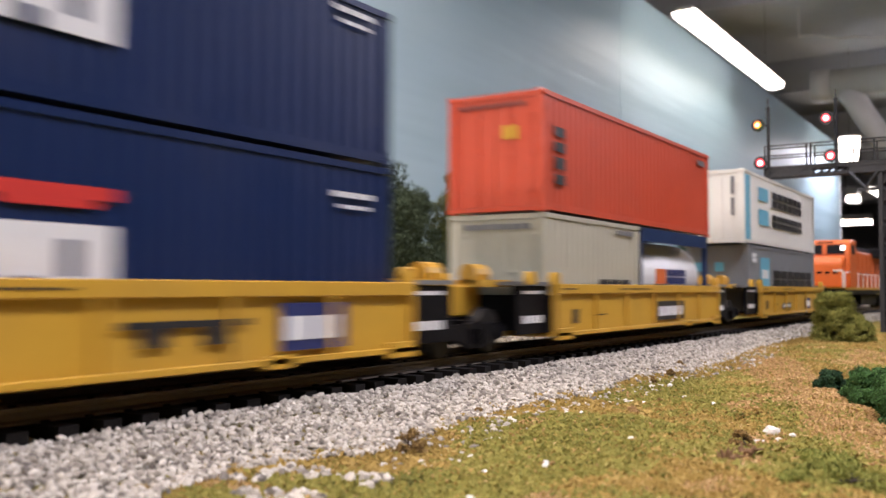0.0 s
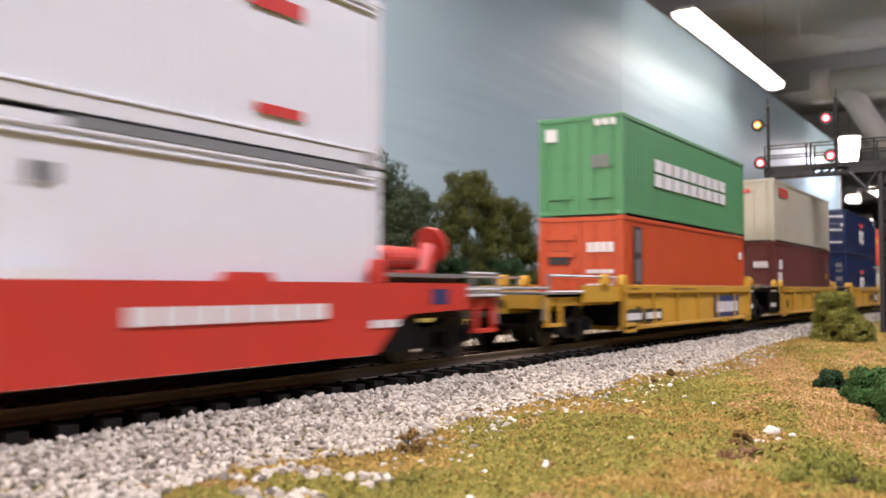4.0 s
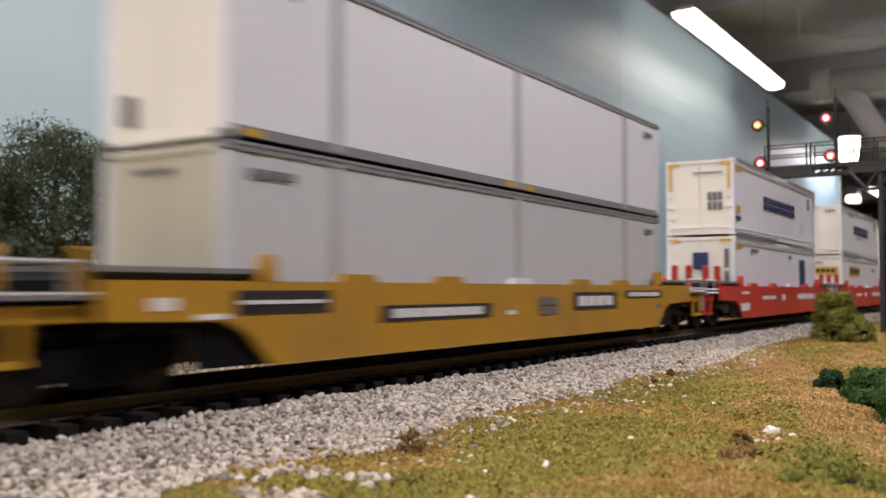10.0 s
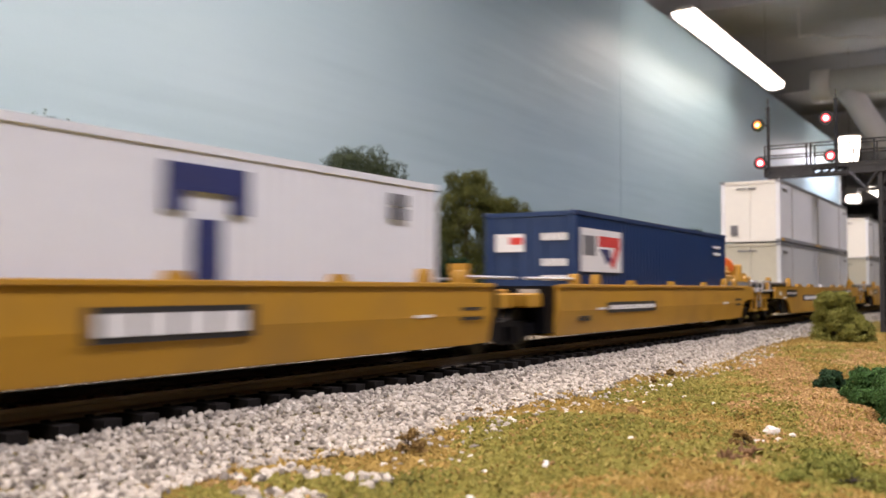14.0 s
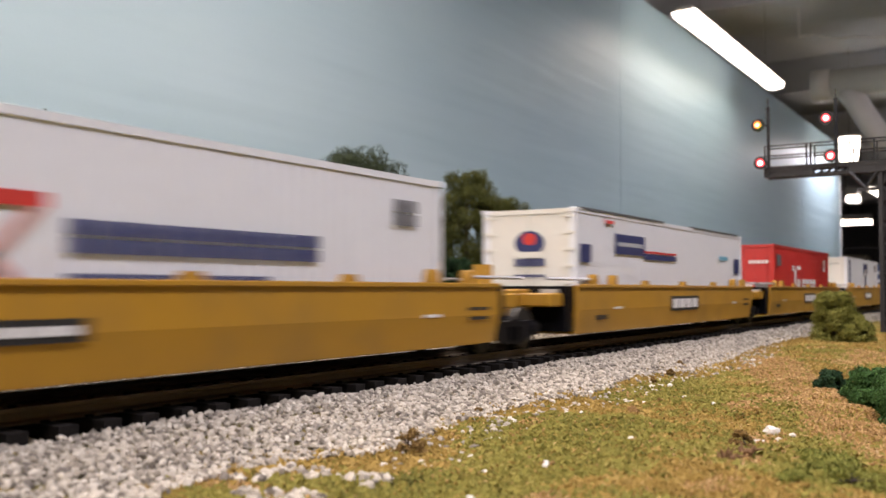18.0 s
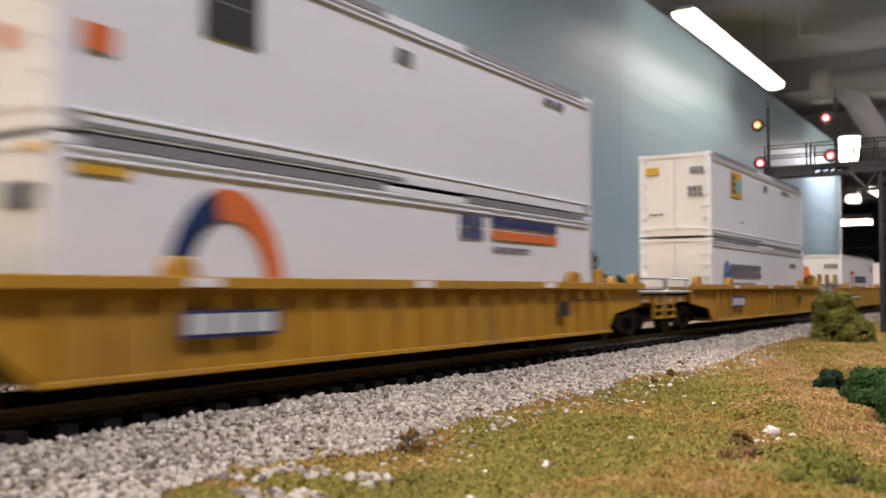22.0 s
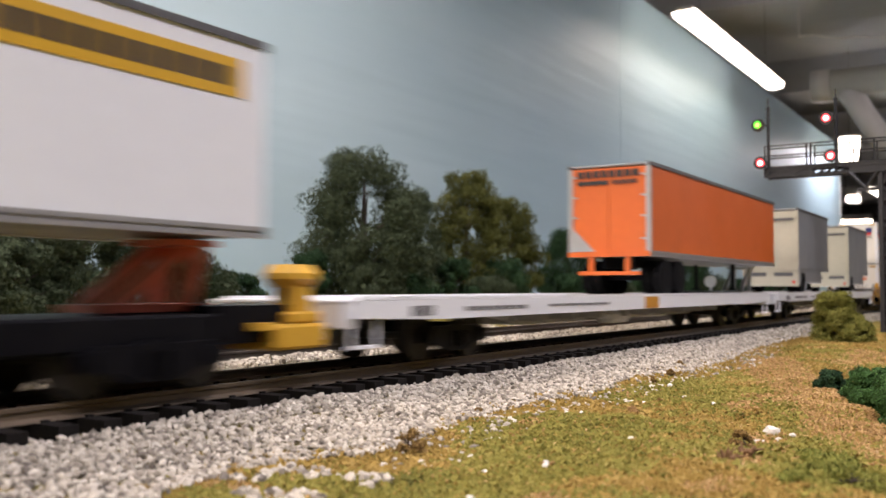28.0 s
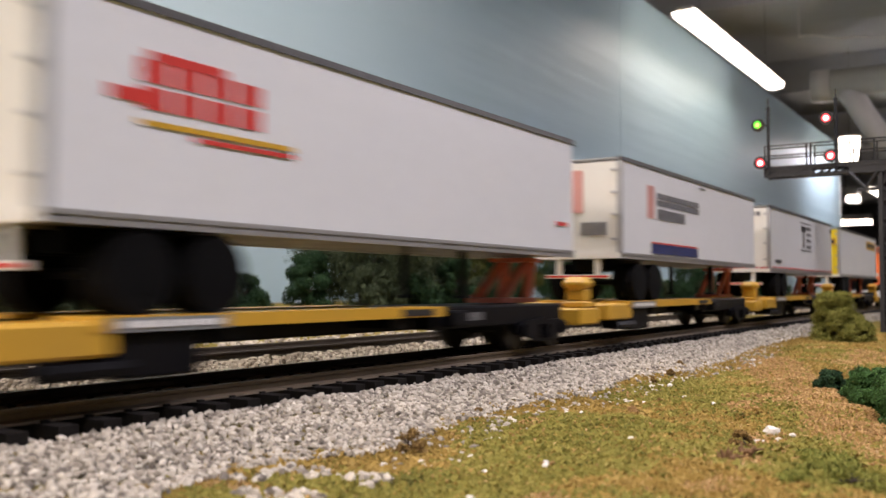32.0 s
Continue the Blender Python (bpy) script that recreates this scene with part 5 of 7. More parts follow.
# ---- loads ----
def container(q, z, L, h, mat, w=0.028, ribs=40, deep=0.00022, end_mat=None, label="", doors=True, rail=None, door_bars=True, category="container", group="containers on the train"):
    """A box with corrugated sides; its door end looks back along the track."""
    ob = root("shipping_container", label, category, group)
    deep = min(deep, 0.00010) if mat is M_WHITE else deep
    y = w / 2
    end_mat = end_mat or mat
    rail = rail or mat
    for s in (-1, 1):
        bm = bmesh.new()
        step = (L - 0.004) / ribs
        prof = []
        for k in range(ribs):
            x = 0.002 + k * step
            prof += [(x, 0), (x + step * 0.30, 0), (x + step * 0.42, deep), (x + step * 0.88, deep)]
        prof.append((L - 0.002, 0))
        a = [bm.verts.new((x, s * (y - 0.0002 - d), 0.0023)) for x, d in prof]
        b = [bm.verts.new((x, s * (y - 0.0002 - d), h - 0.0010)) for x, d in prof]
        for i in range(len(a) - 1):
            bm.faces.new((a[i], a[i + 1], b[i + 1], b[i]))
        part("side_panel", bm, mat, ob)
        for z0, z1, nm in ((0.0007 if ribs < 60 else 0.0003, 0.0024, "bottom_rail"), (h - 0.0013, h - 0.0001, "top_rail")):
            boxpart(nm, (0.0018, L - 0.0018, *sorted((s * y, s * (y - 0.0012))), z0, z1), rail, ob)
        for x0 in (0, L - 0.0019):
            boxpart("corner_post", (x0, x0 + 0.0019, *sorted((s * (y + 0.0001), s * (y - 0.0019))), 0.0014, h - 0.0014), mat, ob, bevel=0.0002)
            for z0 in (0.0, h - 0.0014):
                boxpart("corner_casting", (x0 - 0.00015, x0 + 0.0021, *sorted((s * (y + 0.0003), s * (y - 0.0020))), z0, z0 + 0.0014), rail, ob, bevel=0.0002)
    boxpart("roof", (0.001, L - 0.001, -y + 0.0012, y - 0.0012, h - 0.0008, h - 0.0002), mat, ob)
    bm = bmesh.new()
    box(bm, 0.001, L - 0.001, -y + 0.0012, y - 0.0012, 0.0009, 0.0015)
    part("floor_pan", bm, M_DGREY, ob)
    boxpart("front_panel", (L - 0.0016, L - 0.0006, -y + 0.0018, y - 0.0018, 0.0008, h - 0.0010), mat, ob)
    if doors:
        for s in (-1, 1):
            bm = bmesh.new()
            y0, y1 = sorted((s * 0.0001, s * (y - 0.0019)))
            box(bm, 0.0005, 0.0013, y0, y1, 0.0016, h - 0.0016)
            d = part("door", bm, end_mat, ob)
            if door_bars:
                for yy in (0.34, 0.76):
                    bm = bmesh.new()
                    v = s * (y * yy)
                    rod(bm, (0.0002, v, 0.0010), (0.0002, v, h - 0.0012), 0.00014, None, 6)
                    for zz in (0.18, 0.5, 0.82):
                        box(bm, 0.0, 0.0005, v - 0.0007, v + 0.0007, h * zz - 0.0004, h * zz + 0.0004)
                    part("lock_rod", bm, end_mat, d)
        boxpart("door_sill", (0.0001, 0.0014, -y + 0.0019, y - 0.0019, 0.0004, 0.0015), end_mat, ob)
        boxpart("door_header", (0.0001, 0.0014, -y + 0.0019, y - 0.0019, h - 0.0015, h - 0.0002), end_mat, ob)
    else:
        boxpart("end_wall", (0.0002, 0.0013, -y + 0.0019, y - 0.0019, 0.0005, h - 0.0005), end_mat, ob)
        for zz in (0.2, 0.4, 0.6, 0.8):
            boxpart("end_rib", (0.0, 0.0003, -y + 0.003, y - 0.003, h * zz, h * zz + 0.0012), end_mat, ob)
    return on_train(ob, q, z)


def trailer(q, zb, zt, L, mat, end_mat, label, bumper, w=0.0285, roof=None, skirt=False, hitch=True, ground=0.0131, group="trailers on the flat cars"):
    ob = root("semi_trailer", label, "trailer", group)
    y = w / 2
    h = zt - zb
    for s in (-1, 1):
        boxpart("side_panel", (0.0012, L - 0.0012, *sorted((s * y, s * (y - 0.0008))), 0.0018, h - 0.0012), mat, ob)
        for z0, z1, o in ((0.0, 0.0006, 0.0002), (0.0006, 0.0011, 0.0), (0.0011, 0.0018, 0.0002)):
            boxpart("lower_rail", (0, L, *sorted((s * (y + o), s * (y - 0.0012))), z0, z1), M_ALU if not skirt else mat, ob)
        boxpart("roof_rail", (0, L, *sorted((s * (y + 0.0003), s * (y - 0.0010))), h - 0.0012, h), roof or M_DGREY, ob)
        boxpart("rear_post", (0, 0.0012, *sorted((s * (y + 0.0001), s * (y - 0.0014))), 0.0018, h - 0.0012), M_ALU if not skirt else end_mat, ob)
        boxpart("door", (0.0003, 0.0011, *sorted((s * 0.0001, s * (y - 0.0015))), 0.0006, h - 0.0013), end_mat, ob)
        for zz in (0.18, 0.42, 0.64, 0.86):
            boxpart("hinge", (-0.0003, 0.0004, *sorted((s * (y - 0.0030), s * y)), h * zz, h * zz + 0.0006), M_ALU if not skirt else end_mat, ob)
    boxpart("roof", (0.0006, L - 0.0006, -y + 0.001, y - 0.001, h - 0.0006, h - 0.0001), M_LGREY, ob)
    boxpart("nose", (L - 0.0012, L - 0.0002, -y + 0.0002, y - 0.0002, 0.0004, h - 0.0004), mat, ob)
    boxpart("floor_pan", (0.001, L - 0.001, -y + 0.0012, y - 0.0012, 0.0002, 0.0012), M_DGREY, ob)
    boxpart("rear_sill", (-0.0004, 0.0012, -y, y, 0.0, 0.0016), bumper, ob)
    drop = zb - ground
    r = 0.0058
    if skirt:
        for s in (-1, 1):
            side = bmesh.new()
            prism(side, [(0.0008, -0.0068), (0.006, -0.0072), (0.0075, -0.0015), (0.0165, -0.0015), (0.019, -0.0066), (L - 0.024, -0.0066), (L - 0.024, 0.0), (0.0008, 0.0)], s * y, s * (y - 0.0008))
            part("skirt", side, mat, ob)
            boxpart("skirt_rail", (0.0195, L - 0.0240, *sorted((s * (y + 0.0003), s * (y - 0.0006))), -0.0068, -0.0061), M_LGREY, ob)
        boxpart("rear_apron", (0.0, 0.0012, -y, y, -0.0085, 0.0), end_mat, ob)
        for s in (-1, 1):
            end_mark(ob, *sorted((s * 0.0020, s * 0.0115)), -0.0032, -0.0012, 0.0, M_DGREY, "vent")
            end_mark(ob, *sorted((s * 0.0110, s * 0.0126)), -0.0070, -0.0056, 0.0, M_DECAL_RED, "tail_lamp")
        axles = (0.0118,)
    else:
        bm = bmesh.new()
        for s in (-1, 1):
            box(bm, 0.0002, 0.0012, *sorted((s * 0.0055, s * 0.0072)), -0.0048, 0.0)
        box(bm, 0.0, 0.0012, -0.0105, 0.0105, -0.0060, -0.0048)
        part("underride_guard", bm, bumper, ob)
        if bumper is M_CREAM_OR_WARM_LIT:
            end_mark(ob, -0.0102, 0.0102, -0.0057, -0.0051, -0.00002, M_DECAL_RED, "stripe")
        axles = (0.016, 0.030)
    for k in axles:
        bm = bmesh.new()
        rod(bm, (k, -y + 0.003, r - drop), (k, y - 0.003, r - drop), 0.0009, None, 8)
        part("axle", bm, M_BLACK, ob)
        for s in (-1, 1):
            for o in (0.0018, 0.0056):
                bm = bmesh.new()
                wheel(bm, k, s * (y - o), r - drop, r, 0.0032, 22)
                tyre = part("tyre", bm, M_RUBBER, ob, "black rubber tyre")
                bm = bmesh.new()
                wheel(bm, k, s * (y - o), r - drop, r * 0.5, 0.0035, 16)
                part("wheel_rim", bm, M_RUBBER, tyre)
    bm = bmesh.new()
    for s in (-1, 1):
        box(bm, axles[0] - 0.008, axles[-1] + 0.008, s * 0.005 - 0.0008, s * 0.005 + 0.0008, -0.0035, 0.0002)
    part("slider_frame", bm, M_BLACK, ob)
    bm = bmesh.new()
    for s in (-1, 1):
        box(bm, L * 0.70, L * 0.70 + 0.0014, s * 0.008 - 0.0007, s * 0.008 + 0.0007, -drop + 0.002, 0.0)
        box(bm, L * 0.70 - 0.001, L * 0.70 + 0.0024, s * 0.008 - 0.0016, s * 0.008 + 0.0016, -drop + 0.0015, -drop + 0.0022)
    part("landing_leg", bm, M_BLACK, ob)
    if hitch:
        hm = M_HITCH if ground < 0.0125 else M_LGREY
        ob2 = root("hitch_stand", "folding trailer hitch stand standing on the car", "hitch", "trailer hitches")
        for s in (-1, 1):
            bm = bmesh.new()
            prism(bm, [(L - 0.0215, -drop + 0.0014), (L - 0.0180, -drop + 0.0014), (L - 0.0050, -0.0013), (L - 0.0085, -0.0013)], s * 0.0030, s * 0.0044)
            part("strut", bm, hm, ob2)
            bm = bmesh.new()
            prism(bm, [(L - 0.0085, -drop + 0.0014), (L - 0.0050, -drop + 0.0014), (L - 0.0030, -0.0013), (L - 0.0049, -0.0013)], s * 0.0030, s * 0.0044)
            part("post", bm, hm, ob2)
        boxpart("head_plate", (L - 0.0110, L - 0.0015, -0.0052, 0.0052, -0.0012, -0.0002), hm, ob2)
        boxpart("base_plate", (L - 0.0235, L - 0.0030, -0.0050, 0.0050, -drop + 0.0001, -drop + 0.0013), hm, ob2)
        on_train(ob2, q, zb)
    return on_train(ob, q, zb)


def flat_car(q0, q1, px):
    """Long white flat car with a deep side sill."""
    L = q1 - q0
    car = root("flat_car", "long white flat car with deep side sills", "rail car", "white flat cars")
    bm = bmesh.new()
    box(bm, 0, L, -0.0160, 0.0160, 0.0121, 0.0131)
    part("deck", bm, M_WHITE, car, bevel=0.0002)
    for s in (-1, 1):
        bm = bmesh.new()
        prism(bm, [(0.002, 0.0129), (L - 0.002, 0.0129), (L - 0.002, 0.0098), (L - 0.03, 0.0090), (0.03, 0.0090), (0.002, 0.0098)], s * 0.0168, s * 0.0155)
        part("side_sill", bm, M_WHITE, car)
        boxpart("deck_curb", (0.004, L - 0.004, *sorted((s * 0.0168, s * 0.0160)), 0.0131, 0.0136), M_WHITE, car)
    bm = bmesh.new()
    prism(bm, [(0.06, 0.0092), (L - 0.06, 0.0092), (L - 0.085, 0.0058), (0.085, 0.0058)], -0.006, 0.006)
    part("centre_sill", bm, M_LGREY, car)
    for k in range(9):
        x = 0.08 + k * (L - 0.16) / 8
        boxpart("cross_bearer", (x, x + 0.0015, -0.015, 0.015, 0.0070, 0.0092), M_LGREY, car)
    for s, x in ((-1, 0.0), (1, L)):
        bm = bmesh.new()
        box(bm, *sorted((x, x - s * 0.004)), -0.0160, 0.0160, 0.0080, 0.0128)
        part("end_sill", bm, M_WHITE, car, bevel=0.0003)
        for side in (-1, 1):
            bm = bmesh.new()
            for k in (0.0025, 0.0100):
                rod(bm, (x - s * k, side * 0.0158, 0.0092), (x - s * k, side * 0.0158, 0.0048), 0.0004, None, 6)
            box(bm, *sorted((x - s * 0.0021, x - s * 0.0104)), *sorted((side * 0.0163, side * 0.0150)), 0.0043, 0.0049)
            part("step", bm, M_WHITE, car)
        coupler(car, x, s)
        truck_gear(car, x - s * 0.0435)
    side_mark(car, px, px + 0.0120, 0.0092, 0.0127, -0.0168, M_PLACARD, "placard", "square golden placard")
    letters(car, 8, 0.040, 0.068, 0.0105, 0.0114, -0.0168, M_DECAL_GREY)
    letters(car, 3, 0.020, 0.028, 0.0098, 0.0118, -0.0168, M_DECAL_GREY)
    letters(car, 14, 0.080, 0.118, 0.0108, 0.0114, -0.0168, M_DECAL_GREY)
    boxpart("air_tank", (L * 0.42, L * 0.42 + 0.014, -0.0135, -0.0080, 0.0050, 0.0088), M_WHITE, car, bevel=0.0012)
    boxpart("hitch_base", (L - 0.055, L - 0.040, -0.006, 0.006, 0.0131, 0.0143), M_DGREY, car)
    bm = bmesh.new()
    rod(bm, (L - 0.004, 0.009, 0.0131), (L - 0.004, 0.009, 0.0185), 0.0006, None, 6)
    rod(bm, (L - 0.0046, 0.009, 0.0185), (L - 0.0034, 0.009, 0.0185), 0.0028, None, 14)
    part("brake_wheel", bm, M_WHITE, car)
    return on_train(car, q0)


def spine_unit(q, lead=False, L=0.187):
    """Articulated spine car unit: yellow platform and hitch post, black spine; q is the yellow post."""
    car = root("spine_car", "yellow and black articulated spine car unit", "rail car", "articulated spine cars")
    bm = bmesh.new()
    box(bm, 0.004, L - 0.006, -0.0040, 0.0040, 0.0062, 0.0108)
    part("spine", bm, M_BLACK, car, "black centre spine")
    boxpart("end_block", (-0.0050, 0.0075, -0.0140, 0.0140, 0.0052, 0.0098), M_YELLOW, car, "", 0.0005)
    boxpart("side_bracket", (0.0125, 0.0312, -0.0148, 0.0148, 0.0060, 0.0108), M_YELLOW, car, "", 0.0005)
    boxpart("drawbar", (-0.012, -0.0050, -0.0060, 0.0060, 0.0080, 0.0106), M_BLACK, car)
    boxpart("post_foot", (-0.0008, 0.0070, -0.0132, -0.0062, 0.0098, 0.0116), M_YELLOW, car, "", 0.0004)
    boxpart("post_neck", (0.0008, 0.0056, -0.0126, -0.0068, 0.0116, 0.0150), M_YELLOW, car, "", 0.0004)
    boxpart("hitch_post", (-0.0008, 0.0070, -0.0132, -0.0060, 0.0146, 0.0184), M_YELLOW, car, "", 0.0015)
    for s in (-1, 1):
        boxpart("wheel_platform", (0.028, 0.112, *sorted((s * 0.0150, s * 0.0050)), 0.0094, 0.0114), M_YELLOW, car)
        boxpart("platform_bracket", (0.050, 0.056, *sorted((s * 0.0140, s * 0.0040)), 0.0074, 0.0094), M_BLACK, car)
        boxpart("platform_bracket", (0.095, 0.101, *sorted((s * 0.0140, s * 0.0040)), 0.0074, 0.0094), M_BLACK, car)
    boxpart("equipment_box", (0.0315, 0.0470, -0.0142, -0.0042, 0.0028, 0.0092), M_BLACK, car, bevel=0.0004)
    side_mark(car, 0.0305, 0.0510, 0.0092, 0.0112, -0.0150, M_MGREY, "placard", "blue-grey placard")
    letters(car, 7, 0.0320, 0.0500, 0.0098, 0.0107, -0.0152, M_DECAL_WHITE)
    side_mark(car, 0.097, 0.108, 0.0097, 0.0110, -0.0150, M_DECAL_BLACK, "placard")
    bm = bmesh.new()
    box(bm, 0.112, L - 0.012, -0.0115, 0.0115, 0.0064, 0.0112)
    box(bm, 0.116, 0.122, -0.0148, 0.0148, 0.0070, 0.0104)
    part("hitch_frame", bm, M_BLACK, car, bevel=0.0004)
    letters(car, 3, 0.124, 0.134, 0.0080, 0.0098, -0.0115, M_DECAL_GREY)
    truck_gear(car, L - 0.024)
    if lead:
        boxpart("nose_frame", (L - 0.0119, L + 0.0040, -0.0115, 0.0115, 0.0064, 0.0124), M_BLACK, car)
        bm = bmesh.new()
        box(bm, L - 0.0012, L + 0.0112, -0.0140, 0.0140, 0.0050, 0.0092)
        part("end_block", bm, M_YELLOW, car, bevel=0.0005)
        boxpart("end_bracket", (L - 0.0055, L - 0.0012, -0.0138, -0.0118, 0.0084, 0.0096), M_YELLOW, car)
        boxpart("post_neck", (L + 0.0048, L + 0.0088, -0.0126, -0.0070, 0.0092, 0.0156), M_YELLOW, car, bevel=0.0004)
        boxpart("hitch_post", (L + 0.0026, L + 0.0112, -0.0132, -0.0060, 0.0152, 0.0192), M_YELLOW, car, bevel=0.0015)
        boxpart("post_foot", (L + 0.0028, L + 0.0108, -0.0132, -0.0062, 0.0092, 0.0112), M_YELLOW, car, bevel=0.0004)
        coupler(car, L + 0.012, 1)
    for s in (-1, 1):
        wheel_bm = bmesh.new()
        rod(wheel_bm, (0.020, s * 0.0135, 0.0045), (0.034, s * 0.0135, 0.0045), 0.0013, None, 8)
        part("air_pipe", wheel_bm, M_BLACK, car)
    return on_train(car, q)


def locomotive(q):
    """Orange diesel whose cab end looks back along the train; q is that end."""
    ob = root("diesel_locomotive", "orange diesel locomotive with dark windows and lit headlights", "locomotive")
    L = 0.25
    bm = bmesh.new()
    box(bm, 0.004, L - 0.004, -0.0165, 0.0165, 0.0115, 0.0155)
    part("frame_deck", bm, M_BLACK, ob)
    boxpart("yellow_stripe", (0.004, L - 0.004, -0.0168, 0.0168, 0.0145, 0.0160), M_YELLOW, ob)
    bm = bmesh.new()
    prism(bm, [(0.016, 0.0160), (0.016, 0.0320), (0.019, 0.0360), (0.028, 0.0375), (0.028, 0.0160)], -0.0130, 0.0130)
    part("nose", bm, M_TRAILER_ORANGE, ob, bevel=0.001)
    bm = bmesh.new()
    prism(bm, [(0.026, 0.0160), (0.0265, 0.0380), (0.029, 0.0462), (0.033, 0.0482), (0.052, 0.0482), (0.052, 0.0160)], -0.0160, 0.0160)
    part("cab", bm, M_TRAILER_ORANGE, ob, bevel=0.0008)
    for s in (-1, 1):
        bm = bmesh.new()
        prism(bm, [(0.0262, 0.0385), (0.0283, 0.0448), (0.0278, 0.0448), (0.0257, 0.0385)], s * 0.0015, s * 0.0125)
        part("windshield", bm, M_BLACK, ob, "dark windshield")
        boxpart("side_window", (0.032, 0.045, *sorted((s * 0.0161, s * 0.0157)), 0.0385, 0.0445), M_BLACK, ob)
        bm = bmesh.new()
        rod(bm, (0.0262, s * 0.0115, 0.0425), (0.0270, s * 0.0115, 0.0425), 0.0015, None, 12)
        part("headlight", bm, glow("headlight", (1.0, 0.9, 0.75), 5.0), ob)
        bm = bmesh.new()
        for a, b in (((0.006, 0.0160), (0.006, 0.0255)), ((0.006, 0.0255), (0.026, 0.0265)), ((0.052, 0.0255), (L - 0.012, 0.0255)), ((L - 0.012, 0.0255), (L - 0.012, 0.016))):
            rod(bm, (a[0], s * 0.0158, a[1]), (b[0], s * 0.0158, b[1]), 0.0004, None, 5)
        for k in range(9):
            x = 0.06 + k * 0.021
            rod(bm, (x, s * 0.0158, 0.0155), (x, s * 0.0158, 0.0255), 0.0004, None, 5)
        part("handrail", bm, M_DECAL_WHITE, ob)
        boxpart("step", (0.004, 0.014, *sorted((s * 0.0165, s * 0.0130)), 0.0030, 0.0115), M_BLACK, ob)
        bm = bmesh.new()
        rod(bm, (0.0035, s * 0.0150, 0.0160), (0.0035, s * 0.0150, 0.0270), 0.0005, None, 5)
        rod(bm, (0.0035, s * 0.0150, 0.0270), (0.0035, s * 0.0090, 0.0270), 0.0005, None, 5)
        part("end_rail", bm, M_DECAL_WHITE, ob)
    bm = bmesh.new()
    box(bm, 0.0525, L - 0.03, -0.0095, 0.0095, 0.0160, 0.0430)
    part("hood", bm, M_TRAILER_ORANGE, ob, bevel=0.0008)
    boxpart("hood_top", (0.056, L - 0.035, -0.0088, 0.0088, 0.0430, 0.0455), M_BLACK, ob, bevel=0.0006)
    boxpart("radiator", (L - 0.075, L - 0.03, -0.0150, 0.0150, 0.0400, 0.0470), M_BLACK, ob, bevel=0.0006)
    for k in range(7):
        boxpart("hood_door", (0.062 + k * 0.020, 0.078 + k * 0.020, -0.0098, 0.0098, 0.0180, 0.0400), M_TRAILER_ORANGE, ob)
    boxpart("fuel_tank", (0.085, 0.165, -0.0135, 0.0135, 0.0030, 0.0112), M_BLACK, ob, bevel=0.001)
    bm = bmesh.new()
    prism(bm, [(0.002, 0.0115), (0.005, 0.0115), (0.007, 0.0030), (0.0005, 0.0022)], -0.0145, 0.0145)
    part("pilot", bm, M_BLACK, ob)
    end_mark(ob, -0.010, 0.010, 0.0252, 0.0266, 0.0158, M_BLACK, "emblem", "", 4, 0.6)
    end_mark(ob, -0.0052, 0.0052, 0.0455, 0.0468, 0.0292, M_BLACK, "number_board")
    for x in (0.036, 0.060, L - 0.060, L - 0.036):
        truck_gear(ob, x)
    coupler(ob, 0.0, -1)
    return on_train(ob, q)

# ---- the train, from its head to its tail ----
locomotive(0.632)

M_DECAL_PINK = paint("faded_pink_lettering", (0.62, 0.30, 0.26), 0.5, 0.1, 200, 0)
husky(0.4855, decals=[(0.022, 0.034, 0.0050, 0.0105, M_DECAL_NAVY, 3), (-0.030, -0.012, 0.0060, 0.0085, M_DECAL_GREY, 3)])
husky(0.2795, decals=[(0.0029, 0.0288, 0.0052, 0.0112, M_DECAL_BLACK, 4)])
husky(0.0755, decals=[(0.0334, 0.0501, 0.0052, 0.0128, M_DECAL_NAVY, 2), (0.0030, 0.0267, 0.0096, 0.0106, M_DECAL_BLACK, 0), (0.0065, 0.0110, 0.0070, 0.0096, M_DECAL_BLACK, 0), (0.0175, 0.0220, 0.0070, 0.0096, M_DECAL_BLACK, 0)])
husky(-0.1245, decals=[(0.0037, 0.0303, 0.0054, 0.0112, M_DECAL_BLACK, 5)])
husky(-0.3255, rear_end=True, decals=[(0.0202, 0.0523, 0.0046, 0.0126, M_DECAL_NAVY, 5), (-0.0700, -0.0560, 0.0050, 0.0090, M_DECAL_BLACK, 4), (-0.0540, -0.0390, 0.0050, 0.0090, M_DECAL_BLACK, 4)])

ZB = 0.0048


def side_text(c, rows, w=0.028):
    for k, (n, x0, x1, z0, z1, m) in enumerate(rows):
        y = -w / 2 - 0.00002 - 0.00002 * k
        if n < 0:
            bm = bmesh.new()
            prism(bm, [((x0 + x1) / 2 + (x1 - x0) / 2 * math.cos(a * math.tau / 20), (z0 + z1) / 2 + (z1 - z0) / 2 * math.sin(a * math.tau / 20)) for a in range(20)], y - 0.00014, y)
            part("emblem", bm, m, c)
        elif n:
            letters(c, n, x0, x1, z0, z1, y - 0.00005, m)
        else:
            side_mark(c, x0, x1, z0, z1, y, m)


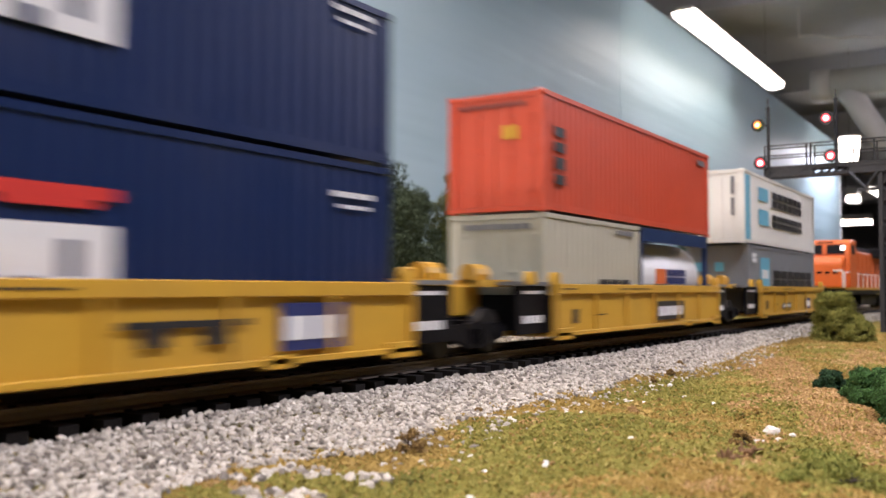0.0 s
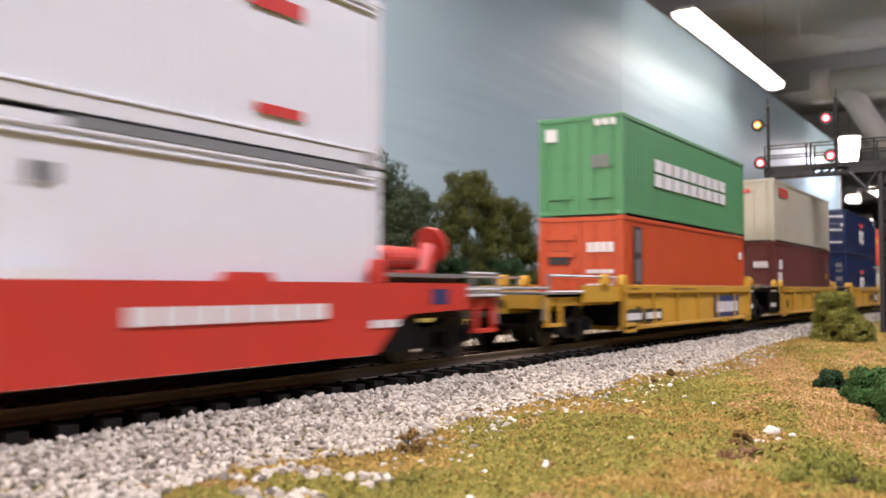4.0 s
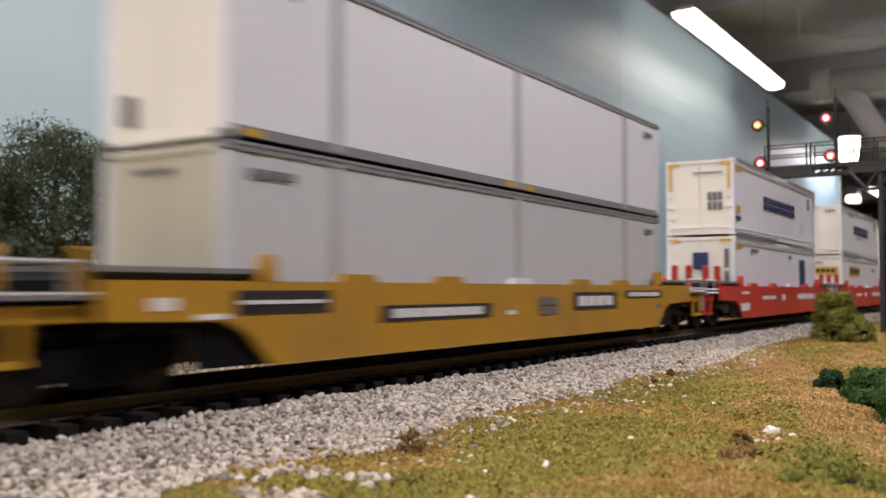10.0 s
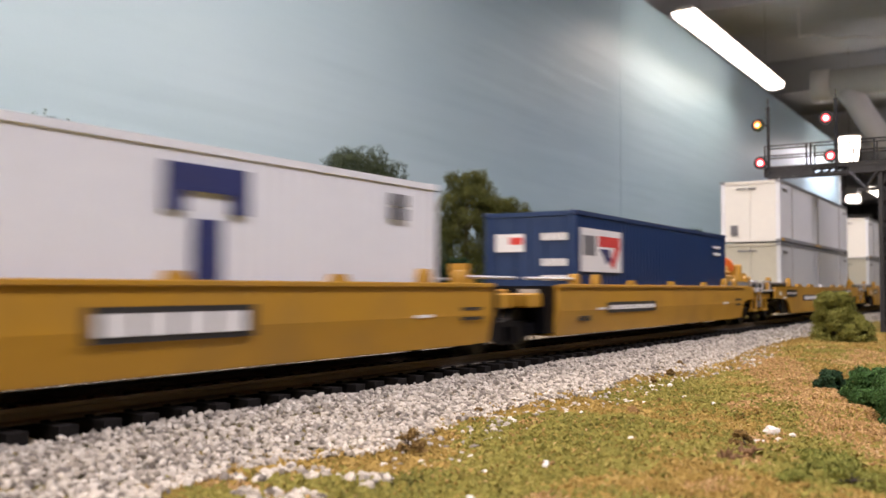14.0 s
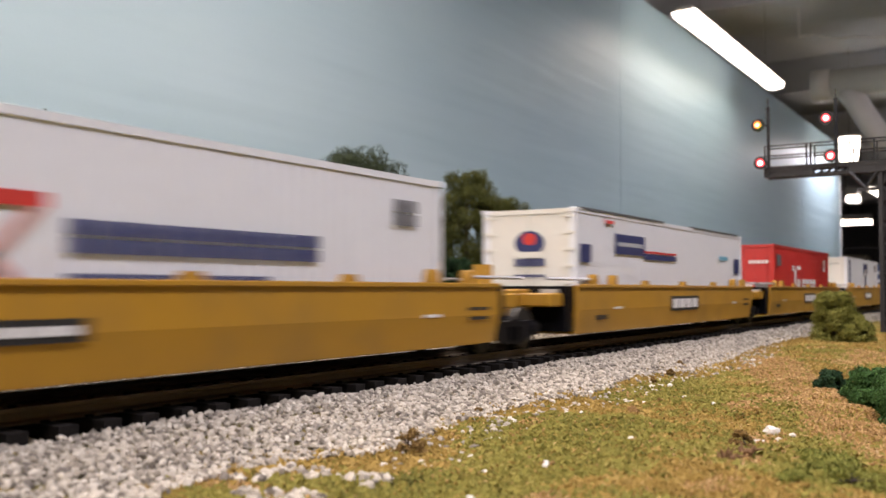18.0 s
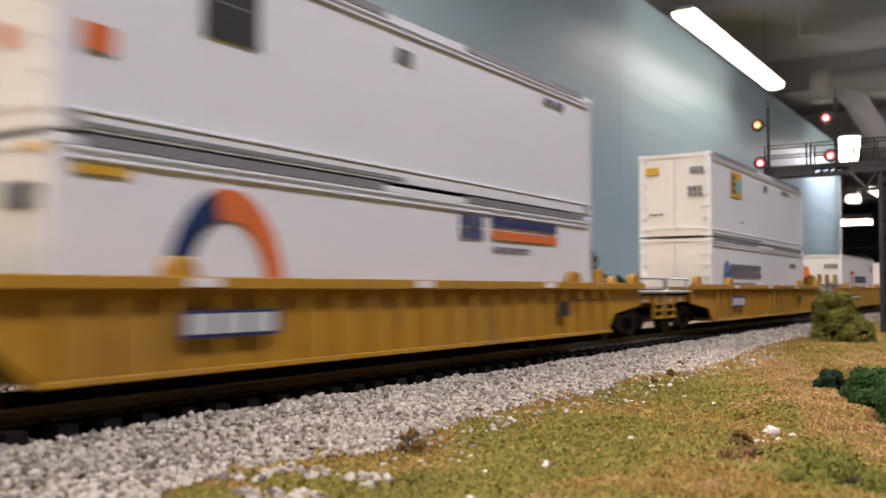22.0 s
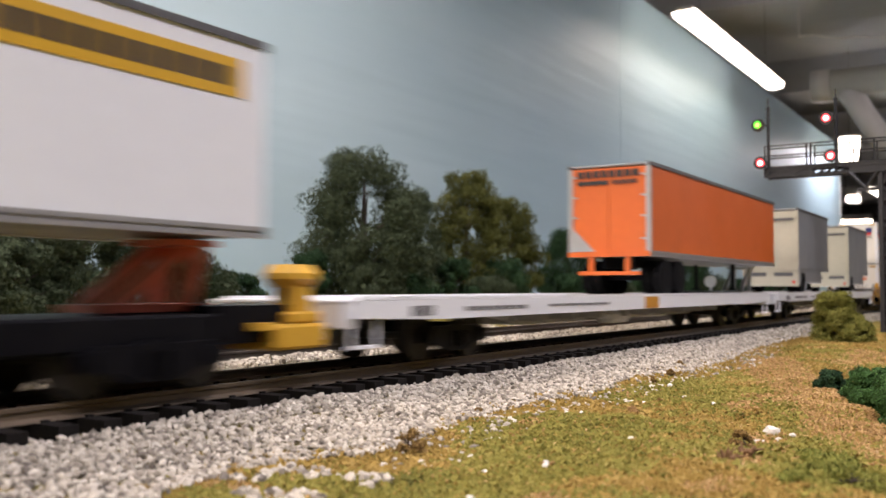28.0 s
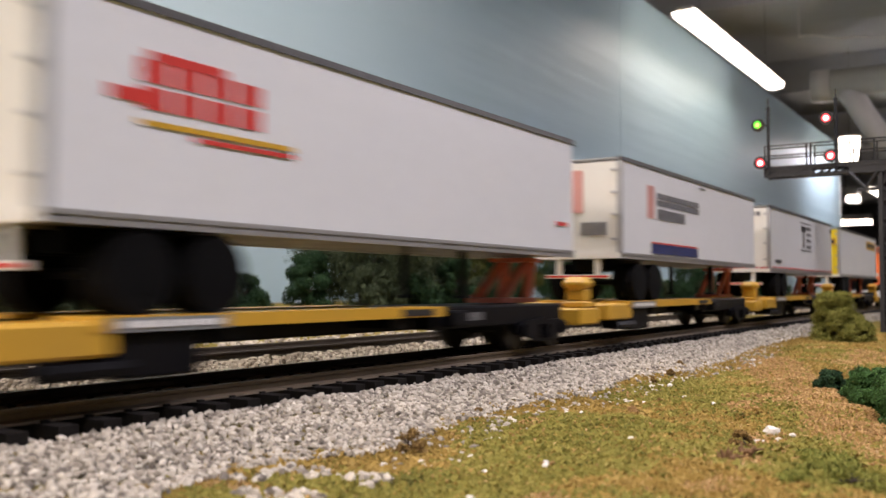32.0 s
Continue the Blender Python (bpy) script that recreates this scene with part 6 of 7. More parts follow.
def end_text(c, rows):
    for k, (n, y0, y1, z0, z1, m) in enumerate(rows):
        if n < 0:
            bm = bmesh.new()
            x = -0.00012 - 0.00003 * k
            ring = [(x, (y0 + y1) / 2 + (y1 - y0) / 2 * math.cos(a * math.tau / 20), (z0 + z1) / 2 + (z1 - z0) / 2 * math.sin(a * math.tau / 20)) for a in range(20)]
            va, vb = [bm.verts.new(p) for p in ring], [bm.verts.new((p[0] - 0.00014, p[1], p[2])) for p in ring]
            bm.faces.new(va), bm.faces.new(vb[::-1])
            for a in range(20):
                bm.faces.new((va[a], va[(a + 1) % 20], vb[(a + 1) % 20], vb[a]))
            part("emblem", bm, m, c)
        else:
            end_mark(c, y0, y1, z0, z1, -0.00012 - 0.00003 * k, m, "lettering", "", n)


# grey and white pair
c = container(0.408, ZB, 0.140, 0.0297, M_MGREY, label="grey ocean container with large dark lettering")
side_text(c, [(0, 0.0190, 0.0360, 0.0095, 0.0245, M_DECAL_SKY), (0, 0.0215, 0.0335, 0.0150, 0.0190, M_DECAL_WHITE), (6, 0.0441, 0.1330, 0.011, 0.019, M_DECAL_BLACK), (3, 0.004, 0.012, 0.022, 0.026, M_DECAL_WHITE)])
end_text(c, [(1, -0.003, 0.001, 0.018, 0.022, M_DECAL_SKY), (1, 0.006, 0.010, 0.018, 0.022, M_DECAL_SKY)])
c = container(0.400, 0.0346, 0.150, 0.0322, M_CREAM_OR_WARM_LIT, label="pale ocean container with pale blue and black lettering")
side_text(c, [(0, 0.002, 0.010, 0.002, 0.030, M_DECAL_SKY), (0, 0.025, 0.0431, 0.0205, 0.0265, M_DECAL_SKY), (0, 0.025, 0.0431, 0.0095, 0.0165, M_DECAL_SKY), (6, 0.0509, 0.1170, 0.019, 0.0265, M_DECAL_BLACK), (7, 0.0509, 0.1170, 0.0095, 0.0155, M_DECAL_BLACK)])
end_text(c, [(2, 0.003, 0.012, 0.0175, 0.0205, M_DECAL_GOLD), (5, -0.010, -0.0085, 0.012, 0.029, M_DECAL_GREY)])
# orange over a grey half-length box and a tank
c = container(0.2085, ZB, 0.0665, 0.0297, M_BEIGE, ribs=18, label="short beige-grey container beside a tank container")
side_text(c, [(3, 0.0349, 0.0590, 0.0095, 0.0130, M_DECAL_BLACK), (4, 0.0476, 0.0614, 0.0262, 0.0275, M_DECAL_GREY)])
end_text(c, [(7, -0.010, 0.010, 0.0255, 0.0270, M_DECAL_GREY)])


def tank(q):
    t = root("tank_container", "silver tank in a dark blue container frame", "container", "containers on the train")
    L, h, y = 0.0700, 0.0297, 0.0139
    bm = bmesh.new()
    rod(bm, (0.004, 0, h * 0.5), (L - 0.004, 0, h * 0.5), 0.0118, None, 28)
    part("tank_shell", bm, M_ENAMEL, t, "silvery white tank shell", bevel=0.0004, smooth=True)
    for x in (0, L - 0.0016):
        bm = bmesh.new()
        for s in (-1, 1):
            box(bm, x, x + 0.0016, *sorted((s * y, s * (y - 0.0016))), 0, h)
            rod(bm, (x + 0.0008, s * (y - 0.001), 0.001), (x + 0.0008, s * 0.003, h * 0.5), 0.0006, None, 5)
        box(bm, x, x + 0.0016, -y, y, 0, 0.0016)
        box(bm, x, x + 0.0016, -y, y, h - 0.0016, h)
        part("end_frame", bm, M_BLUE, t)
    for s in (-1, 1):
        for z0, z1 in ((0, 0.0016), (h - 0.0042, h)):
            boxpart("side_rail", (0.0016, L - 0.0016, *sorted((s * y, s * (y - 0.0014))), z0, z1), M_BLUE, t)
    side_mark(t, 0.0193, 0.029, 0.012, 0.017, -0.0119, M_DECAL_ORANGE)
    letters(t, 5, 0.030, 0.0507, 0.012, 0.017, -0.0119, M_DECAL_NAVY)
    on_train(t, q, ZB)


tank(0.2765)
c = container(0.2080, 0.0346, 0.1405, 0.0313, M_ORANGE, label="orange-red ocean container with dark upright lettering")
side_text(c, [(0, 0.0066, 0.0128, 0.020, 0.0225, M_DECAL_BLACK), (0, 0.0066, 0.0128, 0.016, 0.0185, M_DECAL_BLACK), (0, 0.0066, 0.0128, 0.0115, 0.0145, M_DECAL_BLACK), (0, 0.0066, 0.0128, 0.0075, 0.010, M_DECAL_BLACK), (3, 0.127, 0.136, 0.026, 0.028, M_DECAL_GREY)])
end_text(c, [(3, -0.007, -0.002, 0.019, 0.0225, M_DECAL_GOLD), (9, -0.009, 0.011, 0.0275, 0.0285, M_BROWN)])
# two navy boxes
for z, hh in ((ZB, 0.0332), (ZB + 0.0333, 0.0298)):
    c = container(0.0030, z, 0.1395, hh, M_NAVY, label="navy blue ocean container with a red and white emblem")
    side_text(c, [(0, 0.0563, 0.0772, 0.0218, 0.0235, M_DECAL_RED), (0, 0.0600, 0.0740, 0.0206, 0.0218, M_DECAL_RED), (0, 0.0570, 0.0768, 0.0095, 0.0185, M_DECAL_WHITE), (0, 0.0620, 0.0655, 0.0095, 0.0118, M_NAVY), (0, 0.0690, 0.0715, 0.0118, 0.0165, M_NAVY), (4, 0.1223, 0.134, 0.0265, 0.0275, M_DECAL_WHITE), (3, 0.1240, 0.133, 0.0245, 0.0252, M_DECAL_WHITE)])
    for k in range(5):
        for s in (-1, 1):
            boxpart("door_rib", (-0.0004, 0.0005, *sorted((s * 0.0015, s * 0.0115)), 0.005 + k * 0.0045, 0.0066 + k * 0.0045), M_NAVY, c)
    if z == ZB:
        end_text(c, [(2, 0.0036, 0.0112, 0.0182, 0.0282, M_DECAL_WHITE), (1, -0.0118, -0.0078, 0.0215, 0.0275, M_DECAL_GREY), (1, -0.0118, -0.0078, 0.0135, 0.0200, M_DECAL_GREY)])
    else:
        end_text(c, [(4, 0.0035, 0.0125, 0.0195, 0.0235, M_DECAL_WHITE), (5, 0.0025, 0.0120, 0.0155, 0.0167, M_DECAL_WHITE), (6, -0.0125, -0.0015, 0.0240, 0.0256, M_DECAL_WHITE), (5, -0.0125, -0.0020, 0.0185, 0.0202, M_DECAL_WHITE), (5, -0.0120, -0.0025, 0.0155, 0.0167, M_DECAL_WHITE), (5, -0.0120, -0.0020, 0.0075, 0.0084, M_DECAL_WHITE)])
# beige over maroon
c = container(-0.1962, ZB, 0.1405, 0.0332, M_BROWN, label="maroon brown ocean container with white lettering")
side_text(c, [(0, 0.0090, 0.0160, 0.020, 0.0245, M_DECAL_WHITE), (0, 0.0065, 0.0155, 0.0145, 0.0185, M_DECAL_WHITE), (0, 0.0065, 0.0155, 0.0085, 0.0130, M_DECAL_WHITE), (3, 0.126, 0.131, 0.021, 0.0255, M_DECAL_GREY), (3, 0.126, 0.131, 0.0165, 0.019, M_DECAL_GOLD)])
end_text(c, [(3, 0.003, 0.0125, 0.0205, 0.0240, M_DECAL_WHITE), (5, -0.011, -0.004, 0.0205, 0.0235, M_DECAL_WHITE), (5, -0.011, -0.002, 0.0095, 0.0110, M_DECAL_WHITE)])
c = container(-0.1965, ZB + 0.0333, 0.1410, 0.0300, M_BEIGE, label="beige-grey ocean container with red lettering")
side_text(c, [(4, 0.0106, 0.0310, 0.0222, 0.0266, M_DECAL_RED)])
end_text(c, [(4, -0.003, 0.007, 0.0235, 0.0252, M_DECAL_RED)])
# green over brick red
c = container(-0.3890, ZB, 0.1375, 0.0326, M_BRICK, label="brick red ocean container with dark side lettering")
side_text(c, [(0, 0.0087, 0.0158, 0.0035, 0.0295, M_DECAL_BLACK), (0, 0.0098, 0.0147, 0.0215, 0.0285, M_DECAL_GREY), (0, 0.0098, 0.0147, 0.0125, 0.0195, M_DECAL_GREY), (0, 0.0098, 0.0147, 0.0045, 0.0105, M_DECAL_GREY), (3, 0.128, 0.133, 0.0225, 0.0255, M_DECAL_WHITE), (0, 0.129, 0.132, 0.0035, 0.0075, M_DECAL_GOLD)])
end_text(c, [(1, 0.0035, 0.0105, 0.0178, 0.0220, M_DECAL_BLACK), (4, -0.011, -0.002, 0.0215, 0.0245, M_DECAL_WHITE), (4, -0.011, -0.002, 0.0150, 0.0162, M_DECAL_WHITE), (4, -0.011, -0.002, 0.0105, 0.0118, M_DECAL_WHITE)])
for k in range(5):
    boxpart("door_rib", (-0.0004, 0.0005, 0.0015, 0.0118, 0.0045 + k * 0.0052, 0.0062 + k * 0.0052), M_BRICK, c)
c = container(-0.3890, ZB + 0.0327, 0.1375, 0.0310, M_GREEN, label="green ocean container with large white lettering")
side_text(c, [(9, 0.0279, 0.1110, 0.0110, 0.0200, M_DECAL_WHITE)])
end_text(c, [(1, 0.0075, 0.0115, 0.0235, 0.0275, M_DECAL_WHITE), (3, -0.012, -0.0045, 0.0275, 0.0295, M_DECAL_WHITE), (2, -0.0095, -0.0035, 0.0145, 0.0185, M_GREY)])
for k in range(2):
    boxpart("door_rib", (-0.0004, 0.0005, *((-0.0105, -0.0030) if k else (0.0025, 0.0100)), 0.0052, 0.0066), M_GREEN, c)

# ---- three red well cars ----
RED_DECALS = [(-0.0830, -0.0690, 0.0062, 0.0092, None, 3, M_DECAL_WHITE), (0.0242, 0.0655, 0.0100, 0.0126, None, 8, M_DECAL_WHITE), (-0.0472, -0.0225, 0.0104, 0.0120, None, 9, M_DECAL_WHITE),
              (-0.082, -0.070, 0.0130, 0.0140, None, 4, M_DECAL_WHITE), (-0.0102, -0.0030, 0.0096, 0.0125, None, 2, M_DECAL_WHITE), (0.097, 0.103, 0.0120, 0.0150, M_DECAL_NAVY, 0, None), (0.077, 0.086, 0.0080, 0.0094, None, 3, M_DECAL_WHITE)]
for qq in (-0.595, -0.8525, -1.109):
    plate_car(qq, 0.1110, M_RED, "bright red well car with white lettering", "red well cars", 0.0165, RED_DECALS, guide_xs=(-0.060, -0.024, 0.012, 0.047), white_guide=2)


def domestic(q, z, L, h, label, mat=M_WHITE, w=0.0285, gold=False, plain=False):
    """White domestic box with fine ribs, dark rails and a door end tinted cream for warm lamplight."""
    c = container(q, z, L, h, mat, w, 96, 0.00005, M_CREAM_OR_WARM_LIT, label, rail=mat, door_bars=False)
    for s in (-1, 1):
        for k in range(7):
            boxpart("hinge", (-0.0002, 0.0006, *sorted((s * (w / 2 - 0.0004), s * (w / 2 - 0.0034))), h * (0.08 + 0.14 * k), h * (0.08 + 0.14 * k) + 0.0006), M_CREAM_OR_WARM_LIT, c)
    for z0, z1, o in () if plain else ((0.0026, 0.0031, 0.00025), (h - 0.0031, h - 0.0026, 0.00025), (h - 0.0019, h - 0.0014, 0.0002)):
        boxpart("side_moulding", (0.002, L - 0.002, -w / 2 - o, -w / 2 + 0.0002, z0, z1), mat, c, bevel=0.0001)
    for x0, x1 in ((0.004, L * 0.42), (L * 0.60, L - 0.006)):
        boxpart("roof_edge", (x0, x1, -w / 2 - 0.0002, -w / 2 + 0.0018, h - (0.0004 if plain else 0.0012), h + 0.0003), M_MGREY if not plain else M_DGREY, c)
    for x0, x1 in ((0.0, 0.004), (L - 0.006, L - 0.001)):
        boxpart("corner_plate", (x0 + 0.001, x1, -w / 2 - 0.00022, -w / 2, 0.0004, 0.0026), M_LGREY, c)
    boxpart("lower_seam", (0.004, L * 0.46, -w / 2 - 0.00015, -w / 2 + 0.0002, 0.0007, 0.0014), M_MGREY, c)
    bump_row = [(-0.0105 + k * 0.0022) for k in range(10)]
    for yy in bump_row:
        boxpart("door_lug", (-0.0003, 0.0006, yy, yy + 0.0011, 0.0030, 0.0036), M_CREAM_OR_WARM_LIT, c)
    if gold:
        for s in (-1, 1):
            end_mark(c, *sorted((s * 0.0085, s * 0.0132)), h - 0.0022, h - 0.0012, -0.00012, M_DECAL_GOLD, "marking")
        side_mark(c, 0.003, 0.012, h - 0.0048, h - 0.0036, -w / 2 - 0.00002, M_DECAL_GOLD)
    return c


FL, FU = 0.0322, 0.0323
c = domestic(-0.6785, ZB, 0.167, FL, "white domestic container with a red and blue shield")
side_text(c, [(0, 0.0296, 0.0392, 0.0185, 0.0225, M_DECAL_NAVY), (0, 0.0305, 0.0383, 0.0125, 0.0182, M_DECAL_RED), (4, 0.028, 0.040, 0.0252, 0.0262, M_DECAL_GREY), (2, 0.095, 0.099, 0.0235, 0.026, M_DECAL_GREY)], 0.0285)
end_text(c, [(1, -0.0025, 0.0030, 0.0200, 0.0235, M_DECAL_NAVY), (1, -0.0020, 0.0025, 0.0175, 0.0198, M_DECAL_RED), (3, -0.0115, -0.0085, 0.012, 0.028, M_DECAL_GREY)])
c = domestic(-0.6785, ZB + FL + 0.0005, 0.167, FU - 0.0005, "white domestic container with orange-red corner bars")
side_text(c, [(0, 0.0217, 0.0273, 0.003, 0.0275, M_DECAL_RED), (0, 0.132, 0.145, 0.0225, 0.0250, M_DECAL_RED), (0, 0.134, 0.145, 0.0055, 0.0072, M_DECAL_RED)], 0.0285)
end_text(c, [(1, 0.002, 0.011, 0.0272, 0.0285, M_DECAL_ORANGE), (1, -0.0115, -0.0065, 0.0165, 0.0285, M_DECAL_ORANGE), (1, -0.004, 0.0055, 0.0112, 0.0130, M_DECAL_ORANGE), (2, -0.002, 0.003, 0.0155, 0.0175, M_DECAL_RED)])

c = domestic(-0.9363, ZB, 0.167, FL, "white domestic container with black and gold panels")
side_text(c, [(0, 0.0274, 0.0713, 0.0190, 0.0255, M_DECAL_GOLD), (10, 0.0305, 0.0690, 0.0205, 0.0240, M_DECAL_BLACK), (3, 0.130, 0.142, 0.0235, 0.0248, M_DECAL_GREY)], 0.0285)
end_text(c, [(1, -0.0118, 0.0118, 0.0200, 0.0245, M_DECAL_GOLD), (7, -0.0100, 0.0110, 0.0212, 0.0233, M_DECAL_BLACK), (1, -0.0030, 0.0015, 0.0270, 0.0280, M_DECAL_GREY)])
c = domestic(-0.9363, ZB + FL + 0.0005, 0.167, FU - 0.0005, "white domestic container with dark blue lettering")
side_text(c, [(7, 0.0485, 0.1135, 0.0150, 0.0212, M_DECAL_NAVY), (6, 0.0572, 0.0802, 0.0125, 0.0134, M_DECAL_SKY), (3, 0.030, 0.045, 0.0265, 0.0275, M_DECAL_GREY), (2, 0.146, 0.151, 0.0225, 0.0275, M_DECAL_GREY)], 0.0285)
end_text(c, [(3, 0.0025, 0.0105, 0.0225, 0.0270, M_DECAL_NAVY), (3, -0.0105, -0.0040, 0.0275, 0.0290, M_DECAL_GREY)])

c = domestic(-1.1905, ZB, 0.167, FL, "white domestic container with dark blue window-like panels", gold=True)
side_text(c, [(0, 0.125, 0.1384, 0.0105, 0.0255, M_DECAL_NAVY), (0, 0.126, 0.1374, 0.0178, 0.0181, M_DECAL_GREY), (4, 0.027, 0.0392, 0.0262, 0.0278, M_DECAL_GREY), (1, 0.100, 0.105, 0.025, 0.027, M_DECAL_GREY)], 0.0285)
end_text(c, [(1, -0.0035, 0.0030, 0.0185, 0.0255, M_DECAL_NAVY), (2, -0.0120, -0.0100, 0.010, 0.027, M_DECAL_GREY)])
c = domestic(-1.1905, ZB + FL + 0.0005, 0.167, FU - 0.0005, "white domestic container with dark blue lettering and gold corners", gold=True)
side_text(c, [(7, 0.050, 0.1160, 0.0138, 0.0200, M_DECAL_NAVY), (0, 0.004, 0.009, 0.0095, 0.0125, M_DECAL_GOLD), (0, 0.003, 0.010, 0.0065, 0.0080, M_DECAL_NAVY), (2, 0.148, 0.152, 0.0205, 0.0265, M_DECAL_GREY)], 0.0285)
end_text(c, [(3, -0.0095, -0.0030, 0.0105, 0.0180, M_DECAL_GREY), (1, -0.0130, -0.0118, 0.019, 0.030, M_DECAL_GOLD), (1, 0.0118, 0.0130, 0.019, 0.030, M_DECAL_GOLD), (6, -0.0095, 0.003, 0.0258, 0.0266, M_DECAL_GREY)])

# ---- two golden single well cars with long pale boxes ----
GOLD_DECALS = [(-0.0965, -0.0745, 0.0112, 0.0148, M_DECAL_BLACK, 0, M_DECAL_WHITE), (-0.0955, -0.0755, 0.0127, 0.0133, None, 9, M_DECAL_WHITE), (-0.0600, -0.0195, 0.0090, 0.0120, M_DECAL_BLACK, 8, M_DECAL_WHITE), (0.0238, 0.0527, 0.0096, 0.0142, M_DECAL_BLACK, 4, M_DECAL_WHITE), (0.0596, 0.0906, 0.0124, 0.0146, M_DECAL_BLACK, 8, M_DECAL_WHITE),
               (0.004, 0.014, 0.0090, 0.0130, None, 3, M_DECAL_GREY), (-0.012, -0.008, 0.0092, 0.0102, M_DECAL_WHITE, 0, None), (-0.112, -0.108, 0.0120, 0.0138, M_DECAL_WHITE, 0, None), (-0.104, -0.098, 0.0106, 0.0114, M_DECAL_WHITE, 0, None), (0.086, 0.090, 0.0090, 0.0104, M_DECAL_GREY, 0, None)]
for qq, first in ((-1.378, True), (-1.6655, False)):
    plate_car(qq, 0.1200, M_OCHRE, "golden yellow well car with black and white placards", "golden plate well cars", 0.020, GOLD_DECALS, brake=not first, rear_box=True, guide_xs=(-0.066, -0.036, -0.004, 0.030, 0.058), white_guide=2)
    r = qq - 0.0965
    for z, hh, m, lab in ((ZB, 0.0330, M_REEFER, "long pale grey refrigerated container"), (ZB + 0.0333, 0.0306, M_WHITE, "long white refrigerated container")):
        # Door ends are tinted warmer than the sides, with the warm lamp's light in the colour.
        c = container(r, z, 0.193, hh, m, 0.0285, 24, 0.00008, M_CREAM_OR_WARM_LIT if m is M_WHITE else M_BEIGE, lab, rail=M_MGREY, door_bars=False)
        for x in (0.0260, 0.0940, 0.1625):
            boxpart("side_post", (x, x + 0.0022, -0.01435, -0.0135, 0.001, hh - 0.001), M_LGREY, c)
        boxpart("roof_edge", (0.001, 0.192, -0.01435, -0.0130, hh - 0.0004, hh + 0.0002), M_MGREY, c)
        letters(c, 4, 0.0055, 0.0164, hh - 0.0052, hh - 0.0038, -0.01427, M_DECAL_GREY)
        letters(c, 3, 0.180, 0.187, hh - 0.0052, hh - 0.0038, -0.01427, M_DECAL_GREY)
        end_text(c, [(6, -0.003, 0.0065, hh - 0.0045, hh - 0.0035, M_DECAL_GREY)] + ([(1, 0.006, 0.0095, 0.0035, 0.0085, M_DECAL_GREY)] if m is M_WHITE else []))
        if m is M_WHITE:
            for x in (0.004, 0.0890, 0.0985):
                side_mark(c, x, x + 0.004, 0.0008, 0.0020, -0.0143, M_DECAL_GOLD)

# ---- five articulated golden units with single boxes ----
PLAC = [(-0.0148, 0.0148, 0.0079, 0.0127, 4)]
LONGP = [(-0.030, 0.020, 0.0082, 0.0112, 9)]
panel_unit(-1.929, front_end=True, decals=[(-0.0566, -0.0175, 0.0084, 0.0114, 9)])
panel_unit(-2.139, decals=PLAC)
panel_unit(-2.3465, decals=PLAC)
panel_unit(-2.5570, decals=PLAC)
panel_unit(-2.7760, rear_end=True, decals=[(-0.0564, -0.0175, 0.0084, 0.0114, 9)])
HH = 0.0317
c = container(-2.0000, ZB, 0.143, HH, M_BLUE, label="blue ocean container with a white panel and red emblem", ribs=48)
side_text(c, [(0, 0.0030, 0.0324, 0.0150, 0.0270, M_DECAL_WHITE), (0, 0.0150, 0.0310, 0.0222, 0.0252, M_DECAL_RED), (0, 0.0045, 0.0130, 0.0195, 0.0250, M_DECAL_GREY), (3, 0.126, 0.136, 0.0258, 0.0268, M_DECAL_WHITE), (3, 0.126, 0.136, 0.0232, 0.0242, M_DECAL_WHITE)])
end_text(c, [(1, 0.0015, 0.0105, 0.0205, 0.0255, M_DECAL_WHITE), (1, 0.0020, 0.0060, 0.0225, 0.0245, M_DECAL_RED), (4, -0.0115, -0.0035, 0.0235, 0.0255, M_DECAL_WHITE), (4, -0.0115, -0.0035, 0.0165, 0.0185, M_DECAL_WHITE), (4, -0.0115, -0.0035, 0.0125, 0.0140, M_DECAL_WHITE)])
for pts, m in (([(0.0310, 0.0222), (0.0275, 0.0222), (0.0235, 0.0172), (0.0262, 0.0160)], M_DECAL_RED), ([(0.0228, 0.0215), (0.0160, 0.0215), (0.0215, 0.0172), (0.0240, 0.0186)], M_DECAL_NAVY)):
    bm = bmesh.new()
    prism(bm, pts, -0.01432, -0.01415)
    part("emblem", bm, m, c)
c = container(-2.2095, ZB, 0.1410, HH, M_WHITE, end_mat=M_CREAM_OR_WARM_LIT, label="white ocean container with dark blue geometric marks", ribs=48)
side_text(c, [*[(0, 0.0080, 0.0133, 0.0095 + 0.0042 * k, 0.0128 + 0.0042 * k, M_DECAL_NAVY) for k in range(5)], (0, 0.0700, 0.0867, 0.0245, 0.0285, M_DECAL_NAVY), (0, 0.0755, 0.0810, 0.0095, 0.0205, M_DECAL_NAVY), (0, 0.0700, 0.0740, 0.0215, 0.0245, M_DECAL_NAVY), (0, 0.0827, 0.0867, 0.0215, 0.0245, M_DECAL_NAVY), (2, 0.124, 0.1305, 0.0235, 0.0285, M_DECAL_GREY)])
end_text(c, [(12, -0.009, 0.011, 0.0270, 0.0275, M_DECAL_GREY)])
c = container(-2.4145, ZB, 0.1380, HH, M_KRED, label="bright red ocean container with white lettering", ribs=48)
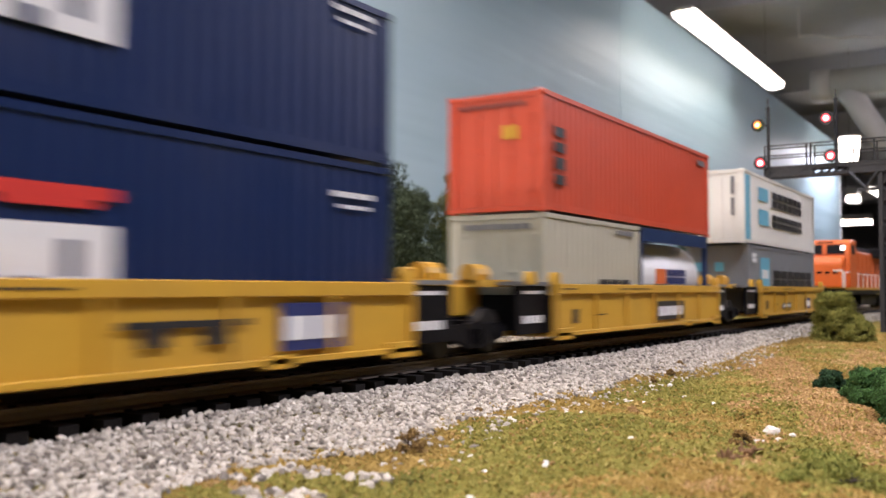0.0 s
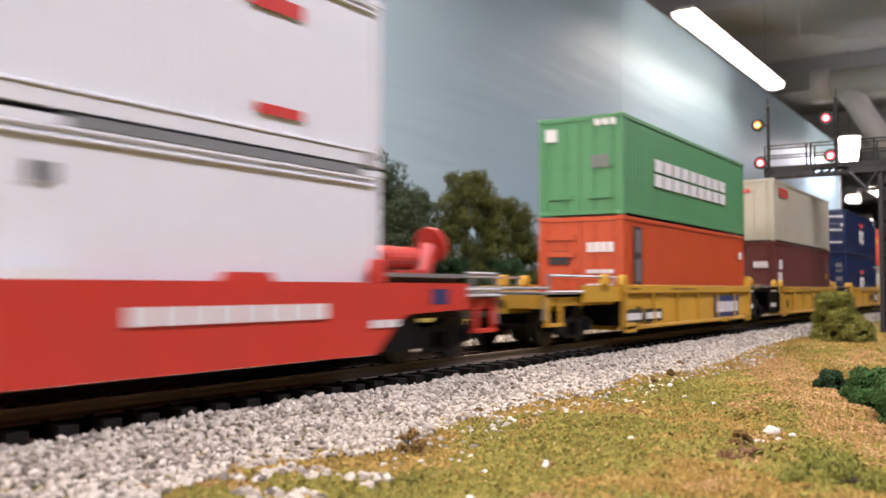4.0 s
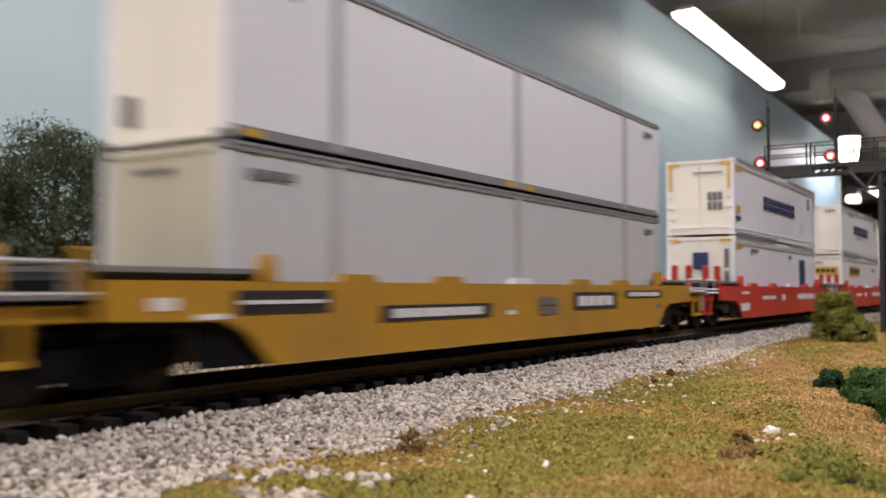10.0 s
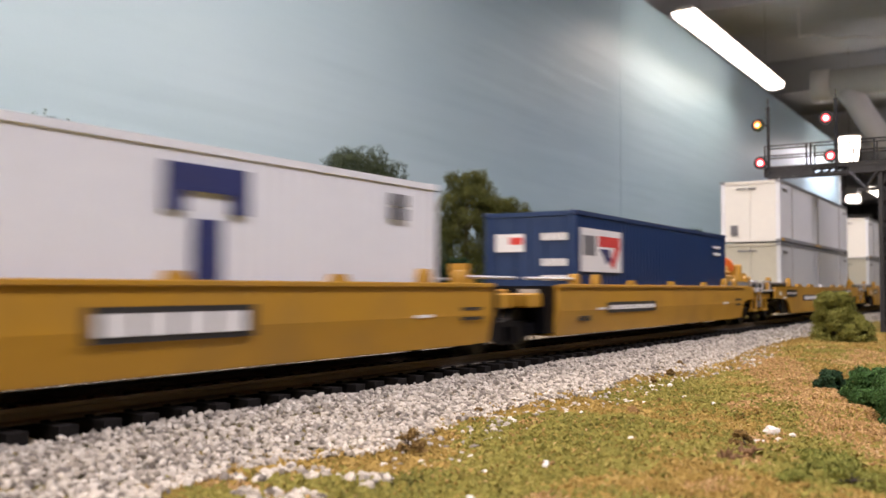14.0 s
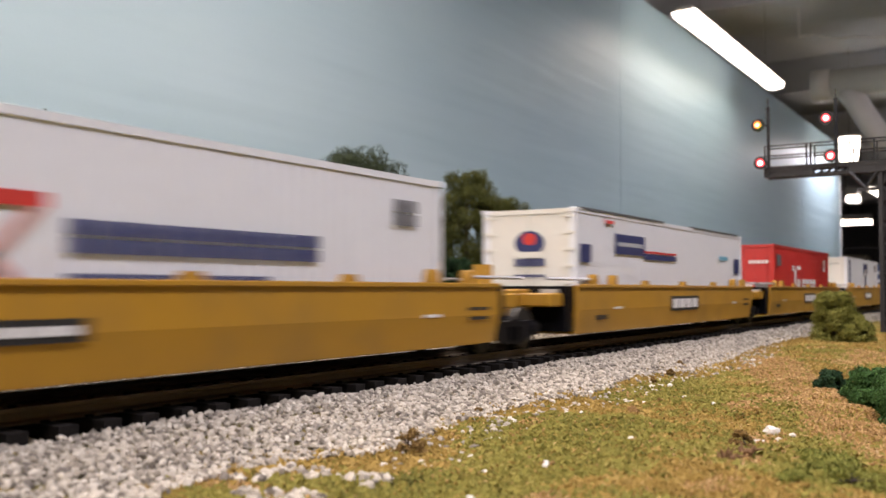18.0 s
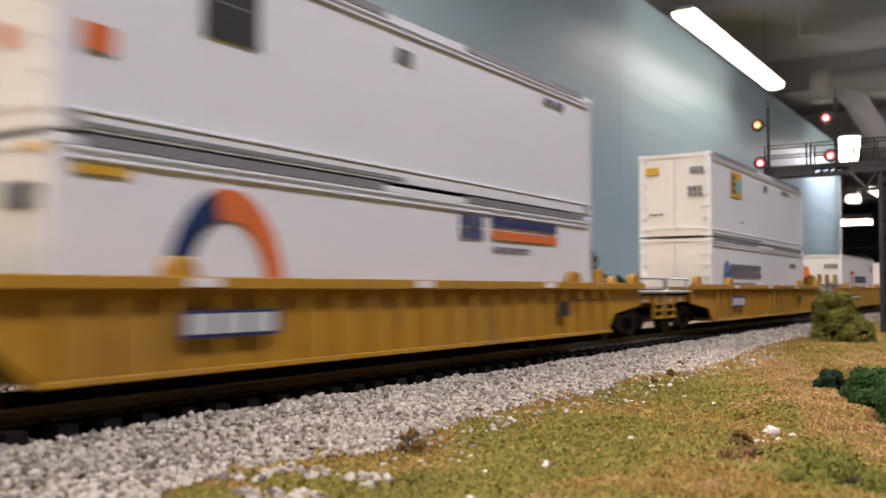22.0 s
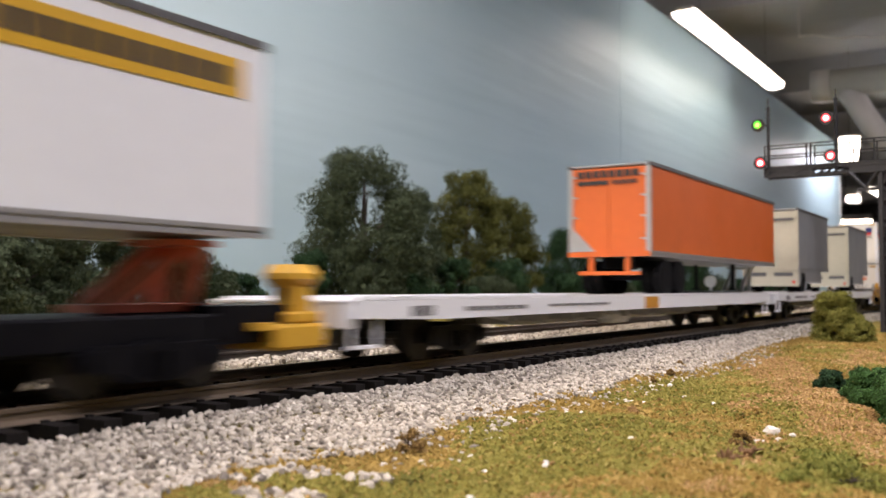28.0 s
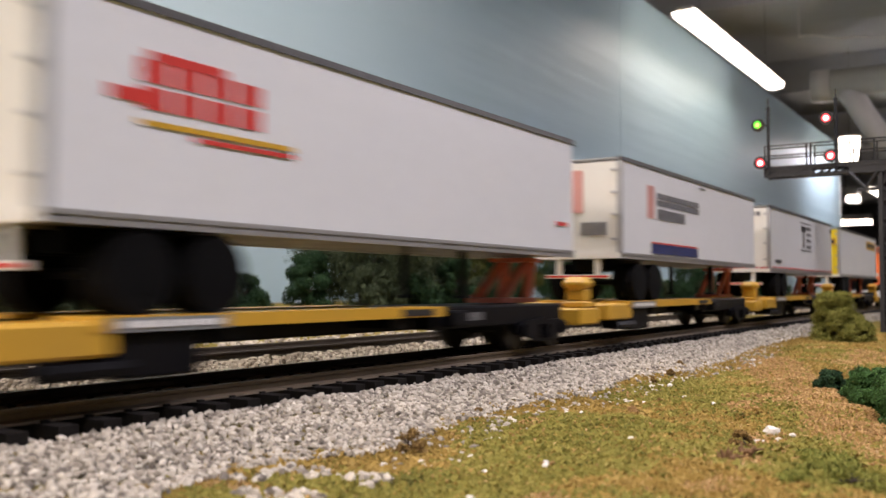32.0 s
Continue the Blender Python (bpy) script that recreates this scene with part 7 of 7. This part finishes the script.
side_text(c, [(0, 0.0440, 0.0485, 0.0100, 0.0205, M_DECAL_WHITE), (0, 0.0395, 0.0440, 0.0195, 0.0222, M_DECAL_WHITE), (0, 0.0485, 0.0596, 0.0205, 0.0222, M_DECAL_WHITE), (0, 0.0515, 0.0570, 0.0100, 0.0155, M_DECAL_WHITE), (4, 0.0622, 0.0985, 0.0100, 0.0155, M_DECAL_WHITE), (0, 0.0059, 0.0139, 0.0215, 0.0270, M_DECAL_GREY), (2, 0.1207, 0.1263, 0.0205, 0.0270, M_DECAL_WHITE)])
end_text(c, [(4, 0.003, 0.0115, 0.0185, 0.0205, M_DECAL_WHITE), (5, -0.0115, -0.002, 0.0225, 0.0240, M_DECAL_WHITE), (1, -0.0115, -0.005, 0.0080, 0.0135, M_DECAL_GREY), (3, -0.004, 0.002, 0.0080, 0.0125, M_DECAL_WHITE)])
c = domestic(-2.6405, ZB, 0.167, HH + 0.0006, "white domestic container with a dark blue lettered stripe", plain=True)
side_text(c, [(0, 0.0278, 0.052, 0.0205, 0.0265, M_DECAL_NAVY), (5, 0.0300, 0.0505, 0.0229, 0.0241, M_REEFER), (0, 0.052, 0.0823, 0.0195, 0.0212, M_DECAL_NAVY), (0, 0.052, 0.0823, 0.0215, 0.0222, M_DECAL_RED), (4, 0.1342, 0.146, 0.0215, 0.0230, M_DECAL_SKY), (0, 0.0027, 0.0098, 0.0175, 0.0225, M_DECAL_NAVY), (3, 0.0027, 0.0098, 0.0120, 0.0132, M_DECAL_GREY), (0, 0.1550, 0.1622, 0.0165, 0.0225, M_DECAL_NAVY), (0, 0.020, 0.026, 0.0290, 0.0300, M_DECAL_RED)], 0.0285)
end_text(c, [(-1, -0.0050, 0.0040, 0.0195, 0.0262, M_DECAL_NAVY), (-1, -0.0026, 0.0016, 0.0222, 0.0256, M_DECAL_RED), (1, -0.0045, 0.0035, 0.0188, 0.0204, M_CREAM_OR_WARM_LIT), (4, -0.0050, 0.0045, 0.0165, 0.0185, M_DECAL_NAVY), (4, -0.0050, 0.0045, 0.0135, 0.0142, M_DECAL_NAVY)])
c = container(-2.8455, ZB, 0.1390, HH + 0.0008, M_WHITE, end_mat=M_CREAM_OR_WARM_LIT, label="white ocean container with blue lettering and a red emblem", ribs=48)
side_text(c, [(0, 0.0325, 0.0480, 0.0203, 0.0222, M_DECAL_RED), (0, 0.0325, 0.0480, 0.0062, 0.0080, M_DECAL_RED), (12, 0.051, 0.1003, 0.0148, 0.0192, M_DECAL_NAVY), (9, 0.051, 0.0880, 0.0088, 0.0122, M_DECAL_NAVY), (2, 0.122, 0.130, 0.0225, 0.0275, M_DECAL_GREY)])
for up in (-1, 1):
    bm = bmesh.new()
    prism(bm, [(0.0330, 0.0142 - up * 0.0062), (0.0352, 0.0142 - up * 0.0062), (0.0478, 0.0142 + up * 0.0062), (0.0456, 0.0142 + up * 0.0062)], -0.01422, -0.01408)
    part("emblem_bar", bm, M_DECAL_PINK, c)
end_text(c, [(3, 0.0060, 0.0115, 0.0205, 0.0245, M_DECAL_RED), (4, -0.0115, -0.003, 0.0240, 0.0265, M_DECAL_GREY), (4, -0.0115, -0.003, 0.0090, 0.0145, M_DECAL_GREY)])

# ---- three golden ribbed cars with stacked white boxes ----
ICS = (-3.0490, -3.3280, -3.5910)
for qq, dx, rear in zip(ICS, (-0.0679, -0.0667, 0.0280), (0.026, 0.026, 0.014)):
    ribbed_car(qq, 0.1140, dx, rear)
IL, IU = 0.0300, 0.0326
q1, q2, q3 = -3.1322, -3.4130, -3.6775
c = domestic(q1, ZB, 0.167, IL, "white domestic container with blue globe emblem and grey lettering")
side_text(c, [(-1, 0.0166, 0.0255, 0.0112, 0.0218, M_DECAL_MIDBLUE), (0, 0.0180, 0.0241, 0.0195, 0.0200, M_DECAL_NAVY), (0, 0.0172, 0.0249, 0.0163, 0.0168, M_DECAL_NAVY), (0, 0.0180, 0.0241, 0.0132, 0.0137, M_DECAL_NAVY), (11, 0.0264, 0.0755, 0.0150, 0.0205, M_DECAL_GREY), (16, 0.0264, 0.0665, 0.0112, 0.0128, M_DECAL_GREY), (4, 0.1332, 0.1479, 0.0215, 0.0228, M_DECAL_GREY)], 0.0285)
c = domestic(q1, ZB + IL + 0.0005, 0.167, IU, "white domestic container with yellow and dark panel")
side_text(c, [(0, 0.0283, 0.0445, 0.0175, 0.0280, M_DECAL_GOLD), (0, 0.0298, 0.0318, 0.0190, 0.0265, M_DECAL_BLACK), (0, 0.0318, 0.0350, 0.0190, 0.0205, M_DECAL_BLACK), (0, 0.0318, 0.0350, 0.0222, 0.0234, M_DECAL_BLACK), (0, 0.0318, 0.0350, 0.0252, 0.0265, M_DECAL_BLACK), (0, 0.0362, 0.0432, 0.0200, 0.0250, M_DECAL_SKY), (0, 0.0821, 0.0883, 0.0245, 0.0270, M_DECAL_GREY), (4, 0.1181, 0.1336, 0.0265, 0.0278, M_DECAL_GREY), (3, 0.040, 0.046, 0.0075, 0.0080, M_DECAL_GREY)], 0.0285)
end_text(c, [(1, 0.0060, 0.0115, 0.0245, 0.0275, M_DECAL_GOLD), (3, -0.0115, -0.0060, 0.0245, 0.0270, M_DECAL_GREY), (3, -0.0110, -0.0050, 0.0155, 0.0195, M_DECAL_GREY), (4, 0.0045, 0.0105, 0.0085, 0.0092, M_DECAL_GREY)])
c = domestic(q2, ZB, 0.167, IL, "white domestic container with a blue and orange arch", gold=True)
for k in range(14):
    a0, a1 = math.pi * k / 14, math.pi * (k + 1) / 14
    bm = bmesh.new()
    pts = [(0.0303 + 0.0125 * math.cos(a0), 0.0085 + 0.0170 * math.sin(a0)), (0.0303 + 0.0125 * math.cos(a1), 0.0085 + 0.0170 * math.sin(a1)), (0.0303 + 0.0085 * math.cos(a1), 0.0085 + 0.0122 * math.sin(a1)), (0.0303 + 0.0085 * math.cos(a0), 0.0085 + 0.0122 * math.sin(a0))]
    prism(bm, pts, -0.0144, -0.01426)
    part("arch_segment", bm, M_DECAL_ORANGE if k < 8 else M_BLUE, c)
side_text(c, [(2, 0.0977, 0.1077, 0.0212, 0.0262, M_DECAL_NAVY), (0, 0.1111, 0.1447, 0.0245, 0.0265, M_DECAL_NAVY), (0, 0.1111, 0.1447, 0.0215, 0.0235, M_DECAL_ORANGE), (5, 0.112, 0.130, 0.0190, 0.0198, M_DECAL_GREY)], 0.0285)
end_text(c, [(3, 0.0045, 0.0110, 0.0215, 0.0245, M_DECAL_GREY), (4, 0.0040, 0.0110, 0.0165, 0.0180, M_DECAL_GREY), (3, -0.0110, -0.0030, 0.0205, 0.0240, M_DECAL_GREY)])
c = domestic(q2, ZB + IL + 0.0005, 0.167, IU, "white domestic container with small dark panels and orange corners", gold=True)
side_text(c, [(0, 0.0248, 0.0363, 0.0175, 0.0288, M_DECAL_BLACK), (0, 0.0255, 0.0356, 0.0230, 0.0233, M_DECAL_GREY), (0, 0.0741, 0.0793, 0.0240, 0.0265, M_DECAL_GREY), (0, 0.004, 0.009, 0.0110, 0.0145, M_DECAL_ORANGE), (2, 0.138, 0.150, 0.0265, 0.0280, M_DECAL_GREY)], 0.0285)
end_text(c, [(1, 0.0045, 0.0095, 0.0205, 0.0260, M_DECAL_BLACK), (3, -0.0115, -0.0055, 0.0245, 0.0290, M_DECAL_GREY), (1, -0.0055, -0.0025, 0.0115, 0.0145, M_DECAL_ORANGE)])
c = domestic(q3, ZB, 0.167, IL, "white domestic container with a navy and orange stripe", gold=True)
side_text(c, [(0, 0.0198, 0.0505, 0.0200, 0.0225, M_DECAL_NAVY), (0, 0.0198, 0.0505, 0.0170, 0.0195, M_DECAL_ORANGE), (8, 0.0198, 0.048, 0.0150, 0.0160, M_DECAL_GREY), (2, 0.0520, 0.0632, 0.0160, 0.0215, M_DECAL_GREY), (0, 0.0625, 0.0664, 0.0195, 0.0215, M_DECAL_ORANGE)], 0.0285)
end_text(c, [(3, -0.0005, 0.0065, 0.0150, 0.0195, M_DECAL_GREY), (1, -0.0060, -0.0025, 0.0175, 0.0195, M_DECAL_ORANGE), (1, -0.0070, 0.0080, 0.0215, 0.0218, M_DECAL_BLACK), (1, -0.0070, 0.0080, 0.0125, 0.0128, M_DECAL_BLACK), (5, -0.003, 0.005, 0.0235, 0.0250, M_DECAL_GREY)])
c = domestic(q3, ZB + IL + 0.0005, 0.167, IU, "white domestic container with dark blue lettering and a shield", gold=True)
side_text(c, [(7, 0.0515, 0.1165, 0.0152, 0.0212, M_DECAL_NAVY), (0, 0.0037, 0.011, 0.0235, 0.0265, M_DECAL_NAVY), (0, 0.0045, 0.0102, 0.0205, 0.0235, M_DECAL_RED), (0, 0.009, 0.013, 0.0105, 0.0130, M_DECAL_ORANGE), (2, 0.148, 0.152, 0.0205, 0.0265, M_DECAL_NAVY)], 0.0285)
end_text(c, [(3, 0.0020, 0.0100, 0.0225, 0.0265, M_DECAL_NAVY), (1, -0.0105, -0.0060, 0.0245, 0.0285, M_DECAL_NAVY), (1, -0.0100, -0.0065, 0.0225, 0.0245, M_DECAL_RED), (1, -0.0060, -0.0025, 0.0110, 0.0140, M_DECAL_ORANGE), (4, -0.0105, -0.003, 0.0205, 0.0215, M_DECAL_GREY)])

# ---- two white flat cars with trailers ----
flat_car(-4.0325, -3.7235, 0.1395)
flat_car(-4.3520, -4.0450, 0.1464)
for qq in (-3.8155, -3.9720):
    trailer(qq, 0.0250, 0.0575, 0.0845, M_MGREY, M_BEIGE, "short grey trailer with panelled skirts", M_BEIGE, skirt=True, roof=M_DGREY)
    ob = TRAIN[-1][0]
    boxpart("door_header", (-0.0003, 0.0003, -0.012, 0.012, 0.0262, 0.0275), M_DGREY, ob)
ob = trailer(-4.1935, 0.0256, 0.0562, 0.1690, M_TRAILER_ORANGE, M_TRAILER_ORANGE, "orange trailer with black lettering on its doors", M_TRAILER_ORANGE)
end_text(ob, [(8, -0.0105, 0.0115, 0.0262, 0.0285, M_DECAL_BLACK), (1, 0.000, 0.0110, 0.0238, 0.0252, M_DECAL_BLACK), (5, -0.010, -0.001, 0.0238, 0.0252, M_DECAL_BLACK)])
bm = bmesh.new()
for a, b in (((0.0135, 0.0016), (0.0135, 0.0085)),):
    v = [bm.verts.new((-0.0002, 0.0128, 0.0018)), bm.verts.new((-0.0002, 0.0050, 0.0018)), bm.verts.new((-0.0002, 0.0128, 0.0095))]
    w = [bm.verts.new((0.0002, p.co.y, p.co.z)) for p in v]
    bm.faces.new(v), bm.faces.new(w[::-1])
    for i in range(3):
        bm.faces.new((v[i], w[i], w[(i + 1) % 3], v[(i + 1) % 3]))
part("tread_plate", bm, M_ALU, ob, "bare metal corner plate")

# ---- articulated spine cars with long white trailers ----
for k in range(4):
    spine_unit(-4.5520 - 0.1870 * k, k == 0)
TB, TT = 0.0230, 0.0544
ob = trailer(-4.5315, TB, TT, 0.1620, M_WHITE, M_LIME, "white trailer with bright yellow doors", M_CREAM_OR_WARM_LIT, ground=0.0114)
side_text(ob, [(0, 0.1122, 0.1565, 0.0215, 0.0275, M_DECAL_GOLD), (9, 0.1150, 0.1545, 0.0230, 0.0260, M_DECAL_BLACK)], 0.0285)
end_text(ob, [(1, -0.012, 0.012, 0.0205, 0.0245, M_DECAL_GOLD), (6, -0.011, 0.011, 0.0212, 0.0238, M_DECAL_BLACK)])
ob = trailer(-4.7170, TB, TT, 0.1580, M_WHITE, M_CREAM_OR_WARM_LIT, "white trailer with a dark tree emblem", M_CREAM_OR_WARM_LIT, ground=0.0114)
side_text(ob, [(0, 0.0665, 0.0962, 0.0270, 0.0274, M_DECAL_BLACK), (0, 0.0665, 0.0962, 0.0125, 0.0129, M_DECAL_BLACK), (0, 0.0735, 0.0770, 0.0140, 0.0230, M_DECAL_GREY), (0, 0.0696, 0.0809, 0.0225, 0.0255, M_DECAL_BLACK), (0, 0.0828, 0.0937, 0.0238, 0.0255, M_DECAL_GREY), (0, 0.0828, 0.0937, 0.0208, 0.0222, M_DECAL_GREY), (0, 0.0828, 0.0937, 0.0175, 0.0190, M_DECAL_GREY), (0, 0.0828, 0.0937, 0.0140, 0.0157, M_DECAL_GREY), (4, 0.0097, 0.0226, 0.0045, 0.0062, M_DECAL_GREY), (14, 0.004, 0.156, 0.0021, 0.0027, M_DECAL_RED), (2, 0.150, 0.155, 0.0255, 0.0280, M_DECAL_GREY)], 0.0285)
end_text(ob, [(4, -0.0100, -0.0005, 0.0265, 0.0285, M_DECAL_GREY), (6, -0.013, 0.013, 0.0018, 0.0024, M_DECAL_RED)])
ob = trailer(-4.9020, TB + 0.0012, TT + 0.0004, 0.1570, M_WHITE, M_CREAM_OR_WARM_LIT, "white trailer with a dark blue stripe and grey lettering", M_CREAM_OR_WARM_LIT, ground=0.0114)
side_text(ob, [(0, 0.0223, 0.0283, 0.0135, 0.0240, M_DECAL_PINK), (12, 0.0314, 0.0760, 0.0180, 0.0222, M_DECAL_GREY), (7, 0.0318, 0.0600, 0.0135, 0.0170, M_DECAL_GREY), (0, 0.0258, 0.0738, 0.0022, 0.0054, M_DECAL_NAVY), (0, 0.0258, 0.0738, 0.0055, 0.0060, M_DECAL_RED), (4, 0.0771, 0.0834, 0.0275, 0.0282, M_DECAL_GREY)], 0.0285)
end_text(ob, [(1, -0.002, 0.006, 0.0140, 0.0270, M_DECAL_PINK), (4, -0.0095, -0.001, 0.0070, 0.0110, M_DECAL_GREY)])
ob = trailer(-5.0930, TB + 0.0004, TT + 0.0004, 0.1570, M_WHITE, M_CREAM_OR_WARM_LIT, "white trailer with red slanting lettering", M_CREAM_OR_WARM_LIT, ground=0.0114)
side_text(ob, [(4, 0.0150, 0.0395, 0.0165, 0.0235, M_DECAL_RED), (0, 0.0165, 0.0310, 0.0235, 0.0248, M_DECAL_RED), (0, 0.0101, 0.0180, 0.0172, 0.0190, M_DECAL_RED), (0, 0.015, 0.0462, 0.0142, 0.0150, M_DECAL_GOLD), (0, 0.025, 0.0462, 0.0130, 0.0137, M_DECAL_RED), (3, 0.146, 0.153, 0.0080, 0.0090, M_DECAL_RED)], 0.0285)


# ---- what moves ----
def motions():
    times = [0.5 * k for k in range(65)]
    for ob, q, z in TRAIN:
        walk(ob, [(t, pose(q + run_of_train(t), 0, z)) for t in times])
    for ob, x, y, z in VANE:
        walk(ob, [(0.0, pose(x, y, z)), (22.6, pose(x, y, z)), (22.7, pose(x, y, z, 0, 0, 60)), (22.8, pose(x, y, z, 0, 0, 120)), (22.9, pose(x, y, z, 0, 0, 180)), (32.0, pose(x, y, z, 0, 0, 180))])


motions()
